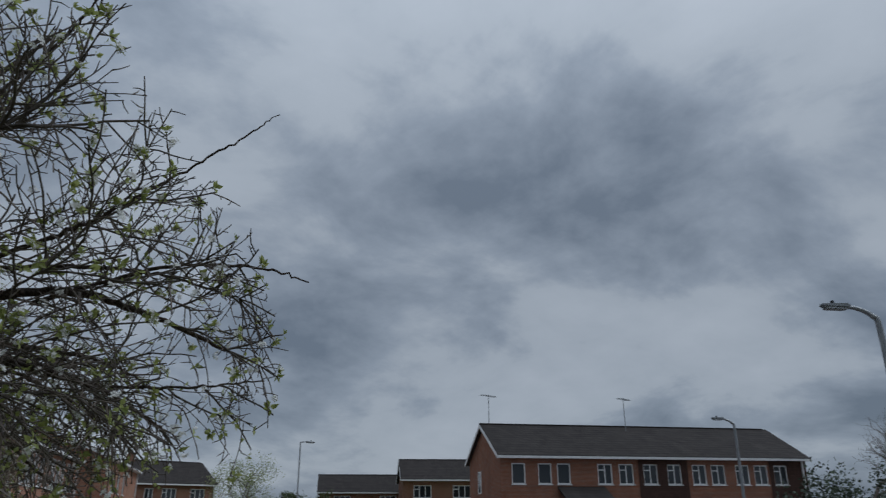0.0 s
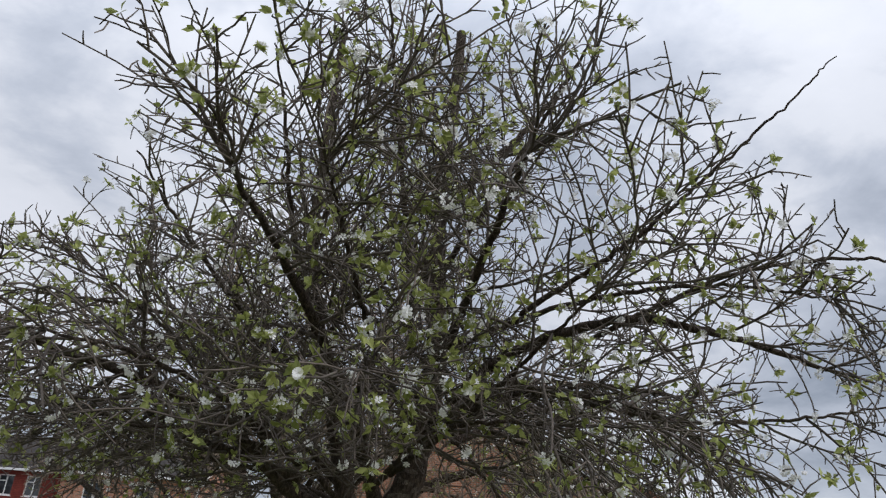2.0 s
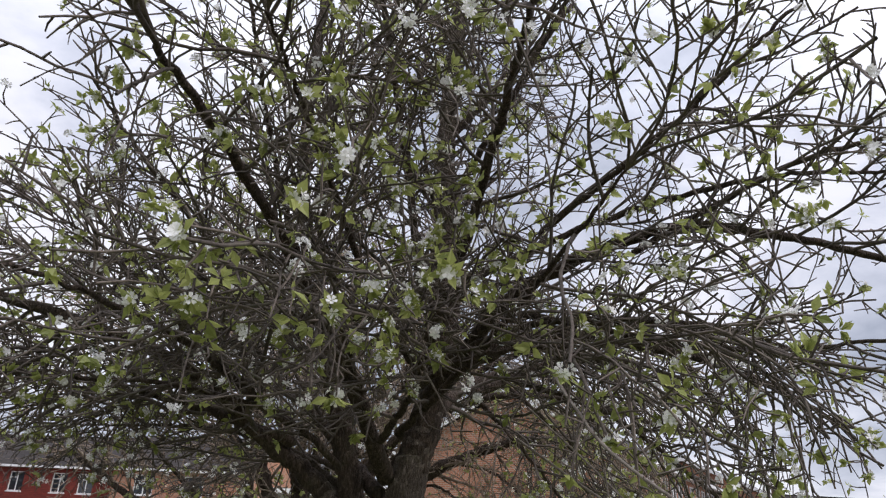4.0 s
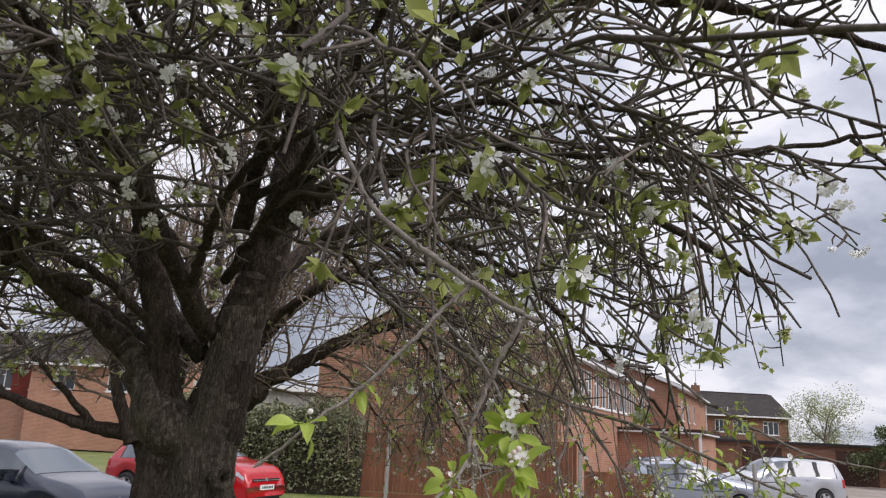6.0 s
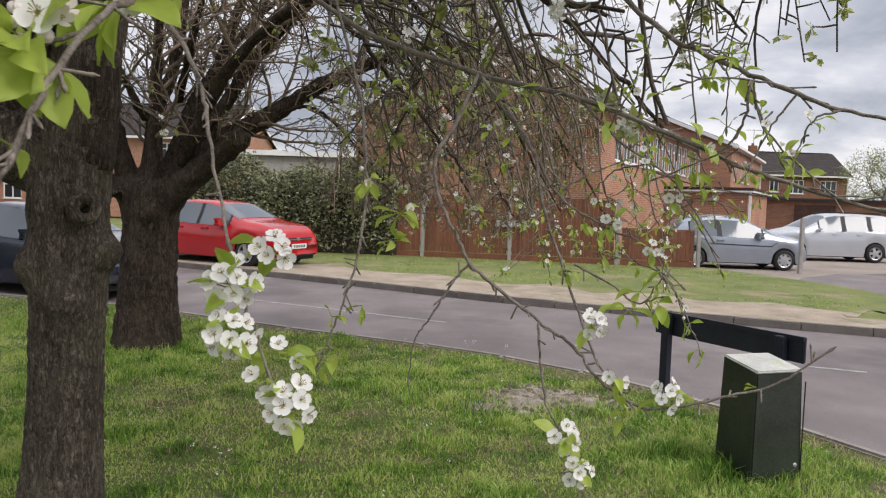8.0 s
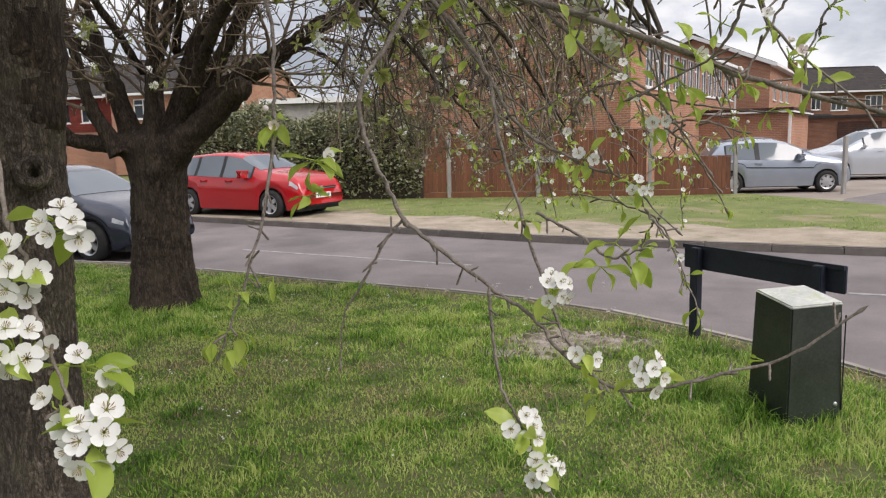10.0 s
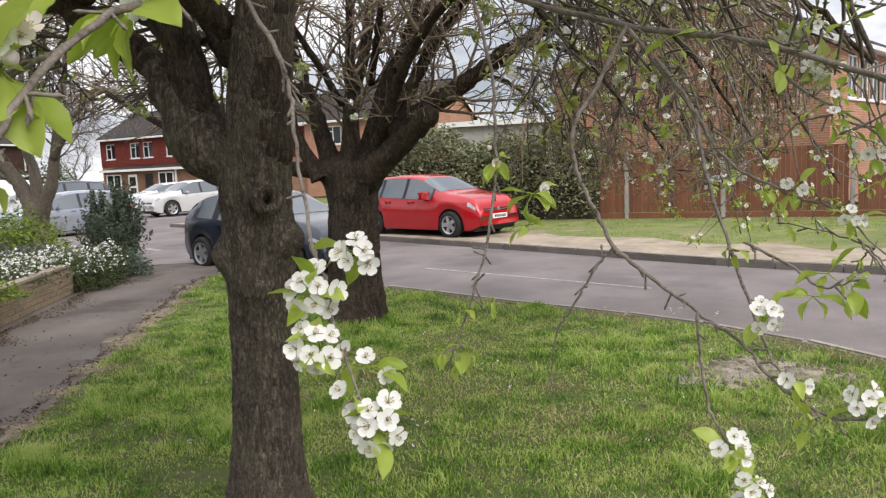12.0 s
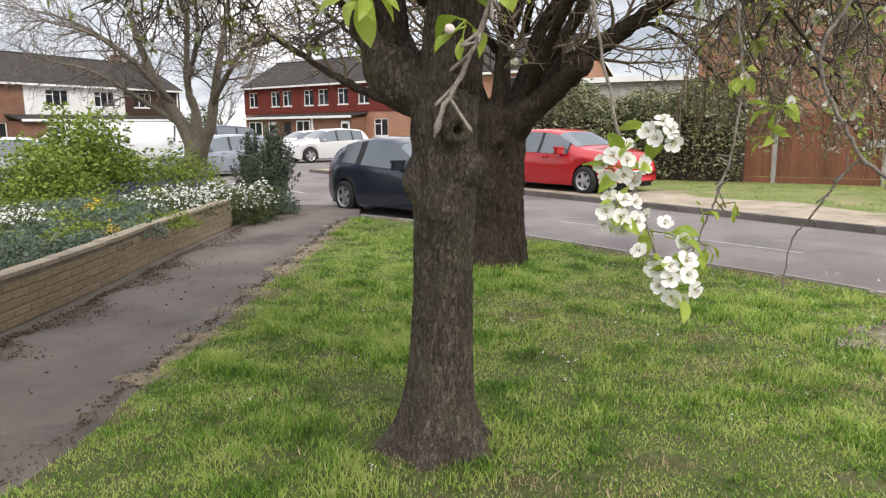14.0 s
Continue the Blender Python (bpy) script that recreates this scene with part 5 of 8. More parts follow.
# front pear tree
T1 = [
    ([(-0.165, 5.0, 1.75), (-0.09, 5.0, 2.35), (0.03, 5.0, 2.9), (0.10, 5.0, 3.5), (0.05, 5.0, 4.2), (0.02, 5.0, 5.1), (0.07, 5.0, 6.0), (0.1, 5.0, 7.0)], 0.135, 0.05, 0.3),
    ([(-0.44, 5.0, 1.86), (-0.55, 5.0, 2.08), (-0.78, 4.99, 2.3), (-1.08, 4.95, 2.5), (-1.7, 4.6, 2.95), (-2.9, 4.2, 3.25)], 0.1, 0.028, 0.32),
    ([(-0.44, 4.98, 1.86), (-0.52, 4.98, 2.4), (-0.64, 4.98, 2.8), (-0.76, 5.0, 3.25), (-0.95, 5.0, 3.85), (-1.08, 5.0, 4.6), (-1.1, 5.0, 5.5), (-1.08, 5.0, 6.8)], 0.095, 0.035, 0.3),
    ([(0.05, 5.0, 2.95), (0.2, 4.99, 3.08), (0.45, 4.97, 3.24), (0.9, 4.95, 3.36), (1.5, 4.9, 3.3), (2.2, 4.9, 3.15), (2.9, 5.0, 2.85)], 0.082, 0.018, 0.2),
    ([(-0.02, 4.98, 2.85), (0.5, 4.3, 3.42), (1.2, 3.6, 3.62), (1.8, 3.3, 3.5), (2.4, 3.15, 3.3)], 0.058, 0.014, 0.2),
    ([(-0.25, 4.95, 2.3), (-0.6, 4.1, 3.0), (-0.95, 3.2, 3.5), (-1.2, 2.3, 3.7)], 0.06, 0.016, 0.2),
    ([(-0.15, 4.95, 2.9), (0.1, 4.1, 3.5), (0.25, 3.2, 4.0), (0.3, 2.5, 4.2)], 0.05, 0.014, 0.2),
    ([(-0.18, 5.05, 2.4), (0.3, 5.8, 3.1), (1.0, 6.5, 3.4), (1.9, 7.2, 3.1)], 0.06, 0.016, 0.2),
    ([(0.0, 5.0, 4.9), (0.5, 4.9, 5.5), (0.9, 4.8, 6.0), (1.2, 4.7, 6.5)], 0.05, 0.014, 0.2),
    ([(1.1, 3.7, 3.53), (1.8, 3.1, 3.85), (2.5, 2.85, 3.95), (2.9, 2.75, 3.9)], 0.02, 0.006, 0.1),
    ([(0.05, 4.95, 3.6), (1.0, 4.0, 3.85), (1.7, 3.2, 3.8), (2.2, 2.7, 3.6)], 0.03, 0.006, 0.1),
    ([(0.5, 4.3, 3.3), (1.5, 3.7, 3.0), (2.2, 3.4, 3.0), (2.8, 3.15, 3.1)], 0.022, 0.006, 0.15),
    ([(0.6, 6.1, 3.25), (1.2, 6.6, 2.9), (1.9, 7.1, 2.25), (2.4, 7.5, 1.6)], 0.024, 0.006, 0.1),
    ([(0.6, 4.95, 3.0), (1.1, 4.5, 2.75), (1.6, 4.2, 2.3), (1.95, 4.05, 1.9)], 0.022, 0.006, 0.1),
    ([(0.3, 5.8, 3.1), (0.7, 5.9, 2.75), (1.2, 6.0, 2.2), (1.55, 6.1, 1.8)], 0.022, 0.006, 0.1),
    ([(-0.4, 4.6, 2.7), (-0.5, 3.9, 2.9), (-0.5, 3.2, 2.95), (-0.45, 2.6, 2.9)], 0.026, 0.007, 0.2),
    ([(-0.15, 4.9, 3.0), (0.5, 3.9, 3.1), (0.95, 3.3, 3.0), (1.3, 2.95, 2.85)], 0.026, 0.007, 0.2),
    ([(-0.9, 4.8, 2.6), (-1.4, 4.0, 2.9), (-1.8, 3.3, 3.0), (-2.1, 2.7, 2.95)], 0.03, 0.007, 0.15),
    ([(-1.1, 4.7, 2.7), (-1.7, 4.9, 3.2), (-2.3, 4.9, 3.7), (-2.8, 4.8, 4.0)], 0.03, 0.007, 0.15),
    ([(-0.85, 5.1, 3.1), (-1.5, 4.6, 3.7), (-2.0, 4.1, 4.2), (-2.3, 3.8, 4.6)], 0.03, 0.007, 0.15),
    ([(-0.95, 5.15, 3.6), (-1.2, 4.4, 4.4), (-1.3, 3.8, 5.0), (-1.4, 3.4, 5.4)], 0.03, 0.007, 0.15),
    ([(-0.1, 5.0, 3.6), (-0.3, 4.2, 4.5), (-0.5, 3.5, 5.2), (-0.6, 3.1, 5.7)], 0.035, 0.008, 0.2),
    ([(0.0, 5.0, 4.2), (0.5, 4.3, 5.0), (0.9, 3.8, 5.7), (1.1, 3.5, 6.2)], 0.03, 0.008, 0.2),
    ([(0.2, 4.6, 3.0), (1.0, 4.4, 3.3), (2.0, 4.4, 3.3), (2.9, 4.6, 3.0)], 0.032, 0.007, 0.1),
    ([(0.3, 5.0, 2.9), (1.2, 5.3, 3.3), (2.2, 5.5, 3.1), (3.0, 5.8, 2.6)], 0.032, 0.007, 0.15),
    ([(-0.3, 4.6, 2.5), (-0.05, 3.9, 2.75), (0.25, 3.3, 2.8), (0.6, 2.9, 2.75)], 0.026, 0.007, 0.15),
    ([(-0.9, 4.95, 2.5), (-1.8, 5.0, 2.75), (-2.8, 5.0, 2.9), (-3.6, 4.9, 2.95)], 0.04, 0.008, 0.1),
    ([(-0.9, 5.15, 3.4), (-1.8, 5.2, 3.7), (-2.7, 5.1, 3.8), (-3.4, 5.0, 3.8)], 0.03, 0.007, 0.1),
    ([(-0.2, 4.95, 2.6), (0.2, 4.0, 2.9), (0.5, 3.2, 3.2), (0.7, 2.5, 3.4)], 0.03, 0.007, 0.15),
    ([(-0.15, 4.95, 3.1), (-0.5, 3.9, 3.5), (-0.7, 3.0, 3.8), (-0.8, 2.3, 3.9)], 0.03, 0.007, 0.15),
    ([(-0.3, 5.05, 2.2), (-1.0, 5.7, 2.9), (-1.9, 6.1, 3.5), (-2.8, 6.2, 3.9)], 0.055, 0.016, 0.2),
    ([(0.6, 3.9, 3.7), (1.05, 3.2, 3.95), (1.35, 2.95, 4.2), (1.6, 2.75, 4.45), (1.95, 2.5, 4.8), (2.18, 2.35, 5.07)], 0.022, 0.004, 0.35),
    ([(-0.45, 5.0, 2.25), (-0.9, 4.7, 2.6), (-1.5, 4.3, 2.72), (-2.2, 4.0, 2.68)], 0.03, 0.007, 0.1),
    ([(-0.5, 5.0, 2.2), (-1.0, 5.4, 2.5), (-1.7, 5.7, 2.65), (-2.5, 5.9, 2.65)], 0.03, 0.007, 0.1),
    ([(-0.45, 5.05, 2.3), (-0.9, 6.0, 2.5), (-1.3, 6.8, 2.6), (-1.7, 7.5, 2.5)], 0.03, 0.007, 0.15),
]


def allow_front(p):
    x, y, z = p[:, 0], p[:, 1], p[:, 2]
    low = np.where(x < 0.35, 2.1 + 0.14 * np.maximum(4.5 - y, 0), np.where(y < 3.6, 2.1, 1.85 - 0.12 * np.clip(y - 5, 0, 2)))
    low = np.where((x < -0.6) & (y < 6.0), np.maximum(low, 2.38), low)
    low = np.where(x > 1.42 + 0.27 * (y - 2.1), np.maximum(low, 2.3), low)
    wide = np.where(x > -0.2, np.interp(z, [3.4, 4.1, 4.9, 6.5], [3.4, 2.9, 1.95, 1.25]), np.interp(z, [3.6, 4.3, 5.0, 6.5], [4.0, 3.1, 1.7, 1.1]))
    e = ((x + 0.2) / wide) ** 2 + ((y - 4.6) / 3.6) ** 2 + ((z - 3.5) / 3.6) ** 2
    return bool((z > low).all() and (e < 1.0).all())


def droop_front(p):
    reach = math.hypot(p[0] + 0.2, p[1] - 5.0)
    return -0.9 * max(0.0, reach - 0.8) * (0.55 if p[1] < 4.2 else 1.25 if p[0] > 0.3 else 0.7) * float(np.clip((4.2 - p[2]) / 1.6, 0, 1)) + 0.2


rs1 = np.random.RandomState(11)
tree_front = thing("pear_tree", "pear tree in blossom with dark furrowed trunk on the grass", "tree", group="street trees")
shaft = trunk_mesh("trunk", [(-0.24, 4.98, -0.06), (-0.225, 5.0, 0.5), (-0.205, 5.0, 1.1), (-0.19, 5.0, 1.6), (-0.14, 5.0, 2.12), (-0.085, 5.0, 2.45)], [0.182, 0.160, 0.146, 0.148, 0.142, 0.13, 0.12], M_BARK, 18, 0.012, (0.13, 0.15), ((-2.45, 1.34, 0.08, 0.06), (-0.15, 1.40, 0.075, 0.075), (-1.2, 1.20, 0.07, 0.05), (-2.9, 1.6, 0.14, 0.03)), sides=72, rings=130, seed=5)
trunk = fused_trunk(tree_front, shaft, T1, 2, 0.0085, M_BARK, 2, 1, [([(-0.2, 5.0, 1.72), (-0.36, 5.0, 1.79), (-0.46, 5.0, 1.88), (-0.5, 5.0, 2.0), (-0.6, 5.0, 2.12)], [0.12, 0.15, 0.15, 0.125, 0.105])])
kv, kf = lathe([(0.018, -0.012), (0.03, 0.012), (0.045, 0.018), (0.06, 0.006), (0.066, -0.03)], 20)
part("knot", mesh_of("knot", kv, kf, M_BARK, True), trunk, "round callused branch scar", pose(-0.07, 4.845, 1.58, 8, 0, 218))
limb_meshes(tree_front, T1, M_BARK_OLD)
b1, w1, tips1, dirs1 = crown(T1, rs1, allow_front, droop_front, step2=0.135, step3=0.09, step4=0.105, len3=(0.25, 0.72), thin=0.42, level=0.6, stout=1.1, up=0.12)
bough_parts(tree_front, b1, M_BRANCH)
part("crown", w1.mesh("crown", M_TWIG), tree_front)["kind"] = "stuff"
pick = rs1.rand(len(tips1))
lf = pick < np.where((tips1[:, 0] > 0.4) & (tips1[:, 2] < 2.6), 0.14, 0.068)
part("foliage", rosettes(tips1[lf], dirs1[lf], rs1, 0.052, (4, 7), "leaves", M_LEAF), tree_front)["kind"] = "stuff"
big = pick > 0.935
part("foliage", rosettes(tips1[big], dirs1[big], rs1, 0.056, (9, 14), "leaves", M_LEAF), tree_front)["kind"] = "stuff"
fl = ((pick > 0.34) & (pick < 0.375)) | (pick > 0.952)
part("blossom", blossoms(tips1[fl], dirs1[fl], rs1, "blossom", M_PETAL, 0.021), tree_front)["kind"] = "stuff"

# older pear tree behind it
T2 = [
    ([(-1.3, 9.75, 1.62), (-0.78, 9.7, 2.15), (-0.15, 9.6, 2.5), (0.45, 9.5, 2.85), (1.4, 9.2, 3.15), (2.5, 8.8, 3.0)], 0.15, 0.03, 0.1),
    ([(-1.75, 9.8, 1.68), (-2.3, 9.75, 1.75), (-3.2, 9.6, 2.05), (-4.3, 9.5, 2.7)], 0.105, 0.03, 0.3),
    ([(-1.68, 9.85, 1.6), (-1.88, 9.85, 2.3), (-2.1, 9.9, 3.0), (-2.4, 10.0, 4.5), (-2.7, 10.0, 6.0)], 0.12, 0.02, 0.1),
    ([(-1.5, 9.85, 1.7), (-1.45, 9.9, 2.5), (-1.25, 9.9, 3.1), (-1.1, 10.0, 4.8), (-1.0, 10.0, 6.4)], 0.11, 0.02, 0.1),
    ([(-1.32, 9.8, 1.75), (-1.02, 9.8, 2.6), (-0.75, 9.8, 3.1), (-0.3, 9.8, 4.6), (0.0, 9.8, 6.0)], 0.10, 0.02, 0.1),
    ([(-1.55, 10.0, 1.7), (-1.6, 10.3, 2.8), (-1.7, 10.8, 4.0), (-1.8, 11.3, 5.5)], 0.09, 0.02, 0.1),
    ([(-1.78, 9.65, 1.6), (-2.02, 9.6, 2.1), (-2.12, 9.55, 2.7), (-2.3, 9.4, 4.0), (-2.5, 9.3, 5.2)], 0.085, 0.02, 0.1),
    ([(-1.42, 9.62, 1.65), (-1.38, 9.55, 2.3), (-1.30, 9.5, 2.9), (-1.25, 9.3, 4.2), (-1.2, 9.2, 5.4)], 0.065, 0.018, 0.1),
    ([(-1.15, 9.9, 1.85), (-0.85, 9.95, 2.4), (-0.6, 10.0, 3.0), (-0.2, 10.1, 4.2), (0.1, 10.2, 5.2)], 0.06, 0.018, 0.1),
    ([(-1.0, 9.75, 2.1), (-0.2, 9.5, 3.2), (0.8, 9.1, 4.0), (2.0, 8.6, 4.3), (3.1, 8.3, 4.0)], 0.075, 0.018, 0.2),
    ([(-1.1, 9.6, 1.95), (-0.4, 8.9, 2.9), (0.6, 8.1, 3.4), (1.6, 7.5, 3.35), (2.6, 7.1, 3.0)], 0.07, 0.016, 0.25),
    ([(0.45, 9.5, 2.85), (1.0, 9.0, 2.65), (1.6, 8.6, 2.0), (1.9, 8.4, 1.5)], 0.024, 0.006, 0.1),
    ([(1.4, 9.2, 3.15), (2.2, 8.9, 2.75), (2.8, 8.6, 2.0), (3.1, 8.4, 1.4)], 0.024, 0.006, 0.1),
    ([(0.6, 8.1, 3.4), (1.2, 8.3, 2.85), (1.8, 8.3, 2.1), (2.2, 8.2, 1.45)], 0.022, 0.006, 0.1),
    ([(-0.15, 9.6, 2.5), (0.3, 9.2, 2.5), (0.8, 8.9, 2.05), (1.1, 8.8, 1.65)], 0.022, 0.006, 0.1),
    ([(0.8, 9.1, 4.0), (1.6, 8.9, 3.6), (2.4, 8.9, 2.8), (2.8, 9.0, 2.0)], 0.024, 0.006, 0.1),
    ([(-0.8, 9.8, 3.0), (-0.2, 9.9, 3.7), (0.6, 9.9, 4.0), (1.5, 9.9, 3.8)], 0.04, 0.008, 0.2),
    ([(-2.3, 9.75, 1.78), (-2.8, 9.3, 2.4), (-3.3, 8.9, 2.9), (-3.8, 8.6, 3.2)], 0.045, 0.01, 0.2),
    ([(-1.5, 9.7, 2.4), (-1.7, 9.0, 3.1), (-1.9, 8.3, 3.6), (-2.0, 7.7, 3.8)], 0.045, 0.01, 0.2),
    ([(-1.2, 9.8, 2.6), (-0.8, 9.1, 3.4), (-0.5, 8.4, 4.0), (-0.3, 7.8, 4.3)], 0.045, 0.01, 0.2),
    ([(-1.9, 9.85, 2.4), (-2.6, 9.4, 3.3), (-3.4, 9.0, 4.0), (-4.2, 8.8, 4.5)], 0.06, 0.016, 0.2),
]


def allow_old(p):
    x, y, z = p[:, 0], p[:, 1], p[:, 2]
    low = np.where(x < 0.2, 1.98, 1.55 - 0.16 * np.clip(x - 0.2, 0, 2.2))
    e = ((x + 0.7) / 4.4) ** 2 + ((y - 9.5) / 3.2) ** 2 + ((z - 3.7) / 3.5) ** 2
    return bool((z > low).all() and (e < 1.0).all())


def droop_old(p):
    return (-1.5 if p[0] > 0 else -0.5) * max(0.0, math.hypot(p[0] + 1.5, p[1] - 9.8) - 1.0) * float(np.clip((4.5 - p[2]) / 1.8, 0, 1)) * 0.75 + 0.2


rs2 = np.random.RandomState(23)
tree_old = thing("pear_tree", "old pear tree with broad fluted trunk near the kerb", "tree", group="street trees")
bole = trunk_mesh("trunk", [(-1.52, 9.8, -0.06), (-1.52, 9.8, 0.5), (-1.5, 9.8, 1.0), (-1.48, 9.8, 1.5), (-1.47, 9.8, 1.72), (-1.46, 9.82, 1.84)], [0.31, 0.285, 0.265, 0.26, 0.285, 0.27, 0.13], M_BARK_OLD, 11, 0.035, (0.08, 0.2), ((-0.4, 1.6, 0.2, 0.06), (3.3, 1.65, 0.16, 0.05), (-1.3, 1.42, 0.07, 0.05)), sides=72, rings=90, seed=9)
fused_trunk(tree_old, bole, T2, 10, 0.017, M_BARK_OLD, 3)
limb_meshes(tree_old, T2, M_BARK_OLD, 0.08)
st = Tubes()
sq = smooth_line([(-1.3, 9.68, 1.55), (-0.85, 9.6, 1.95), (-0.55, 9.52, 2.17), (-0.42, 9.49, 2.23)], 24)
st.add(np.vstack([sq, sq[-1:] + 0.03]), np.append(np.append(np.linspace(0.15, 0.115, 21), [0.105, 0.088, 0.062]), 0.012), 18, 0.12)
part("limb_stub", st.mesh("limb_stub", M_BARK_OLD), tree_old, "sawn-off limb stub")
b2, w2, tips2, dirs2 = crown(T2, rs2, allow_old, droop_old, step2=0.165, step3=0.115, step4=0.11)
bough_parts(tree_old, b2, M_TWIG_OLD)
part("crown", w2.mesh("crown", M_TWIG_OLD), tree_old)["kind"] = "stuff"
pick = rs2.rand(len(tips2))
lf = pick < np.where(tips2[:, 0] > 0.4, 0.44, 0.08)
part("foliage", rosettes(tips2[lf], dirs2[lf], rs2, 0.032, (3, 6), "leaves", M_LEAF2), tree_old)["kind"] = "stuff"
fl = (pick > 0.45) & (pick < np.where(tips2[:, 0] > 0.8, 0.58, 0.455))
part("blossom", blossoms(tips2[fl], dirs2[fl], rs2, "blossom", M_CREAM, 0.011), tree_old)["kind"] = "stuff"

# ---- blossom sprays close by: parts of the front tree ----
def petal_flower(name, petal_mat, cup=0.35, R=0.0165):
    vs, fs, mi = [], [], []
    for i in range(5):
        a = 2 * math.pi * i / 5 + random.uniform(-0.08, 0.08)
        tilt = cup + random.uniform(-0.12, 0.12)
        k = len(vs)
        for r, w in ((0.12, 0.05), (0.36, 0.27), (0.62, 0.45), (0.84, 0.43), (0.99, 0.2)):
            for s in (-1, 0, 1):
                x, y = r * R, s * w * R
                z = R * (tilt * r ** 1.5 + 0.10 * s * s * r + (0.05 if s == 0 and r > 0.95 else 0))
                vs.append((x * math.cos(a) - y * math.sin(a), x * math.sin(a) + y * math.cos(a), z + 0.0006 * (i % 2)))
        for p in range(4):
            for s in range(2):
                fs.append((k + p * 3 + s, k + p * 3 + s + 1, k + p * 3 + s + 4, k + p * 3 + s + 3))
                mi.append(0)
    for i in range(12):
        a = 2 * math.pi * i / 12
        k = len(vs)
        rr, h = R * random.uniform(0.2, 0.42), R * random.uniform(0.35, 0.55)
        c, s = math.cos(a), math.sin(a)
        vs += [(0.05 * R * c, 0.05 * R * s, 0.0005), (rr * c - 0.025 * R * s, rr * s + 0.025 * R * c, h), (rr * c + 0.05 * R * s, rr * s - 0.05 * R * c, h), (rr * 1.1 * c, rr * 1.1 * s, h + 0.09 * R)]
        fs += [(k, k + 1, k + 2), (k + 1, k + 3, k + 2)]
        mi += [1, 1]
    k = len(vs)
    for i in range(6):
        a = 2 * math.pi * i / 6
        vs.append((0.14 * R * math.cos(a), 0.14 * R * math.sin(a), 0.0))
    vs.append((0, 0, -0.9 * R))
    for i in range(6):
        fs.append((k + i, k + 6, k + (i + 1) % 6))
        mi.append(2)
    me = mesh_of(name, vs, fs, [petal_mat, M_STAMEN, M_LEAF], True)
    me.polygons.foreach_set("material_index", mi)
    return me


def bud_mesh(r):
    """A round unopened bud on its short green cup."""
    n = 10
    rows = [(0.10, -1.3), (0.45, -0.95), (0.85, -0.45), (1.0, 0.1), (0.85, 0.6), (0.45, 0.95), (0.05, 1.08)]
    vs = [(r * a * (1 + 0.06 * math.cos(5 * 2 * math.pi * i / n)) * math.cos(2 * math.pi * i / n), r * a * math.sin(2 * math.pi * i / n), r * h) for a, h in rows for i in range(n)]
    fs = [(k * n + i, k * n + (i + 1) % n, (k + 1) * n + (i + 1) % n, (k + 1) * n + i) for k in range(len(rows) - 1) for i in range(n)]
    me = mesh_of("flower_bud", vs, fs, [M_BUD, M_LEAF], True)
    me.polygons.foreach_set("material_index", [1 if q < n else 0 for q in range(len(fs))])
    return me


def big_leaf(name, L, W, bend, fold, mat):
    vs, fs = [], []
    n = 7
    for i in range(n):
        u = i / (n - 1)
        w = W / 2 * (math.sin(math.pi * min(1, u * 0.94 + 0.05)) ** 0.75) * (1.0 if u < 0.98 else 0.05)
        if i == 0:
            w = W * 0.04
        z = -bend * L * u * u
        x = L * (u - 0.18 * bend * u * u)
        for s in (-1, -0.5, 0, 0.5, 1):
            vs.append((x, s * w, z + abs(s) * w * fold + 0.002 * math.sin(7 * u + 3 * s)))
    for i in range(n - 1):
        for s in range(4):
            fs.append((i * 5 + s, i * 5 + s + 1, i * 5 + s + 6, i * 5 + s + 5))
    vs += [(0, -0.0007, 0), (0, 0.0007, 0), (-0.012, 0, -0.001)]
    fs.append((n * 5, n * 5 + 1, n * 5 + 2))
    return mesh_of(name, vs, fs, mat, True)


M_LEAF_NEAR = leafy("fresh_pear_leaf", (0.30, 0.41, 0.05), (0.56, 0.67, 0.15), 0.5, 0.38, 25.0)
FLOWERS = [petal_flower("flower", M_PETAL, c) for c in (0.06, 0.18, 0.3)]
BUDS = [bud_mesh(r) for r in (0.0055, 0.0068)] + [petal_flower("flower_bud", M_BUD, 0.9, 0.011)]
LEAVES = [big_leaf("leaf", 0.052, 0.027, 0.35, 0.35, M_LEAF_NEAR), big_leaf("leaf", 0.042, 0.022, 0.6, 0.5, M_LEAF_NEAR), big_leaf("leaf", 0.034, 0.013, 0.2, 0.6, M_LEAF_NEAR), big_leaf("leaf", 0.058, 0.030, 0.15, 0.25, M_LEAF_NEAR)]
rsh = np.random.RandomState(77)


def aim(p, d, spin, s=1.0, x_axis=False):
    """Pose with local z (or x) along d."""
    q = Vector(d).to_track_quat("X" if x_axis else "Z", "Z" if x_axis else "Y").to_matrix().to_4x4()
    turn = Matrix.Rotation(spin, 4, "X" if x_axis else "Z")
    return Matrix.Translation(p) @ q @ turn @ Matrix.Diagonal((s, s, s, 1))


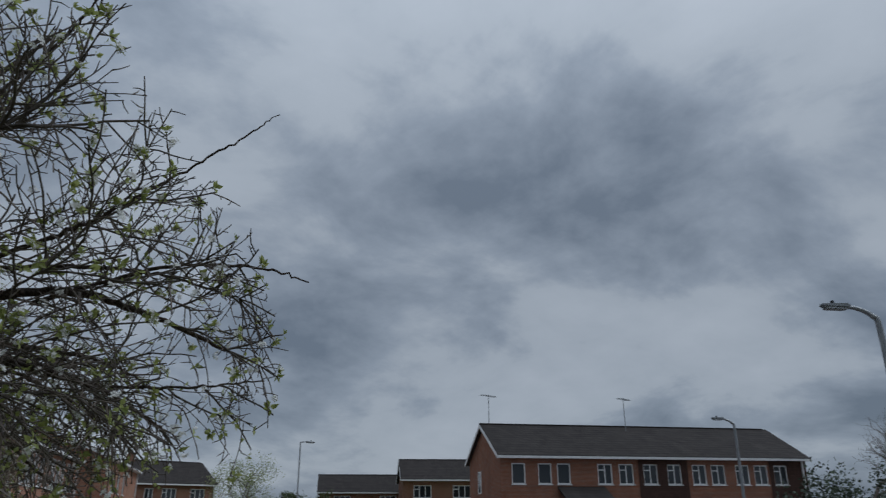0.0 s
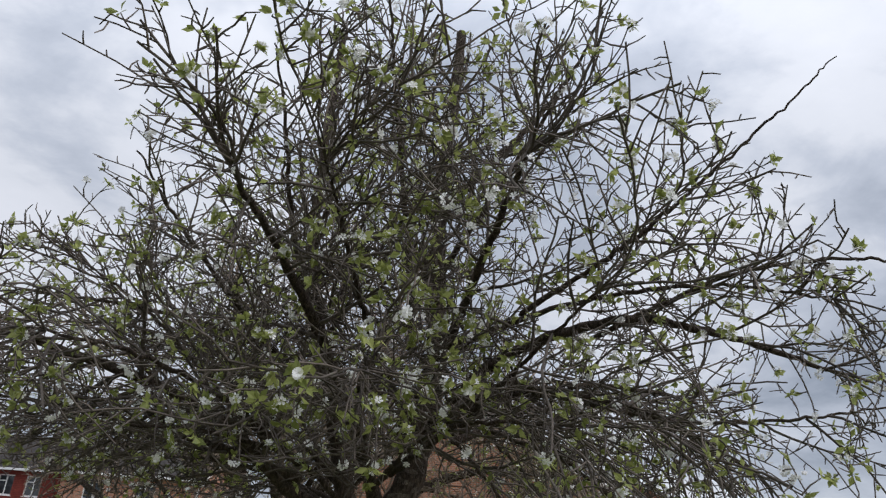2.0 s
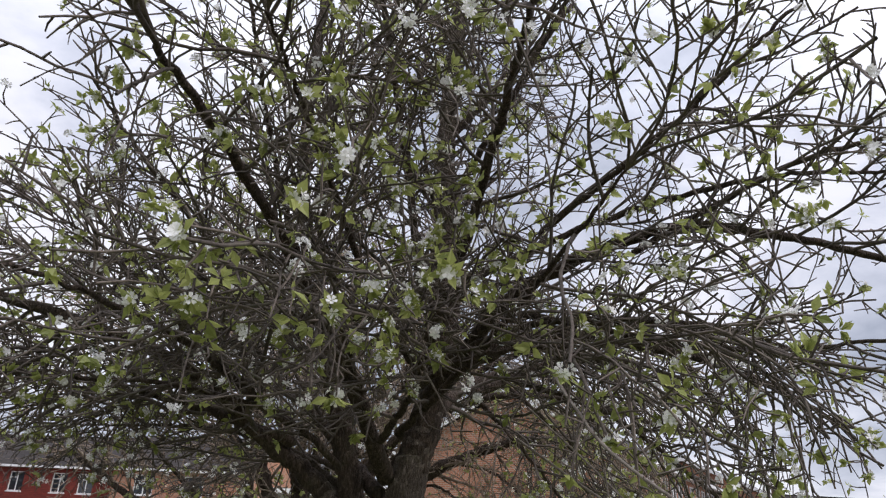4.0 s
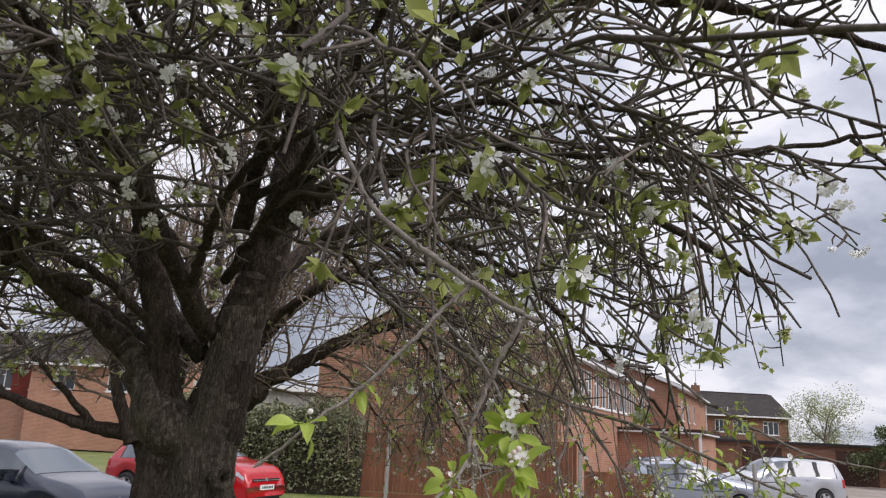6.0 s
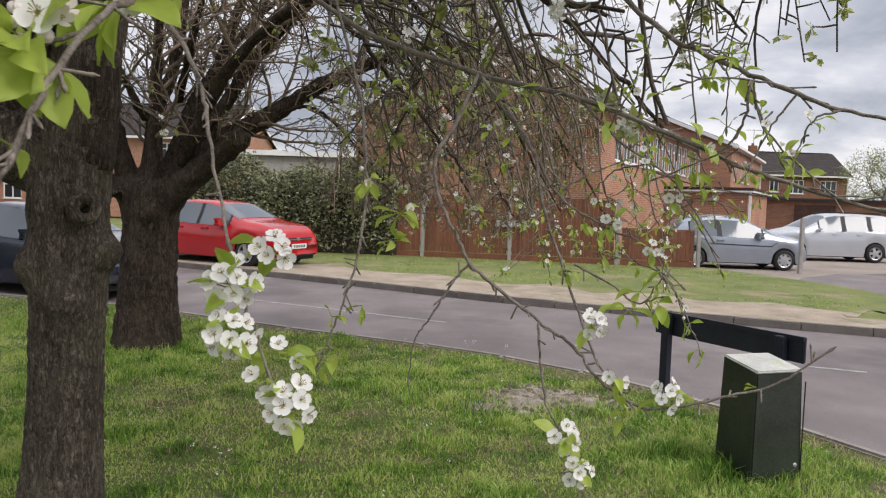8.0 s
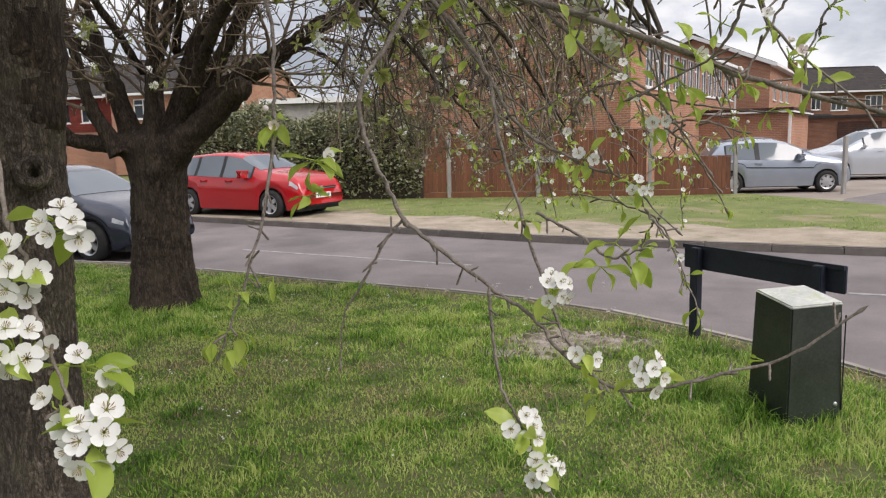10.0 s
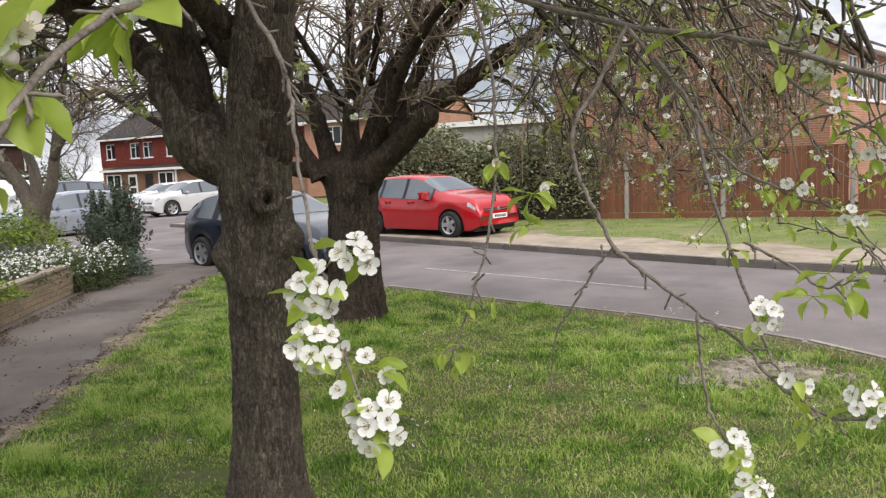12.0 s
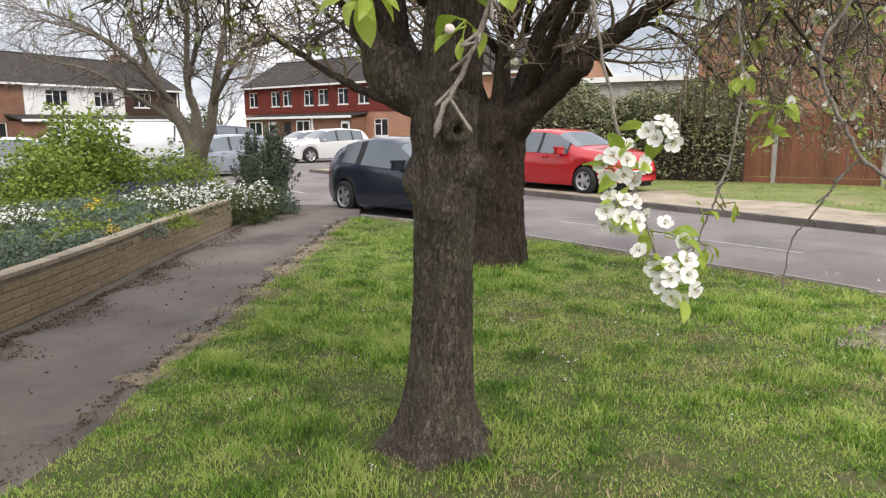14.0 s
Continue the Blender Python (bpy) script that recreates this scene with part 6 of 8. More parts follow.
def spray(pts, r0, r1, spurs=0.05, label="knobbly blossoming twig", name="blossom_twig", stub=(0.008, 0.03)):
    """A twig with knobbly spurs; returns the part, to which flowers and leaves are hung."""
    n = max(10, 6 * len(pts))
    q = smooth_line(pts, n)
    q[1:-1] += rsh.normal(0, 0.0013, (n - 2, 3))
    t = Tubes()
    s = np.linspace(0, 1, n)
    t.add(q, 0.70 * (r0 + (r1 - r0) * s) * (1 + 0.14 * rsh.rand(n)), 7, 0.06)
    L = np.linalg.norm(np.diff(q, axis=0), axis=1).sum()
    for k in range(int(L / spurs)):
        i = rsh.randint(1, n - 2)
        d = unit(unit(q[i + 1] - q[i]) * 0.6 + rsh.normal(0, 0.7, 3))
        l = rsh.uniform(*stub)
        e = q[i] + d * l
        t.add([q[i], q[i] + d * l * 0.6, e], [0.0020, 0.0017, 0.0019], 5)
        t.add([e, e + d * 0.004, e + d * 0.009], [0.0019, 0.0024, 0.0005], 5)
    t.add([q[-1], q[-1] + unit(q[-1] - q[-2]) * 0.012, q[-1] + unit(q[-1] - q[-2]) * 0.022], [0.7 * r1, r1 + 0.0010, 0.0005], 6)
    return part(name, t.mesh(name, M_NEARTWIG), tree_front, label)


M_NEARTWIG = surface("grey_brown_twig", (0.085, 0.068, 0.056), (0.29, 0.25, 0.215), 0.8, 30, 240, 0.4, stain=((0.26, 0.24, 0.2), 30, 0.6, 0.5), depth=0.002)


def bunch(tw, p, flowers=0, leaves=0, buds=0, size=1.0, spread=0.022, leaf_kinds=(0, 1, 3), toward=(0.25, -0.85, 0.25), hang=-0.35):
    p = np.array(p, float)
    t = Tubes()
    face = unit(np.array(toward, float))
    sx = unit(np.cross(face, np.array([0.0, 0.0, 1.0])))
    sy = np.cross(sx, face)
    turn0 = rsh.uniform(0, 6.3)
    for _ in range(flowers + buds):
        u = (_ + 0.5) / (flowers + buds)
        lean, a = 1.45 * math.sqrt(u), turn0 + 2.4 * _
        out = unit(face * math.cos(lean) + (sx * math.cos(a) + sy * math.sin(a)) * math.sin(lean))
        d = unit(face * 0.6 + out * 0.75 + rsh.normal(0, 0.2, 3))
        q = p + out * spread * rsh.uniform(0.75, 1.15)
        kind = FLOWERS if _ < flowers else BUDS
        f = part("flower", kind[rsh.randint(len(kind))], tw)
        f.matrix_basis = aim(q, d, rsh.uniform(0, 6.3), 0.95 * size * rsh.uniform(0.85, 1.12))
        t.add([p - np.array([0, 0, 0.006]), (p + q) / 2 - np.array([0, 0, 0.004]), q - d * 0.014 * size], [0.0011, 0.001, 0.001], 4)
    for _ in range(leaves):
        d = unit(rsh.normal(0, 0.8, 3) + np.array(toward) * 0.35 + np.array([0, 0, hang]))
        base = p + d * rsh.uniform(0.008, 0.02)
        f = part("leaf", LEAVES[leaf_kinds[rsh.randint(len(leaf_kinds))]], tw)
        f.matrix_basis = aim(base, d, rsh.uniform(-0.9, 0.9), size * rsh.uniform(0.7, 1.1), True)
        t.add([p, base], [0.0010, 0.0009], 4)
    if flowers + leaves + buds:
        part("stem", t.mesh("stem", M_LEAF_NEAR), tw)["kind"] = "stuff"


# hanging spray of open white flowers
tw = spray([(0.72, 3.2, 2.5), (0.77, 3.1, 2.02), (0.84, 3.06, 1.87), (0.87, 3.03, 1.80), (0.89, 2.99, 1.73), (0.93, 2.93, 1.60)], 0.0065, 0.0032)
tw2 = spray([(0.93, 2.93, 1.60), (0.95, 2.92, 1.55), (0.97, 2.90, 1.49), (1.0, 2.88, 1.42), (1.02, 2.87, 1.37)], 0.0032, 0.002)
bunch(tw2, (1.0, 2.91, 1.585), 5, 3, size=0.95)
bunch(tw2, (0.945, 2.90, 1.535), 8, 5, size=0.95, spread=0.029)
bunch(tw2, (0.95, 2.885, 1.468), 9, 5, size=0.95, spread=0.030)
bunch(tw2, (1.012, 2.90, 1.44), 2, 4, size=0.9)
bunch(tw2, (0.99, 2.885, 1.402), 2, 3, size=0.85)
bunch(tw2, (1.028, 2.865, 1.375), 9, 4, size=0.95, spread=0.030)
# long leaning branch overhead
tw = spray([(0.55, 4.5, 2.55), (1.02, 4.06, 2.16), (1.36, 3.74, 1.98), (1.57, 3.55, 1.90), (1.76, 3.43, 1.81), (1.90, 3.37, 1.74), (2.08, 3.30, 1.68), (2.3, 3.22, 1.62)], 0.0115, 0.0045, 0.045, stub=(0.015, 0.06))
for p, f, l in (((1.80, 3.40, 1.80), 1, 5), ((1.78, 3.39, 1.745), 0, 5), ((1.62, 3.5, 1.85), 0, 4), ((1.97, 3.33, 1.73), 0, 2), ((1.44, 3.62, 1.93), 0, 3)):
    bunch(tw, p, f, l, size=0.9)
tw = spray([(1.5, 3.7, 2.35), (1.69, 3.41, 2.04), (1.76, 3.30, 1.96), (1.86, 3.18, 1.88), (1.97, 3.12, 1.83), (2.15, 3.05, 1.8)], 0.009, 0.0035, 0.05, stub=(0.01, 0.045))
bunch(tw, (1.80, 3.24, 1.91), 0, 3)
bunch(tw, (1.75, 3.29, 1.93), 0, 4)
tw = spray([(1.82, 3.24, 1.90), (1.84, 3.23, 1.84), (1.87, 3.23, 1.79), (1.97, 3.21, 1.70)], 0.004, 0.002, 0.04)
tw = spray([(1.82, 3.24, 1.90), (1.81, 3.23, 1.83), (1.79, 3.28, 1.77), (1.70, 3.36, 1.72)], 0.004, 0.002, 0.04)
tw = spray([(1.57, 3.55, 1.90), (1.66, 3.50, 1.80), (1.76, 3.45, 1.72), (1.84, 3.42, 1.60)], 0.005, 0.002, 0.04)
bunch(tw, (1.70, 3.47, 1.74), 2, 4, size=0.8)
bunch(tw, (1.76, 3.45, 1.68), 4, 4, size=0.75)
# branch that hangs in the middle, bends and runs out to a bare tip
tw = spray([(1.36, 3.74, 1.98), (1.29, 3.56, 1.83), (1.25, 3.51, 1.76), (1.25, 3.48, 1.68), (1.28, 3.44, 1.61), (1.32, 3.40, 1.53)], 0.0066, 0.0052, 0.06)
mid = spray([(1.32, 3.40, 1.53), (1.39, 3.37, 1.47), (1.46, 3.34, 1.42), (1.52, 3.31, 1.38), (1.58, 3.285, 1.31), (1.65, 3.25, 1.272), (1.72, 3.23, 1.28), (1.80, 3.205, 1.31), (1.88, 3.18, 1.34), (1.95, 3.15, 1.405)], 0.0052, 0.0026, 0.035, stub=(0.006, 0.03))
bunch(mid, (1.555, 3.29, 1.425), 7, 3, size=0.85, spread=0.026)
bunch(mid, (1.69, 3.235, 1.30), 6, 3, size=0.85, spread=0.024)
bunch(mid, (1.60, 3.27, 1.325), 2, 3, size=0.8)
bunch(mid, (1.62, 3.26, 1.255), 0, 4, size=0.8)
bunch(mid, (1.845, 3.19, 1.33), 0, 2, size=0.6, leaf_kinds=(2,))
tw = spray([(1.41, 3.62, 1.89), (1.48, 3.60, 1.78), (1.50, 3.53, 1.64), (1.53, 3.41, 1.50), (1.57, 3.31, 1.36), (1.62, 3.26, 1.28)], 0.006, 0.0028, 0.04)
bunch(tw, (1.53, 3.42, 1.52), 0, 3, size=0.8)
tw = spray([(1.36, 3.67, 1.96), (1.48, 3.60, 1.78), (1.54, 3.58, 1.68), (1.65, 3.57, 1.61), (1.74, 3.56, 1.57), (1.83, 3.55, 1.48)], 0.006, 0.002, 0.035)
bunch(tw, (1.66, 3.56, 1.62), 3, 4, size=0.75)
bunch(tw, (1.76, 3.55, 1.56), 4, 5, size=0.75)
tw = spray([(1.55, 3.43, 1.53), (1.61, 3.36, 1.50), (1.65, 3.33, 1.465), (1.69, 3.30, 1.48)], 0.004, 0.002, 0.05)
for p in ((1.66, 3.32, 1.49), (1.64, 3.33, 1.45), (1.69, 3.30, 1.47)):
    bunch(tw, p, 0, 5, size=0.9)
tw = spray([(1.46, 3.34, 1.42), (1.462, 3.32, 1.34), (1.475, 3.30, 1.26), (1.50, 3.28, 1.21), (1.53, 3.28, 1.14), (1.55, 3.27, 1.09)], 0.0038, 0.0022, 0.05)
bunch(tw, (1.505, 3.275, 1.205), 7, 4, size=0.9, spread=0.026)
bunch(tw, (1.535, 3.275, 1.135), 6, 4, size=0.9, spread=0.026)
tw = spray([(1.32, 3.40, 1.53), (1.28, 3.40, 1.48), (1.24, 3.41, 1.41), (1.21, 3.42, 1.36), (1.20, 3.42, 1.28)], 0.0038, 0.0018, 0.06)
# fine side shoots with small leaf tufts among the leaning branches
hosts = [smooth_line(l, 40) for l in ([(1.02, 4.06, 2.16), (1.36, 3.74, 1.98), (1.57, 3.55, 1.90), (1.76, 3.43, 1.81), (2.08, 3.30, 1.68)], [(1.69, 3.41, 2.04), (1.76, 3.30, 1.96), (1.86, 3.18, 1.88), (1.97, 3.12, 1.83)], [(1.36, 3.67, 1.96), (1.48, 3.60, 1.78), (1.65, 3.57, 1.61), (1.83, 3.55, 1.48)], [(1.57, 3.55, 1.90), (1.66, 3.50, 1.80), (1.84, 3.42, 1.60)])]
for k in range(26):
    h = hosts[k % 4]
    a = h[rsh.randint(4, 38)]
    d = unit(np.array([0.45, 0.1, -0.55]) + rsh.normal(0, 0.55, 3))
    l = rsh.uniform(0.10, 0.24)
    b = a + d * l * 0.5 + rsh.normal(0, 0.012, 3)
    c = a + d * l + np.array([0, 0, -0.02])
    tw = spray([a, b, c], 0.0030, 0.0016, 0.05, "thin leafing side shoot")
    bunch(tw, b, rsh.randint(0, 2), rsh.randint(2, 4), size=0.55, leaf_kinds=(1, 2))
    bunch(tw, c, rsh.randint(0, 3) * (k % 3 == 0), rsh.randint(3, 6), rsh.randint(0, 2), size=0.62, leaf_kinds=(1, 2, 0))
# hanging shoots with small blossoms on the road side of the tree
TUFTS = [(2.22, 5.3, 1.71), (2.32, 5.3, 1.62), (2.46, 5.3, 1.68), (2.49, 5.3, 1.52), (2.41, 5.3, 1.46), (1.87, 5.3, 1.52), (1.96, 5.3, 1.43), (1.76, 5.3, 1.47), (2.1, 5.3, 1.56), (2.17, 5.3, 1.41), (1.63, 5.3, 1.62), (1.51, 5.3, 1.53), (1.87, 5.3, 1.35)]
for k, tip in enumerate(TUFTS):
    tip = np.array(tip) + np.array([0, 0.35 * math.sin(2.3 * k), 0])
    root = tip + np.array([rsh.uniform(-0.6, -0.25), rsh.uniform(-0.2, 0.2), rsh.uniform(0.75, 1.05)])
    bend = root + np.array([0.6, 0.5, 0.25]) * (tip - root) + rsh.normal(0, 0.02, 3)
    line = [root, bend, tip + np.array([-0.03, 0, 0.22]), tip + np.array([0.03, 0, 0.08]), tip + np.array([0.07, 0.02, -0.09])]
    tw = spray(line, 0.007, 0.0028, 0.07, "thin hanging shoot with small blossoms", stub=(0.01, 0.05))
    fine = smooth_line(line, 30)
    bunch(tw, fine[20], rsh.randint(0, 3), 5, size=0.72, spread=0.024, leaf_kinds=(1, 2, 0))
    bunch(tw, fine[24], rsh.randint(1, 4), 7, size=0.66, spread=0.026, leaf_kinds=(1, 2, 0))
    bunch(tw, fine[28], rsh.randint(0, 3), 6, size=0.64, spread=0.024, leaf_kinds=(1, 2))
    for _ in range(2):
        a = fine[rsh.randint(15, 27)]
        e = a + np.array([rsh.uniform(-0.22, 0.25), rsh.uniform(-0.15, 0.15), rsh.uniform(-0.2, 0.02)])
        sh = spray([a, (a + e) / 2 + rsh.normal(0, 0.012, 3), e], 0.0038, 0.002, 0.06, "thin leafing side shoot")
        bunch(sh, e, rsh.randint(0, 2), 6, size=0.6, spread=0.022, leaf_kinds=(1, 2))
# slim twig with young leaves
tw = spray([(0.9, 3.9, 2.45), (1.06, 3.64, 1.94), (1.09, 3.52, 1.77), (1.10, 3.45, 1.67), (1.09, 3.39, 1.55), (1.07, 3.36, 1.47), (1.05, 3.35, 1.41), (1.02, 3.33, 1.33)], 0.0055, 0.0022, 0.05)
bunch(tw, (1.10, 3.46, 1.70), 0, 6, 2)
bunch(tw, (1.17, 3.45, 1.63), 1, 7, size=0.95)
bunch(tw, (1.16, 3.44, 1.57), 0, 5, size=0.8)
for p in ((1.10, 3.38, 1.44), (1.04, 3.35, 1.42), (1.03, 3.33, 1.33), (1.05, 3.33, 1.36), (1.01, 3.33, 1.35)):
    bunch(tw, p, 0, 4, size=0.85, leaf_kinds=(2, 2, 1), hang=-0.6)
# twig with pink-tipped buds beside the walkway
tw = spray([(0.47, 3.6, 2.6), (0.83, 3.0, 2.10), (0.90, 2.72, 1.89), (0.895, 2.60, 1.83), (0.89, 2.50, 1.755), (0.867, 2.464, 1.665), (0.845, 2.44, 1.61)], 0.0065, 0.0032, 0.06)
bunch(tw, (0.87, 2.515, 1.80), 1, 0, 11, size=1.0, spread=0.022)
bunch(tw, (0.868, 2.51, 1.778), 0, 13, size=1.25, leaf_kinds=(0, 3, 3))
bunch(tw, (0.887, 2.66, 1.872), 7, 0, 2, size=0.85, spread=0.028)
bunch(tw, (0.885, 2.655, 1.855), 0, 14, size=1.2, leaf_kinds=(0, 3))
bunch(tw, (0.86, 2.47, 1.70), 0, 4, 1, size=0.9, leaf_kinds=(2, 1))
bunch(tw, (0.92, 2.76, 1.93), 2, 6, size=0.95)
side = spray([(0.89, 2.56, 1.80), (0.82, 2.53, 1.77), (0.735, 2.495, 1.74)], 0.0035, 0.002, 0.05)
bunch(side, (0.732, 2.494, 1.737), 0, 9, 2, size=0.85, spread=0.02)
# bare forked branch hanging close to the walkway
fork = spray([(0.42, 2.75, 2.62), (0.52, 2.38, 2.30), (0.64, 2.16, 2.14), (0.735, 2.08, 2.06), (0.785, 2.06, 2.03)], 0.009, 0.006, 0.06, "bare grey forked branch")
arm = spray([(0.775, 2.06, 2.03), (0.745, 2.06, 1.975), (0.718, 2.06, 1.92), (0.697, 2.06, 1.86), (0.689, 2.04, 1.815), (0.66, 2.0, 1.775), (0.60, 1.97, 1.735)], 0.0058, 0.0036, 0.06)
bunch(arm, (0.662, 1.985, 1.785), 0, 5, size=0.95, leaf_kinds=(2, 2, 1), hang=0.1)
bunch(arm, (0.70, 2.05, 1.84), 0, 3, size=0.7, leaf_kinds=(2,))
arm2 = spray([(0.70, 2.11, 2.09), (0.645, 2.10, 2.035), (0.60, 2.08, 1.985), (0.54, 2.07, 1.92), (0.47, 2.05, 1.86), (0.40, 2.03, 1.80)], 0.0055, 0.003, 0.06)
bunch(arm2, (0.53, 2.07, 1.915), 0, 4, size=0.8, leaf_kinds=(2, 1))
bunch(arm2, (0.45, 2.045, 1.85), 0, 5, 1, size=0.9)


# ---- grass ----
def inside_poly(x, y, poly):
    c = np.zeros(len(x), bool)
    j = len(poly) - 1
    for i in range(len(poly)):
        xi, yi = poly[i]
        xj, yj = poly[j]
        k = ((yi > y) != (yj > y)) & (x < (xj - xi) * (y - yi) / (yj - yi + 1e-12) + xi)
        c ^= k
        j = i
    return c


def lattice(x, y, seed):
    """Smooth random values on a unit grid."""
    g = np.random.RandomState(seed).uniform(-1, 1, (64, 64))
    i, j = np.floor(x).astype(int), np.floor(y).astype(int)
    u, v = x - i, y - j
    u, v = u * u * (3 - 2 * u), v * v * (3 - 2 * v)
    a, b, c, d = g[i % 64, j % 64], g[(i + 1) % 64, j % 64], g[i % 64, (j + 1) % 64], g[(i + 1) % 64, (j + 1) % 64]
    return (a * (1 - u) + b * u) * (1 - v) + (c * (1 - u) + d * u) * v


def lumps(x, y, f, ph):
    k = int(ph * 37)
    return 1.7 * (lattice(0.45 * f * x, 0.6 * f * y, k) + 0.6 * lattice(1.1 * f * x + 7, 1.3 * f * y + 3, k + 1) + 0.4 * lattice(2.6 * f * x, 2.9 * f * y, k + 2))


M_GRASS = leafy("grass_blade", None, None, 0.4, 0.5, 3.0, 0.25, (0.46, 1.42), [(0.58, (0.052, 0.122, 0.018)), (0.78, (0.165, 0.31, 0.046)), (1.0, (0.315, 0.485, 0.084)), (1.4, (0.48, 0.55, 0.175))])
M_STRAW = leafy("dry_grass", (0.25, 0.20, 0.10), (0.52, 0.43, 0.25), 0.2, 0.6, 2.0, 0.2)
rsg = np.random.RandomState(5)
BARE = [(2.4, 7.9, 0.68, 0.42), (1.75, 8.45, 0.3, 0.13), (0.85, 5.2, 0.26, 0.13), (0.32, 4.75, 0.26, 0.12), (-1.05, 6.95, 0.40, 0.17), (-0.6, 7.6, 0.34, 0.14), (-1.45, 6.1, 0.28, 0.12), (1.2, 6.4, 0.26, 0.11), (-0.95, 5.6, 0.3, 0.12), (0.9, 7.4, 0.3, 0.1), (1.7, 5.3, 0.24, 0.1), (4.15, 6.0, 0.2, 0.18), (2.85, 5.0, 0.42, 0.2), (2.3, 4.5, 0.3, 0.16), (3.3, 5.5, 0.28, 0.15), (0.55, 4.45, 0.2, 0.08)]


def blades(n, poly, box4, keep, height, width, mat, name, lean=0.5):
    x0, x1, y0, y1 = box4
    x, y = rsg.uniform(x0, x1, n), rsg.uniform(y0, y1, n)
    ok = inside_poly(x, y, poly)
    ok &= rsg.rand(n) < keep(x, y)
    x, y = x[ok], y[ok]
    n = len(x)
    h = height(x, y) * rsg.uniform(0.5, 1.3, n)
    a = rsg.uniform(0, 6.28, n)
    l = np.abs(rsg.normal(0, lean, n)) * h
    w = width(x, y) * rsg.uniform(0.7, 1.3, n)
    dx, dy = np.cos(a), np.sin(a)
    b = rsg.uniform(0, 6.28, n)
    sx, sy = np.cos(b) * w, np.sin(b) * w
    z0 = np.full(n, -0.004)
    V = np.stack([np.stack([x - sx, y - sy, z0], 1), np.stack([x + sx, y + sy, z0], 1), np.stack([x + sx * 0.7 + dx * l * 0.35, y + sy * 0.7 + dy * l * 0.35, h * 0.6], 1), np.stack([x - sx * 0.7 + dx * l * 0.35, y - sy * 0.7 + dy * l * 0.35, h * 0.6], 1), np.stack([x + dx * l, y + dy * l, h], 1)], 1).reshape(-1, 3)
    i = np.arange(n)[:, None] * 5
    T = np.concatenate([i + np.array([[0, 1, 2]]), i + np.array([[0, 2, 3]]), i + np.array([[3, 2, 4]])], 0)
    return quick_mesh(name, V, T, mat, False, 3)


def bareness(x, y):
    k = np.zeros(len(x))
    for bx, by, rx, ry in BARE:
        k = np.maximum(k, np.exp(-((((x - bx) / rx) ** 2 + ((y - by) / ry) ** 2) * 1.5) ** 1.5))
    k = np.maximum(k, 0.9 * np.exp(-((x + 0.25) ** 2 + (y - 4.95) ** 2) / 0.10))
    edge = np.array(PATH_RIGHT, float)[::2]
    d = np.full(len(x), 9.0)
    for ex, ey in edge:
        d = np.minimum(d, np.hypot(x - ex, (y - ey) * 0.5))
    for ex, ey in NEAR_KERB[:44]:
        k = np.maximum(k, 0.95 * (np.hypot(x - ex, y - ey) < 0.28) * (np.sin(7 * x + 5 * y) > -0.4))
    return np.maximum(k, np.clip(1.1 - d / np.clip(0.19 + 0.13 * lumps(x, y, 2.7, 0.4), 0.03, 0.5), 0, 0.97))


def tall(x, y):
    t = np.clip(0.45 + 0.35 * lumps(x, y, 2.1, 0.7) + 0.25 * lumps(x, y, 9.3, 1.9) + 0.25 * lumps(y - 0.6 * x, x + 0.4 * y, 5.7, 3.1), 0, 1.2)
    near_box = np.exp(-((x - 3.45) ** 2 + (y - 6.4) ** 2) / 0.5) + np.exp(-((x + 1.5) ** 2 + (y - 9.7) ** 2) / 0.4) + 0.8 * np.exp(-((x - 3.5) ** 2 + (y - 7.9) ** 2) / 0.25)
    return 0.016 + 0.042 * t ** 2 + 0.06 * np.clip(near_box, 0, 1)


verge_poly = [tuple(p) for p in verge_pts]
grass = part("grass", blades(750000, verge_poly, (-5.2, 5.0, 2.7, 13.4), lambda x, y: np.clip((5.6 / y) ** 1.5, 0.12, 1) * np.clip(1.08 - 1.28 * bareness(x, y), 0.1, 1) * np.clip(0.85 + 0.3 * lumps(x, y, 3.3, 2.0), 0.5, 1), tall, lambda x, y: 0.0017 + 0.00036 * y, M_GRASS, "grass", 0.95))
tagged(grass, "lush uneven spring grass of the verge", "grass", kind="stuff")
straw = part("dry_grass", blades(280000, verge_poly, (-5.2, 5.0, 2.7, 13.4), lambda x, y: np.clip((5.6 / y) ** 1.5, 0.12, 1) * np.clip(0.06 + 0.9 * bareness(x, y) + 0.35 * (lumps(x, y, 1.7, 4.0) - 0.5), 0.03, 0.85), lambda x, y: 0.030 + 0 * x, lambda x, y: 0.0018 + 0.0003 * y, M_STRAW, "dry_grass", 1.6))
tagged(straw, "dry yellow grass and moss among the green", "grass", kind="stuff")
far_poly = [tuple(p) for p in strip(FAR_KERB[:37], 1.9)] + [(10.3, 15.4), (10.6, 17.0), (10.1, 19.3), (9.4, 21.3), (1.0, 22.9), (-6.0, 26.5)]
far_grass = part("grass", blades(80000, far_poly, (-8, 11, 12, 26), lambda x, y: np.clip(0.3 + 0.5 * lumps(x, y, 1.3, 1.0), 0.04, 1), lambda x, y: 0.045 + 0 * x, lambda x, y: 0.007 + 0 * x, M_GRASS, "far_grass"))
tagged(far_grass, "thin grass of the far verge", "grass", kind="stuff")


M_MUD2 = surface("dark_earth", (0.08, 0.065, 0.048), (0.27, 0.225, 0.175), 0.95, 6.0, 50, 0.8, depth=0.03, stain=((0.12, 0.13, 0.04), 5, 0.5, 0.7))


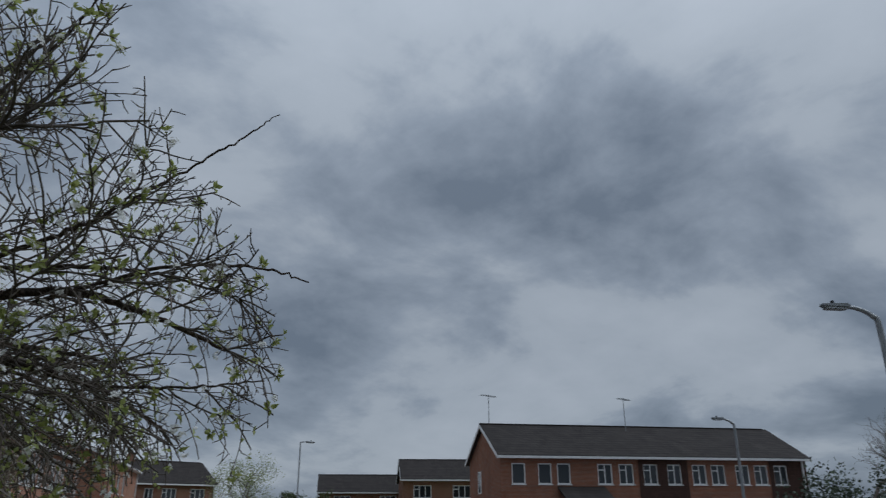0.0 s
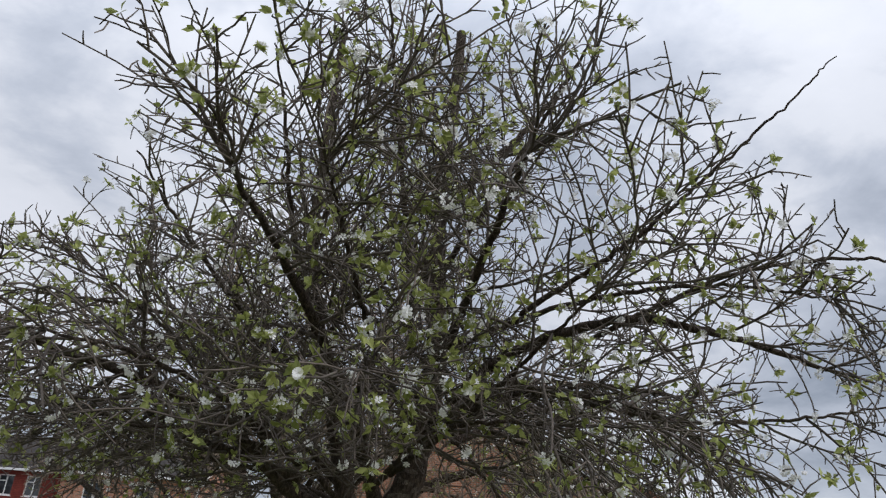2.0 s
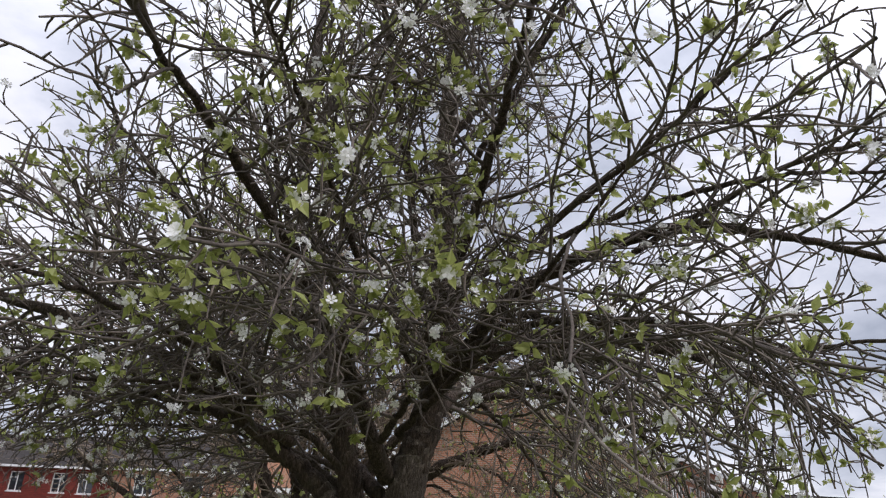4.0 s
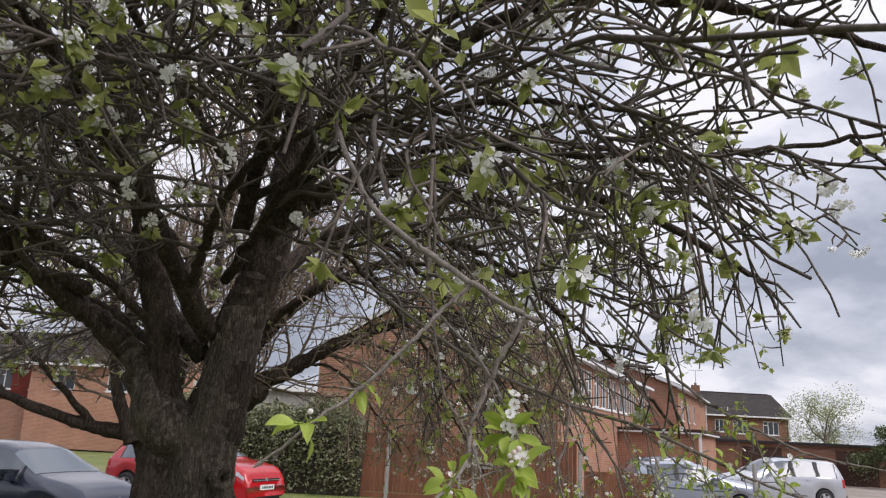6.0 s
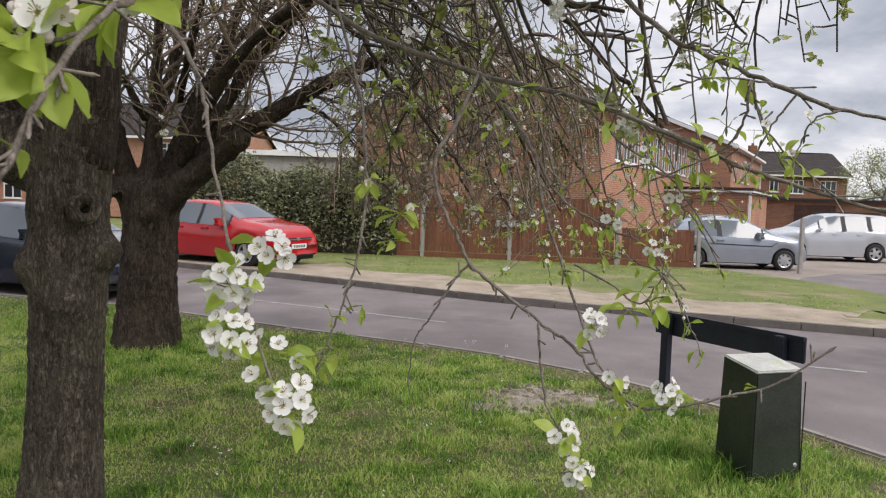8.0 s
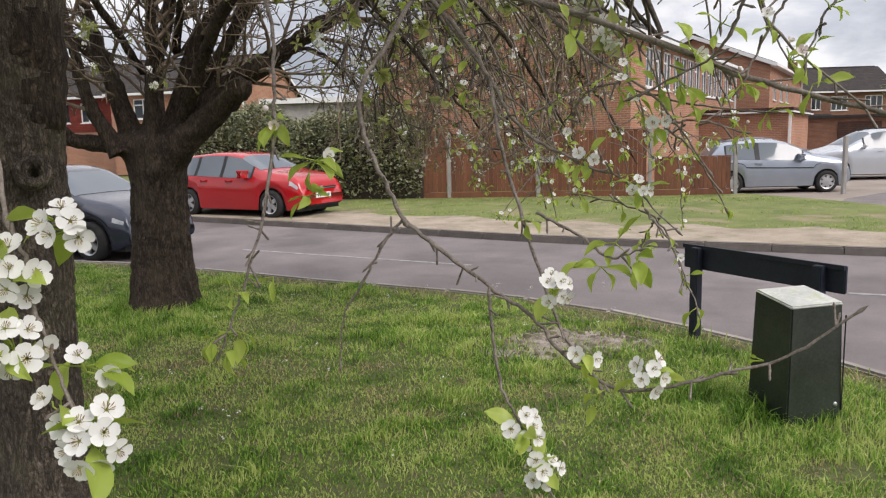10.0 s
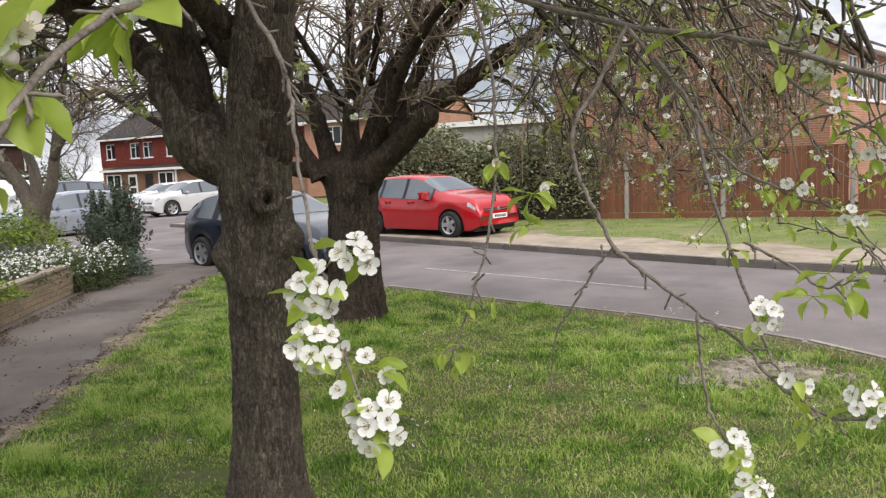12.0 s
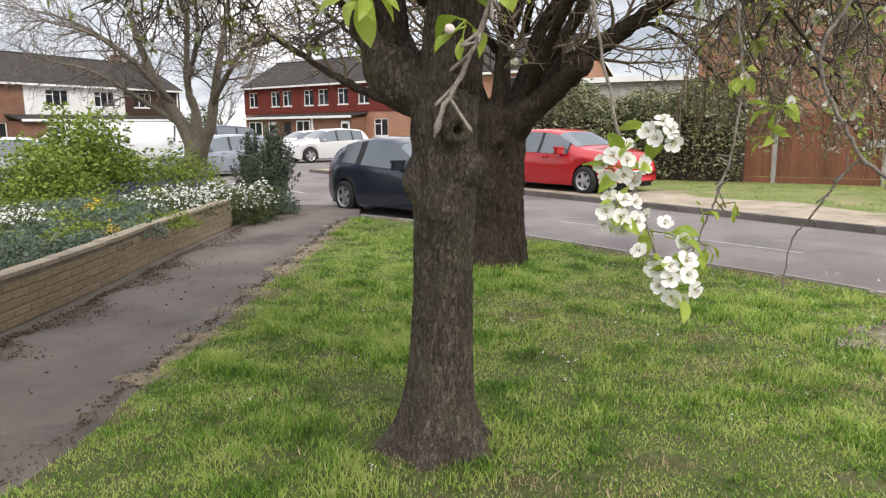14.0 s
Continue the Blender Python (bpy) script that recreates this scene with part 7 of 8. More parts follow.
def earth_patch(x, y, rx, ry):
    """Trodden lumpy earth, thin at its ragged rim."""
    n, rings = 34, 9
    vs = [(x, y, 0.014)]
    for k in range(1, rings + 1):
        u = k / rings
        for i in range(n):
            a = 2 * math.pi * i / n
            f = u * (1 + 0.22 * math.sin(3 * a + x) + 0.15 * math.sin(7 * a + y) + random.uniform(-0.09, 0.09) * u)
            z = 0.016 * (1 - u ** 3) + random.uniform(-0.012, 0.016) * (k < rings) - 0.006 * (k == rings)
            vs.append((x + rx * f * math.cos(a), y + ry * f * math.sin(a), max(z, 0.003) if k < rings else -0.004))
    fs = [(0, 1 + i, 1 + (i + 1) % n) for i in range(n)]
    for k in range(rings - 1):
        o = 1 + k * n
        fs += [(o + i, o + n + i, o + n + (i + 1) % n, o + (i + 1) % n) for i in range(n)]
    ob = part("bare_earth", mesh_of("bare_earth", vs, fs, M_MUD if rx > 0.5 else M_MUD2, True))
    tagged(ob, "bare trodden earth showing through the grass", "earth", group="bare patches", kind="structure")


for q in BARE:
    if q[2] > 0.5:
        earth_patch(*q)

def clods(n, x, y, rx, ry):
    """Small uneven lumps of earth."""
    vs, fs = [], []
    for _ in range(n):
        a, u = rsg.uniform(0, 6.28), math.sqrt(rsg.uniform(0, 1.2))
        cx, cy, r = x + rx * u * math.cos(a), y + ry * u * math.sin(a), rsg.uniform(0.008, 0.035)
        k = len(vs)
        for i in range(6):
            b = i * math.pi / 3
            q = r * rsg.uniform(0.7, 1.3)
            vs.append((cx + q * math.cos(b), cy + q * math.sin(b), 0.0))
            vs.append((cx + 0.6 * q * math.cos(b), cy + 0.6 * q * math.sin(b), 0.016 + r * rsg.uniform(0.3, 0.6)))
        vs.append((cx, cy, 0.018 + 0.6 * r))
        for i in range(6):
            j = (i + 1) % 6
            fs += [(k + 2 * i, k + 2 * j, k + 2 * j + 1), (k + 2 * i, k + 2 * j + 1, k + 2 * i + 1), (k + 2 * i + 1, k + 2 * j + 1, k + 12)]
    return mesh_of("clods", vs, fs, M_MUD2, True)


lumps_of_earth = part("earth_clods", clods(230, 2.4, 7.9, 0.68, 0.42))
tagged(lumps_of_earth, "dark crumbled clods on the bare earth", "earth", kind="stuff")

# crumbled earth spilling from the turf onto the path
def worn_edge(line, n=220):
    rs = np.random.RandomState(77)
    p = smooth_line([(x, y, 0.0) for x, y in line], n)
    t = np.gradient(p, axis=0)
    side = unit(np.stack([t[:, 1], -t[:, 0], 0 * t[:, 0]], 1))
    u = np.arange(n) / 5.0
    grow = np.clip(0.5 + 1.1 * lattice(u, 0 * u, 5) + 0.5 * lattice(3.1 * u, 0 * u, 6), 0.05, 1.4)
    rows = []
    for k, w in enumerate((-0.24, -0.17, -0.08, 0.0, 0.06, 0.13)):
        z = (-0.016, -0.006, -0.001, 0.007, 0.008, -0.004)[k]
        rough = rs.uniform(-0.03, 0.03, n)
        rows.append(p + side * ((w * grow) + rough)[:, None] + np.stack([0 * u, 0 * u, z + rs.uniform(-0.004, 0.006, n) * (0 < k < 5)], 1))
    v = np.stack(rows, 1).reshape(-1, 3)
    i = np.arange(n - 1)[:, None] * 6 + np.arange(5)[None]
    i = i.reshape(-1)
    return quick_mesh("worn_edge", v, np.stack([i, i + 6, i + 7, i + 1], 1), M_CRUMB, True, 4)


M_CRUMB = surface("crumbled_earth", (0.12, 0.092, 0.062), (0.34, 0.27, 0.19), 0.95, 9.0, 60, 0.9, stain=((0.10, 0.12, 0.035), 6.0, 0.55, 0.7), depth=0.02)
spill = part("worn_edge", worn_edge(PATH_RIGHT[14:38]))
tagged(spill, "pale crumbled earth and dead grass along the path's edge", "earth", kind="structure")

# dead leaves and crumbs along the path's edges
M_LITTER = leafy("dead_leaf", (0.055, 0.042, 0.032), (0.21, 0.16, 0.115), 0.1, 0.8, 9.0, 0.2)


def litter_points(n):
    k = rsg.rand(n)
    a = strip(PATH_LEFT, -0.16)
    b = strip(PATH_RIGHT, 0.07)
    u = rsg.uniform(10, 38, n)
    i = u.astype(int)
    f = (u - i)[:, None]
    left = k < 0.82
    p = np.where(left[:, None], a[i] * (1 - f) + a[i + 1] * f, b[i] * (1 - f) + b[i + 1] * f)
    off = np.where(left, np.abs(rsg.normal(0, 0.13, n)) * (1.1 + 0.9 * np.sin(u * 1.7)), -0.05 + rsg.normal(0, 0.05, n) * (1 + 0.9 * np.sin(u * 3.1)))
    p = p + off[:, None] * np.array([0.9, 0.35])
    return np.column_stack([p, rsg.uniform(-0.008, 0.012, n)])


litter = part("leaf_litter", leaf_cloud(11000, litter_points, 0.024, "leaf_litter", M_LITTER, 0.05, 0.25))
tagged(litter, "dead brown leaves gathered along the path's edges", "leaf litter", kind="stuff")
crumbs = part("leaf_litter", leaf_cloud(260, lambda n: np.column_stack([rsg.uniform(-5.2, -2.3, n), rsg.uniform(4, 11, n), np.full(n, -0.004)])[:, :3], 0.03, "crumbs", M_LITTER, 0.05, 0.2))
tagged(crumbs, "scattered dead leaves on the footpath", "leaf litter", kind="stuff")
spots = np.column_stack([rsg.uniform(-2.0, 3.4, 60), rsg.uniform(4.3, 10.2, 60), np.full(60, 0.03)])
daisies = part("daisies", blossoms(spots, np.tile(np.array([[0.0, -0.1, 1.0]]), (60, 1)), rsg, "daisies", M_PETAL, 0.006))
tagged(daisies, "fallen petals and tiny daisies in the grass", "daisies", kind="stuff")

# ---- street furniture ----
M_GREENBOX = surface("dark_green_steel", (0.016, 0.021, 0.016), (0.045, 0.052, 0.042), 0.33, 4, 60, 0.1, stain=((0.06, 0.06, 0.045), 5, 0.62, 0.5))
M_BOXTOP = surface("weathered_lid", (0.34, 0.35, 0.32), (0.55, 0.55, 0.5), 0.6, 5, 50, 0.2, stain=((0.36, 0.39, 0.20), 14, 0.55, 0.6))
M_BLUEBLACK = surface("blue_black_timber", (0.008, 0.010, 0.018), (0.020, 0.024, 0.038), 0.5, 5, 60, 0.15)
cab = thing("utility_cabinet", "dark green steel utility cabinet with pale lid on the grass", "utility cabinet", pose(3.455, 6.28, 0, 0, 0, 14))
bm = bmesh.new()
bmesh.ops.create_cube(bm, size=1.0)
for v in bm.verts:
    k = 1.0 if v.co.z < 0 else 0.90
    top = 0.70 + (0.03 if v.co.y > 0 else -0.02)
    v.co = Vector((v.co.x * 0.375 * k, v.co.y * 0.345 * k, -0.03 if v.co.z < 0 else top))
bmesh.ops.bevel(bm, geom=bm.edges[:], offset=0.008, segments=2, affect="EDGES")
part("body", from_bm("body", bm, M_GREENBOX), cab)
lid = box("lid", -0.172, 0.172, -0.158, 0.158, 0.0, 0.02, M_BOXTOP, 0.008)
part("lid", lid, cab, "pale weathered lid with yellow lichen", pose(0, 0, 0.692, 7.5, 0, 0))
part("door_edge", boxes("door_edge", [(-0.005, 0.0, -0.178, -0.172, 0.06, 0.62)], M_BLACK), cab, "", pose(0.177, 0, 0))
lv, lf2 = lathe([(0.001, 0.006), (0.012, 0.006), (0.014, 0.0)], 14)
part("lock", mesh_of("lock", lv, lf2, M_ALLOY, True), cab, "small bright lock", pose(0.135, -0.171, 0.10, 0, 0, 180))

sign = thing("street_name_board", "back of a blue-black timber street name board", "street sign", pose(3.74, 7.47, 0, 0, 0, -61))
part("board", box("board", -0.68, 0.68, -0.012, 0.018, 0.57, 0.76, M_BLUEBLACK, 0.006), sign)
part("batten", boxes("batten", [(-0.68, 0.68, -0.03, -0.013, 0.735, 0.765)], M_BLUEBLACK), sign)
for px in (-0.52, 0.52):
    part("post", box("post", px - 0.035, px + 0.035, -0.085, -0.013, -0.1, 0.75, M_BLUEBLACK, 0.006), sign)

plate = thing("name_plate", "small weathered pale plate with dark lettering on the fence", "name plate", pose(4.25, 22.02, 0, 0, 0, -12))
part("plate", box("plate", -0.5, 0.5, -0.03, -0.015, 0.95, 1.13, M_CONC, 0.004), plate)
for i in (0, 1, 2, 3, 5, 6, 7, 8, 9):
    part("letter_bar", boxes("letter_bar", [(-0.42 + i * 0.085, -0.385 + i * 0.085, -0.033, -0.0305, 1.01, 1.07)], M_STEEL), plate)


def street_lamp(x, y, h, turn, reach, label, flat=False):
    ob = thing("street_lamp", label, "street lamp", pose(x, y, -0.1, 0, 0, turn), "street lamps")
    t = Tubes()
    if flat:
        t.add([(0, 0, 0), (0, 0, 1.2), (0, 0, 1.25), (0, 0, h)], [0.08, 0.08, 0.05, 0.04], 10)
        t.add([(0, 0, h), (reach, 0, h + 0.04)], [0.035, 0.03], 8)
    else:
        t.add(smooth_line([(0, 0, 0), (0, 0, h * 0.5), (0, 0, h - 0.5), (0.12, 0, h - 0.15), (0.45, 0, h), (reach, 0, h + 0.02)], 30), np.linspace(0.08, 0.035, 30), 10)
    part("post", t.mesh("post", M_STEEL), ob)
    bm = bmesh.new()
    bmesh.ops.create_cube(bm, size=1.0)
    for v in bm.verts:
        e = 1 - 0.35 * (v.co.x > 0)
        v.co = Vector((reach + v.co.x * 0.62 + 0.2, v.co.y * 0.24 * e, h + 0.03 + v.co.z * (0.12 if not flat else 0.07) * e))
    bmesh.ops.bevel(bm, geom=bm.edges[:], offset=0.03, segments=2, affect="EDGES")
    hd = part("head", from_bm("head", bm, M_STEEL), ob)
    part("lens", box("lens", reach - 0.02, reach + 0.42, -0.09, 0.09, h - 0.045, h - 0.01, M_LAMP, 0.01), hd)
    part("photocell", box("photocell", reach + 0.2, reach + 0.26, -0.03, 0.03, h + 0.08, h + 0.15, M_BLACK, 0.01), hd)


street_lamp(16.15, 1.0, 6.1, 141, 0.75, "curved grey steel street lamp above the road")
street_lamp(34.0, 10.9, 6.2, 150, 0.7, "curved grey street lamp before the terrace")
street_lamp(28.5, 36.0, 6.4, -20, 0.45, "straight grey street lamp with flat head", True)

# ---- far trees and shrubs ----
def far_tree(x, y, h, spread, leafmat, density, label, seed, bare=False, trunk_h=0.25, leaf=0.16, twig_mat=None, weep=0.0):
    rs = np.random.RandomState(seed)
    ob = thing("tree", label, "tree", pose(x, y, 0), "far trees")
    t = Tubes()
    tips = []

    def grow(p, d, L, r, lev):
        n = 5
        pts = [p]
        for _ in range(n):
            d = unit(d + rs.normal(0, 0.16, 3) + np.array([0, 0, 0.10 - weep * (lev > 1)]))
            p = p + d * L / n
            pts.append(p)
        t.add(pts, np.linspace(r, r * 0.45, n + 1), 5 if lev < 2 else 3)
        tips.append(p)
        if lev < 4:
            for k in range(rs.randint(3, 6)):
                q = pts[rs.randint(2, n + 1)]
                w = unit(np.cross(d, rs.normal(size=3)))
                grow(np.array(q), unit(d * 0.75 + w * spread), L * rs.uniform(0.55, 0.78), r * 0.45, lev + 1)

    grow(np.zeros(3), np.array([0, 0, 1.0]), h * (trunk_h + 0.12), h * 0.022, 0)
    part("trunk", t.mesh("trunk", twig_mat or M_TWIGDARK), ob)
    tp = np.array(tips)
    if not bare:
        part("crown", leaf_cloud(density, lambda n: tp[rs.randint(len(tp), size=n)] + rs.normal(0, h * 0.035, (n, 3)), leaf, "crown", leafmat), ob)
    return ob


M_WILLOW = leafy("willow_leaf", (0.20, 0.24, 0.09), (0.42, 0.46, 0.22), 0.35, 0.5, 1.0)
M_SHRUB = leafy("shrub_leaf", (0.03, 0.045, 0.015), (0.12, 0.15, 0.05), 0.25, 0.5, 1.5)
M_LIME = leafy("lime_leaf", (0.06, 0.10, 0.016), (0.29, 0.38, 0.065), 0.35, 0.45, 2.0)
M_GREY = leafy("grey_green_leaf", (0.06, 0.085, 0.06), (0.17, 0.22, 0.16), 0.2, 0.6, 4.0)
M_DARKLEAF = leafy("dark_needle", (0.02, 0.03, 0.018), (0.11, 0.14, 0.09), 0.15, 0.5, 4.0)
M_VIOLET = leafy("violet_flower", (0.05, 0.04, 0.15), (0.15, 0.12, 0.34), 0.2, 0.6, 4.0)
M_YELLOW = leafy("yellow_flower", (0.7, 0.42, 0.01), (0.85, 0.62, 0.03), 0.2, 0.6, 4.0)
far_tree(37.6, 55.2, 7.6, 0.75, M_WILLOW, 8000, "pale green weeping willow beyond the court", 4, leaf=0.13, weep=0.12, twig_mat=M_PALETWIG)
far_tree(33.5, 40.2, 4.6, 0.8, M_SHRUB, 2600, "small leafy tree by the far lamp", 5, leaf=0.16)
far_tree(31.6, 40.6, 4.0, 0.8, M_SHRUB, 2400, "small leafy tree by the far lamp", 6, leaf=0.16)
far_tree(49.5, 10.0, 10.6, 0.62, M_SHRUB, 0, "tall bare tree rising behind the terrace", 7, bare=True, twig_mat=M_PALETWIG)
far_tree(51.0, 7.5, 10.0, 0.62, M_SHRUB, 0, "tall bare tree rising behind the terrace", 8, bare=True, twig_mat=M_PALETWIG)


def shrub(x, y, z, rx, ry, h, mat, n, leaf, label, category="shrub", seed=1, upright=0.3, flat=0.6, flowers=None, core=True, sprays=0):
    rs = np.random.RandomState(seed)
    ob = thing("shrub", label, category, pose(x, y, z), "garden plants")

    def cloud(k):
        if sprays:
            tip = unit(rs.normal(size=(sprays, 3))) * np.array([rx, ry, 1])
            tip[:, 2] = rs.uniform(0.25, 1.05, sprays) ** 0.8 * h
            tip[:, :2] *= (1.15 - 0.75 * (tip[:, 2:3] / h) ** 2) * rs.uniform(0.5, 1.15, (sprays, 1))
            u = rs.beta(2.2, 1.1, k)[:, None]
            root = np.array([0.25, 0.25, 0.0])
            q = tip[rs.randint(0, sprays, k)]
            return q * root * (1 - u) + q * u + rs.normal(0, 0.022, (k, 3)) * (1.6 - u)
        d = unit(rs.normal(size=(k, 3)))
        d[:, 2] = np.abs(d[:, 2])
        r = rs.beta(4, 1.3, k)[:, None]
        lump = 1 + 0.16 * np.sin(5 * np.arctan2(d[:, 1], d[:, 0]) + seed) + 0.14 * np.sin(9 * d[:, 2] * 2 + 3 * d[:, 0] + seed)
        return d * r * lump[:, None] * np.array([rx, ry, h])

    part("foliage", leaf_cloud(n, cloud, leaf, "foliage", mat, upright, flat), ob)
    if core:
        t = Tubes()
        for _ in range(14):
            e = unit(rs.normal(size=3)) * np.array([rx, ry, h]) * 0.75
            e[2] = abs(e[2]) + 0.1 * h
            t.add(smooth_line([(0, 0, -0.02), (e[0] * 0.3, e[1] * 0.3, e[2] * 0.5), e], 6), np.linspace(0.012, 0.004, 6), 4)
        part("brushwood", t.mesh("brushwood", M_TWIGDARK), ob)["kind"] = "stuff"
    if flowers:
        fm, fn, fs = flowers
        p = cloud(fn * 4)
        keep = p[:, 2] > 0.45 * h
        p = p[keep][:fn] * 1.04
        part("blossom", blossoms(p, np.tile([[0.0, -0.2, 1.0]], (len(p), 1)), rs, "flowers", fm, fs), ob)["kind"] = "stuff"
    return ob


shrub(38.5, 8.5, -0.1, 2.6, 2.6, 3.7, M_DARKLEAF, 7000, 0.2, "large dark shrub below the terrace end", seed=3)
shrub(-42.0, 52.5, -0.1, 2.4, 1.6, 3.4, M_SHRUB, 2600, 0.22, "dark shrub between the terraced houses", seed=5)
shrub(-46.0, 53.5, -0.1, 2.6, 1.6, 3.0, M_SHRUB, 2600, 0.22, "dark shrub between the terraced houses", seed=6)
far_tree(-44.0, 58.0, 7.5, 0.7, M_SHRUB, 0, "bare tree between the terraced houses", 9, bare=True, twig_mat=M_PALETWIG)
shrub(42.0, 6.0, -0.1, 3.0, 2.6, 4.2, M_DARKLEAF, 6000, 0.2, "large dark shrub below the terrace end", seed=4)

# ---- planted bed with its low brick wall ----
BED_Z = 0.30
WALL_LINE = PATH_LEFT[11:30]
bed_edge = strip(WALL_LINE, 0.16)
bed = part("planting_bed", poly_slab("planting_bed", [tuple(p) for p in bed_edge] + [(-7.35, 13.3), (-8.2, 14.6), (-16, 17.5), (-17, 6), (-8, 2.5)], BED_Z, 0.42, M_SOIL))
tagged(bed, "raised planting bed filled with spring flowers", "flower bed", kind="structure")

shrub(-11.3, 12.8, BED_Z, 1.15, 1.15, 1.6, M_LIME, 9000, 0.095, "big fresh green leafy bush with white flowers in the bed", seed=11, flowers=(M_PETAL, 40, 0.02))
shrub(-10.4, 11.0, BED_Z, 0.95, 0.9, 1.1, M_LIME, 4200, 0.075, "fresh green leafy bush in the bed", seed=12)
shrub(-7.5, 13.95, 0.0, 0.6, 0.6, 1.62, M_DARKLEAF, 9000, 0.05, "dark grey-green upright evergreen at the bed's corner", seed=13, upright=1.0, sprays=110)
shrub(-8.35, 14.4, 0.0, 0.5, 0.5, 1.45, M_DARKLEAF, 6000, 0.05, "dark grey-green upright evergreen at the bed's corner", seed=14, upright=1.0, sprays=80)
shrub(-10.4, 14.4, BED_Z, 1.1, 1.0, 0.85, M_LIME, 3600, 0.07, "olive-green low bush below the bare tree", seed=15)
shrub(-12.4, 14.2, BED_Z, 1.3, 1.0, 0.95, M_SHRUB, 3600, 0.08, "brownish green low bush below the bare tree", seed=16)
for i, (x, y, r) in enumerate(((-6.55, 10.2, 0.5), (-6.85, 10.95, 0.55), (-7.05, 11.7, 0.55), (-7.2, 12.4, 0.55), (-7.15, 12.9, 0.45), (-7.95, 11.1, 0.5), (-8.2, 12.0, 0.5), (-8.3, 12.8, 0.5), (-7.5, 11.6, 0.45), (-7.6, 8.3, 0.5), (-8.2, 8.9, 0.5))):
    shrub(x, y, BED_Z, r, r, 0.30 if i < 7 else 0.26, M_SHRUB, 1500, 0.035, "low mound of candytuft covered in white flowers", "flowers", 30 + i, flowers=(M_PETAL, 52, 0.016), core=False)
for i, (x, y) in enumerate(((-6.0, 9.3), (-5.75, 8.5), (-5.6, 7.7), (-6.2, 8.2), (-5.5, 6.9), (-6.3, 7.2), (-5.9, 6.3), (-6.6, 9.6), (-5.3, 6.1), (-6.9, 7.4), (-7.2, 9.3), (-7.3, 10.2), (-7.8, 10.2), (-8.4, 11.0), (-9.0, 11.8), (-9.2, 12.6), (-8.6, 10.1), (-7.0, 8.3), (-7.6, 9.0), (-8.3, 9.5), (-8.9, 10.6), (-9.3, 11.2), (-9.0, 9.8), (-8.0, 8.0), (-8.6, 8.6), (-7.4, 7.6), (-9.4, 9.2), (-9.6, 10.2), (-7.9, 7.2), (-7.1, 6.7))):
    shrub(x, y, BED_Z, 0.46, 0.46, 0.20, M_GREY if i % 3 else M_LIME, 900, 0.05, "low grey-green carpet plant behind the wall", "plant", 50 + i, core=False)
for i, (x, y) in enumerate(((-10.3, 13.5), (-10.2, 14.3), (-9.6, 13.3), (-9.1, 13.6), (-10.5, 12.3), (-10.0, 12.7))):
    shrub(x, y, BED_Z, 0.45, 0.45, 0.30, M_VIOLET, 300, 0.035, "clump of violet-blue spring flowers", "flowers", 70 + i, upright=1.2, core=False)
for i, (x, y) in enumerate(((-8.0, 9.9), (-5.62, 8.1), (-9.3, 12.6), (-8.4, 10.4))):
    shrub(x, y, BED_Z + 0.1, 0.12, 0.12, 0.12, M_YELLOW, 50, 0.035, "small clump of yellow flowers", "flowers", 80 + i, core=False)
for i, (x, y) in enumerate(((-6.62, 11.9), (-6.85, 12.45), (-7.1, 13.0))):
    shrub(x, y, 0.0, 0.36, 0.42, 0.5, M_SHRUB, 2200, 0.04, "trailing candytuft with white flowers over the bed's end", "flowers", 95 + i, flowers=(M_PETAL, 40, 0.016), core=False)
shrub(-7.0, 13.35, 0.0, 0.4, 0.4, 0.42, M_GREY, 1600, 0.05, "trailing grey-green plant over the bed's corner", "plant", 90, core=False)

# bare multi-stemmed tree in the bed
rs3 = np.random.RandomState(31)
T3 = [
    ([(-10.6, 16.2, 1.0), (-10.85, 16.1, 1.7), (-11.3, 15.9, 2.6), (-11.7, 15.7, 3.9), (-11.8, 15.6, 5.2)], 0.202, 0.036, 0.3),
    ([(-10.55, 16.2, 1.1), (-10.5, 16.2, 1.9), (-10.6, 16.1, 2.6), (-10.4, 16.0, 4.0), (-10.2, 16.0, 5.2)], 0.155, 0.030, 0.3),
    ([(-10.5, 16.2, 0.9), (-10.0, 16.1, 1.7), (-9.7, 16.0, 2.6), (-9.2, 15.8, 3.8), (-8.8, 15.6, 4.8)], 0.171, 0.030, 0.3),
    ([(-10.85, 16.1, 1.7), (-11.6, 15.8, 2.2), (-12.6, 15.3, 2.9), (-13.6, 14.9, 3.2)], 0.093, 0.017, 0.2),
    ([(-9.8, 16.0, 2.2), (-9.0, 15.6, 2.8), (-8.2, 15.1, 3.2), (-7.4, 14.6, 3.2)], 0.085, 0.017, 0.2),
    ([(-11.3, 15.9, 2.6), (-12.2, 15.6, 3.5), (-13.2, 15.3, 4.1), (-14.2, 15.0, 4.4)], 0.078, 0.014, 0.2),
    ([(-10.5, 16.1, 2.8), (-9.8, 15.6, 3.6), (-9.3, 15.0, 4.2), (-8.9, 14.4, 4.4)], 0.070, 0.014, 0.2),
    ([(-11.0, 16.0, 2.2), (-11.2, 15.2, 3.0), (-11.5, 14.3, 3.6), (-11.9, 13.5, 3.8)], 0.070, 0.014, 0.2),
    ([(-10.4, 16.0, 4.0), (-10.0, 15.2, 4.6), (-9.8, 14.6, 4.9)], 0.054, 0.012, 0.2),
]
T3 = [([(x - 0.45, y - 0.4, z) for x, y, z in q], a, b, c) for q, a, b, c in T3]
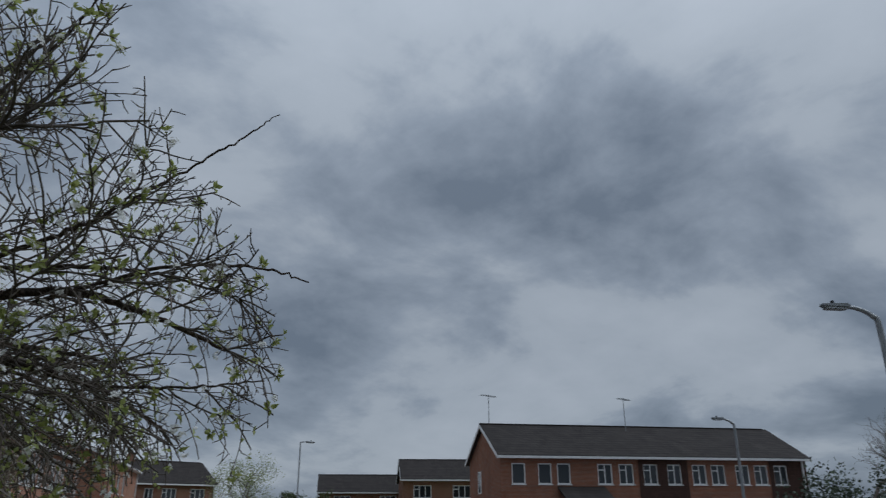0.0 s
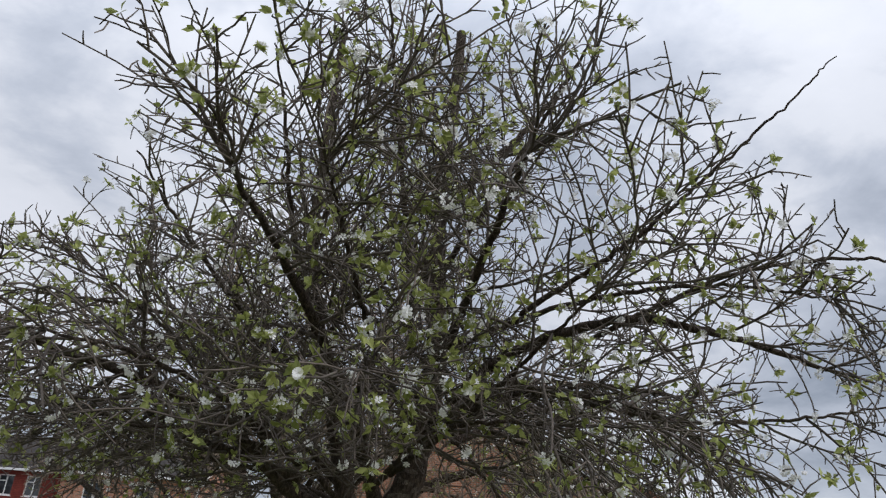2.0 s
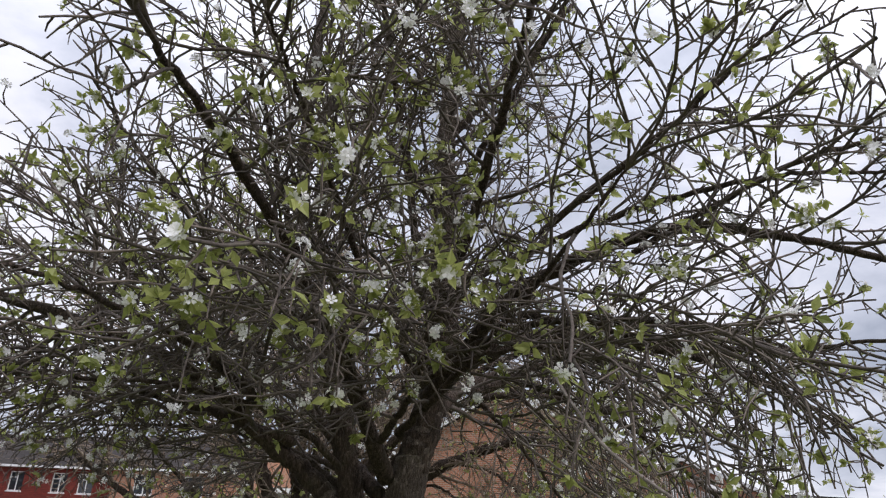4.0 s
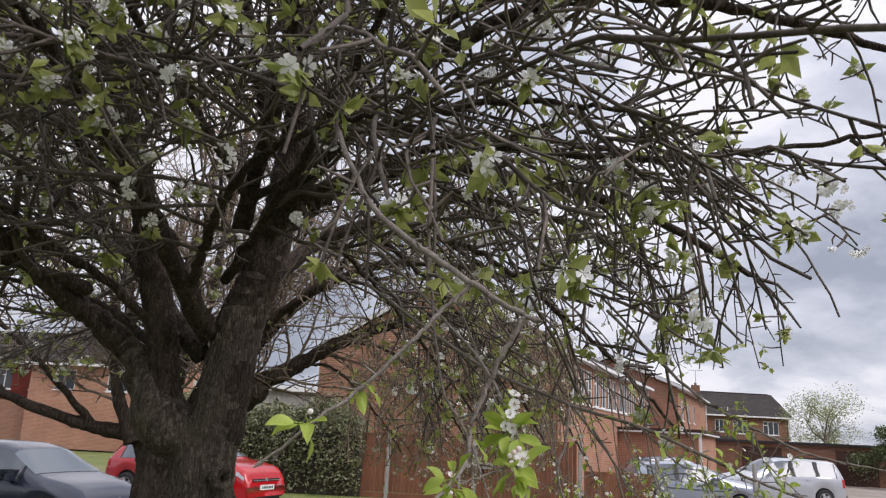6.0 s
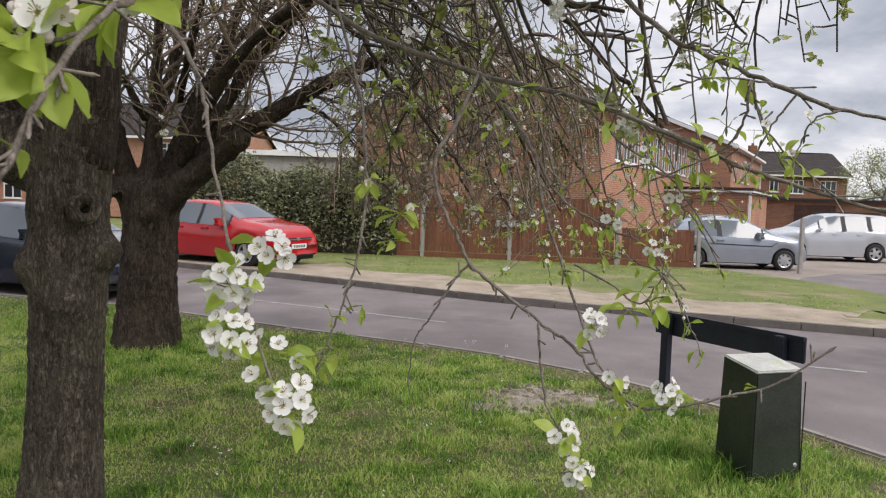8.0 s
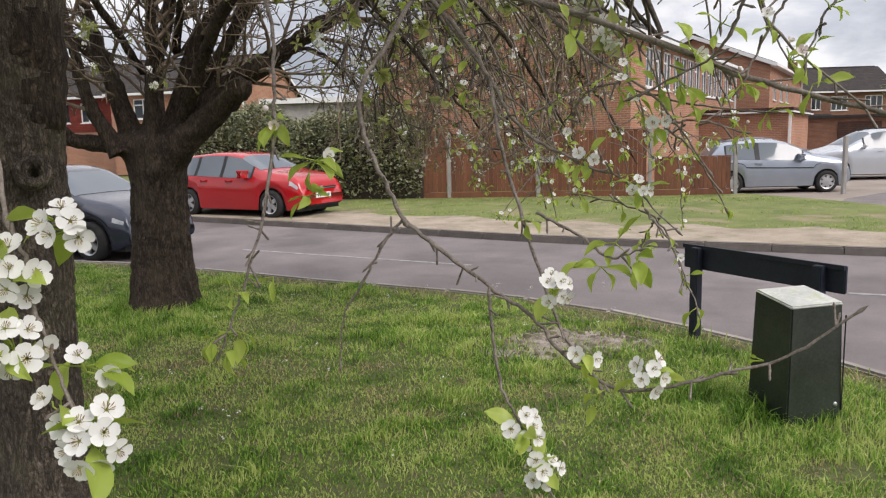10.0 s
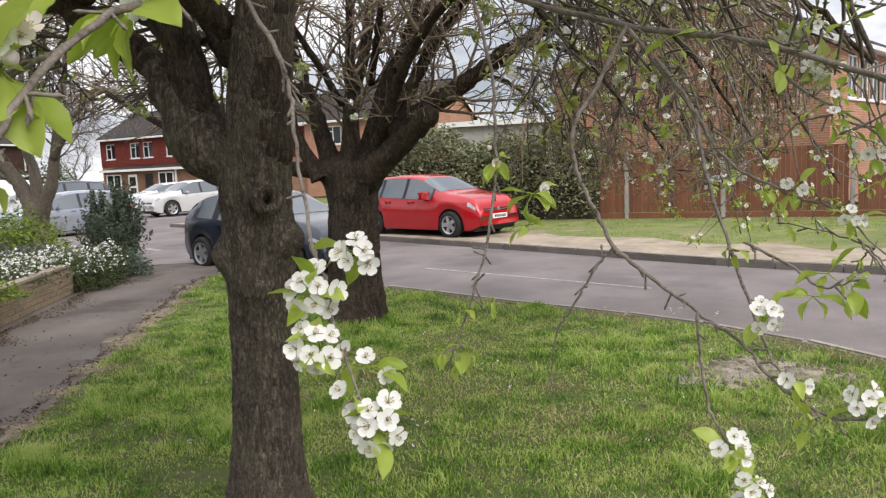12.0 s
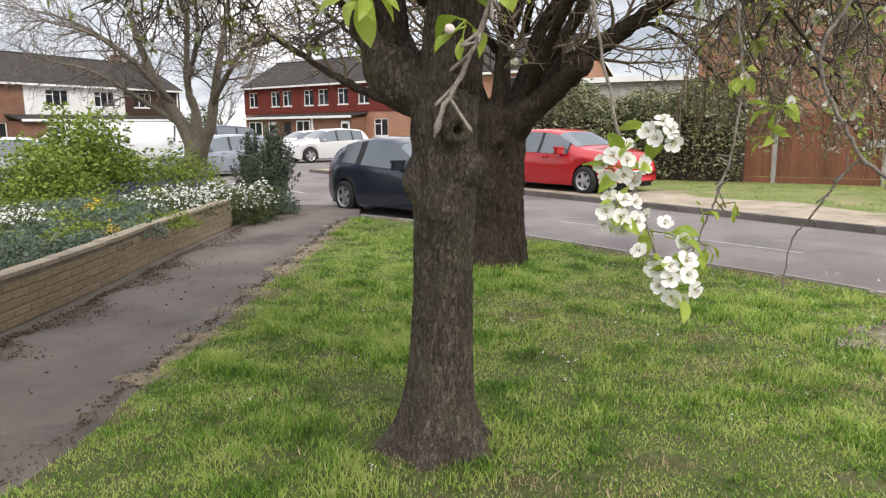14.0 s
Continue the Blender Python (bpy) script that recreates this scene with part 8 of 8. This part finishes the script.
tree_bare = thing("tree", "bare multi-stemmed ornamental tree with pale bark in the bed", "tree")
part("trunk", trunk_mesh("trunk", [(-11.05, 15.8, 0.2), (-11.05, 15.8, 0.6), (-11.03, 15.8, 1.0), (-11.03, 15.8, 1.35)], [0.30, 0.25, 0.25, 0.18], M_PALEBARK, 9, 0.015, (0.1, 0.15), sides=32, rings=30, seed=4), tree_bare)
limb_meshes(tree_bare, T3, M_PALEBARK, 0.05)
b3, w3, tips3, dirs3 = crown(T3, rs3, lambda p: bool((p[:, 2] > 1.7).all() and (p[:, 0] < -6.0).all()), lambda p: -0.1, 0.16, 0.15, 0.2, len2=(0.7, 1.7), len3=(0.35, 0.9), len4=(0.1, 0.3))
for q, r in b3:
    w3.add(q, r, 4)
part("crown", w3.mesh("crown", M_PALETWIG), tree_bare)["kind"] = "stuff"

# cars beyond the bed
van_top = [(-0.5, 0.4), (-0.497, 0.93), (-0.48, 0.985), (-0.1, 1.0), (0.2, 0.98), (0.25, 0.95), (0.37, 0.62), (0.40, 0.585), (0.47, 0.50), (0.49, 0.40), (0.5, 0.28)]
car(pose(-20.5, 24.5, -0.085, 0, 0, 35), "white panel van parked beyond the flower bed", M_WHITECAR, L=4.9, W=1.9, H=1.95, base=3.0, r=0.33, top=van_top, screen=(0.26, 0.36), rear=(-0.4985, -0.4965), sides=((0.16, 0.27),))
car(pose(-24.0, 24.5, -0.085, 0, 0, 215), "white panel van parked beyond the flower bed", M_WHITECAR, L=4.9, W=1.9, H=1.95, base=3.0, r=0.33, top=van_top, screen=(0.26, 0.36), rear=(-0.4985, -0.4965), sides=((0.16, 0.27),))
car(pose(-16.3, 23.0, -0.085, 0, 0, 240), "grey hatchback parked beyond the flower bed", M_SILVER, L=4.0, H=1.46)
car(pose(-19.7, 26.5, -0.085, 0, 0, 238), "dark blue van parked beyond the flower bed", M_NAVY, L=4.4, H=1.8)
car(pose(-19.0, 17.5, -0.085, 0, 0, 70), "pale silver hatchback parked beyond the flower bed", M_PEARL, L=4.1, H=1.5)
car(pose(-21.5, 36.5, -0.085, 0, 0, 240), "white hatchback parked in front of a house", M_WHITECAR, L=4.1, H=1.5)
car(pose(30.5, 45.5, -0.085, 0, 0, 200), "blue hatchback parked far across the court", M_BLUECAR, L=4.0, H=1.45)

# ---- kerbs and bricks, piece by piece ----
kerb_run(FAR_KERB, "kerb_far", 0.13, 0.03, 1, "grey concrete kerb along the far side", M_KERB)
kerb_run(NEAR_KERB[:44], "kerb_near", 0.09, 0.025, 1, "low worn concrete edging along the verge", M_EDGING)
M_STOCK = surface("buff_brick", (0.19, 0.14, 0.085), (0.35, 0.27, 0.18), 0.9, 9, 90, 0.5, vary=0.12, stain=((0.13, 0.13, 0.07), 3.0, 0.55, 0.5))
M_CAP = surface("wall_cap", (0.22, 0.18, 0.13), (0.37, 0.31, 0.235), 0.9, 6, 90, 0.5, vary=0.1)
M_MORTAR = surface("mortar", (0.15, 0.12, 0.085), (0.26, 0.215, 0.165), 0.95, 6, 90, 0.4)
garden_wall = thing("garden_wall", "low weathered buff brick wall along the footpath", "garden wall", kind="structure")
wl = WALL_LINE
seg = np.linalg.norm(np.diff(wl, axis=0), axis=1)
ws = np.concatenate([[0], np.cumsum(seg)])


def wall_at(s):
    x, y = np.interp(s, ws, wl[:, 0]), np.interp(s, ws, wl[:, 1])
    x2, y2 = np.interp(s + 0.05, ws, wl[:, 0]), np.interp(s + 0.05, ws, wl[:, 1])
    x1, y1 = np.interp(s - 0.05, ws, wl[:, 0]), np.interp(s - 0.05, ws, wl[:, 1])
    return x, y, math.degrees(math.atan2(y2 - y1, x2 - x1))


def small_brick(name, L, W, H, mat):
    bm = bmesh.new()
    bmesh.ops.create_cube(bm, size=1.0)
    for v in bm.verts:
        v.co = Vector((v.co.x * L, (v.co.y + 0.5) * W, v.co.z * H))
    bmesh.ops.bevel(bm, geom=[e for e in bm.edges if all(v.co.y < 0.01 for v in e.verts)], offset=0.006, segments=1, affect="EDGES")
    return from_bm(name, bm, mat)


BR, CAP = small_brick("brick", 0.213, 0.1, 0.063, M_STOCK), small_brick("cap_brick", 0.30, 0.15, 0.045, M_CAP)
core_v, core_f = [], []
core_s = np.arange(0.02, ws[-1] - 0.02, 0.3)
for i, s in enumerate(core_s):
    x, y, a = wall_at(s)
    nx, ny = -math.sin(radians(a)), math.cos(radians(a))
    core_v += [(x + nx * 0.006, y + ny * 0.006, -0.05), (x + nx * 0.006, y + ny * 0.006, 0.405), (x + nx * 0.13, y + ny * 0.13, 0.405), (x + nx * 0.13, y + ny * 0.13, -0.05)]
    if i:
        k = i * 4
        core_f += [(k - 4 + j, k + j, k + (j + 1) % 4, k - 4 + (j + 1) % 4) for j in range(4)]
core_f += [(0, 1, 2, 3), tuple(len(core_v) - 4 + j for j in (3, 2, 1, 0))]
part("mortar", mesh_of("mortar", core_v, core_f, M_MORTAR), garden_wall)
for c in range(5):
    s = 0.1125 * (c % 2)
    while s < ws[-1] - 0.11:
        if s > 0.1:
            x, y, a = wall_at(s)
            k = part("brick", BR, garden_wall)
            k.matrix_basis = pose(x, y, 0.03 + 0.075 * c + random.uniform(-0.003, 0.003), random.uniform(-1, 1), random.uniform(-0.8, 0.8), a + random.uniform(-1, 1))
        s += 0.2255
s = 0.15
while s < ws[-1] - 0.1:
    x, y, a = wall_at(s)
    nx, ny = -math.sin(radians(a)), math.cos(radians(a))
    k = part("brick", CAP, garden_wall)
    k.matrix_basis = pose(x - nx * 0.012, y - ny * 0.012, 0.43 + random.uniform(-0.003, 0.003), random.uniform(-1, 1), random.uniform(-0.8, 0.8), a)
    s += 0.308
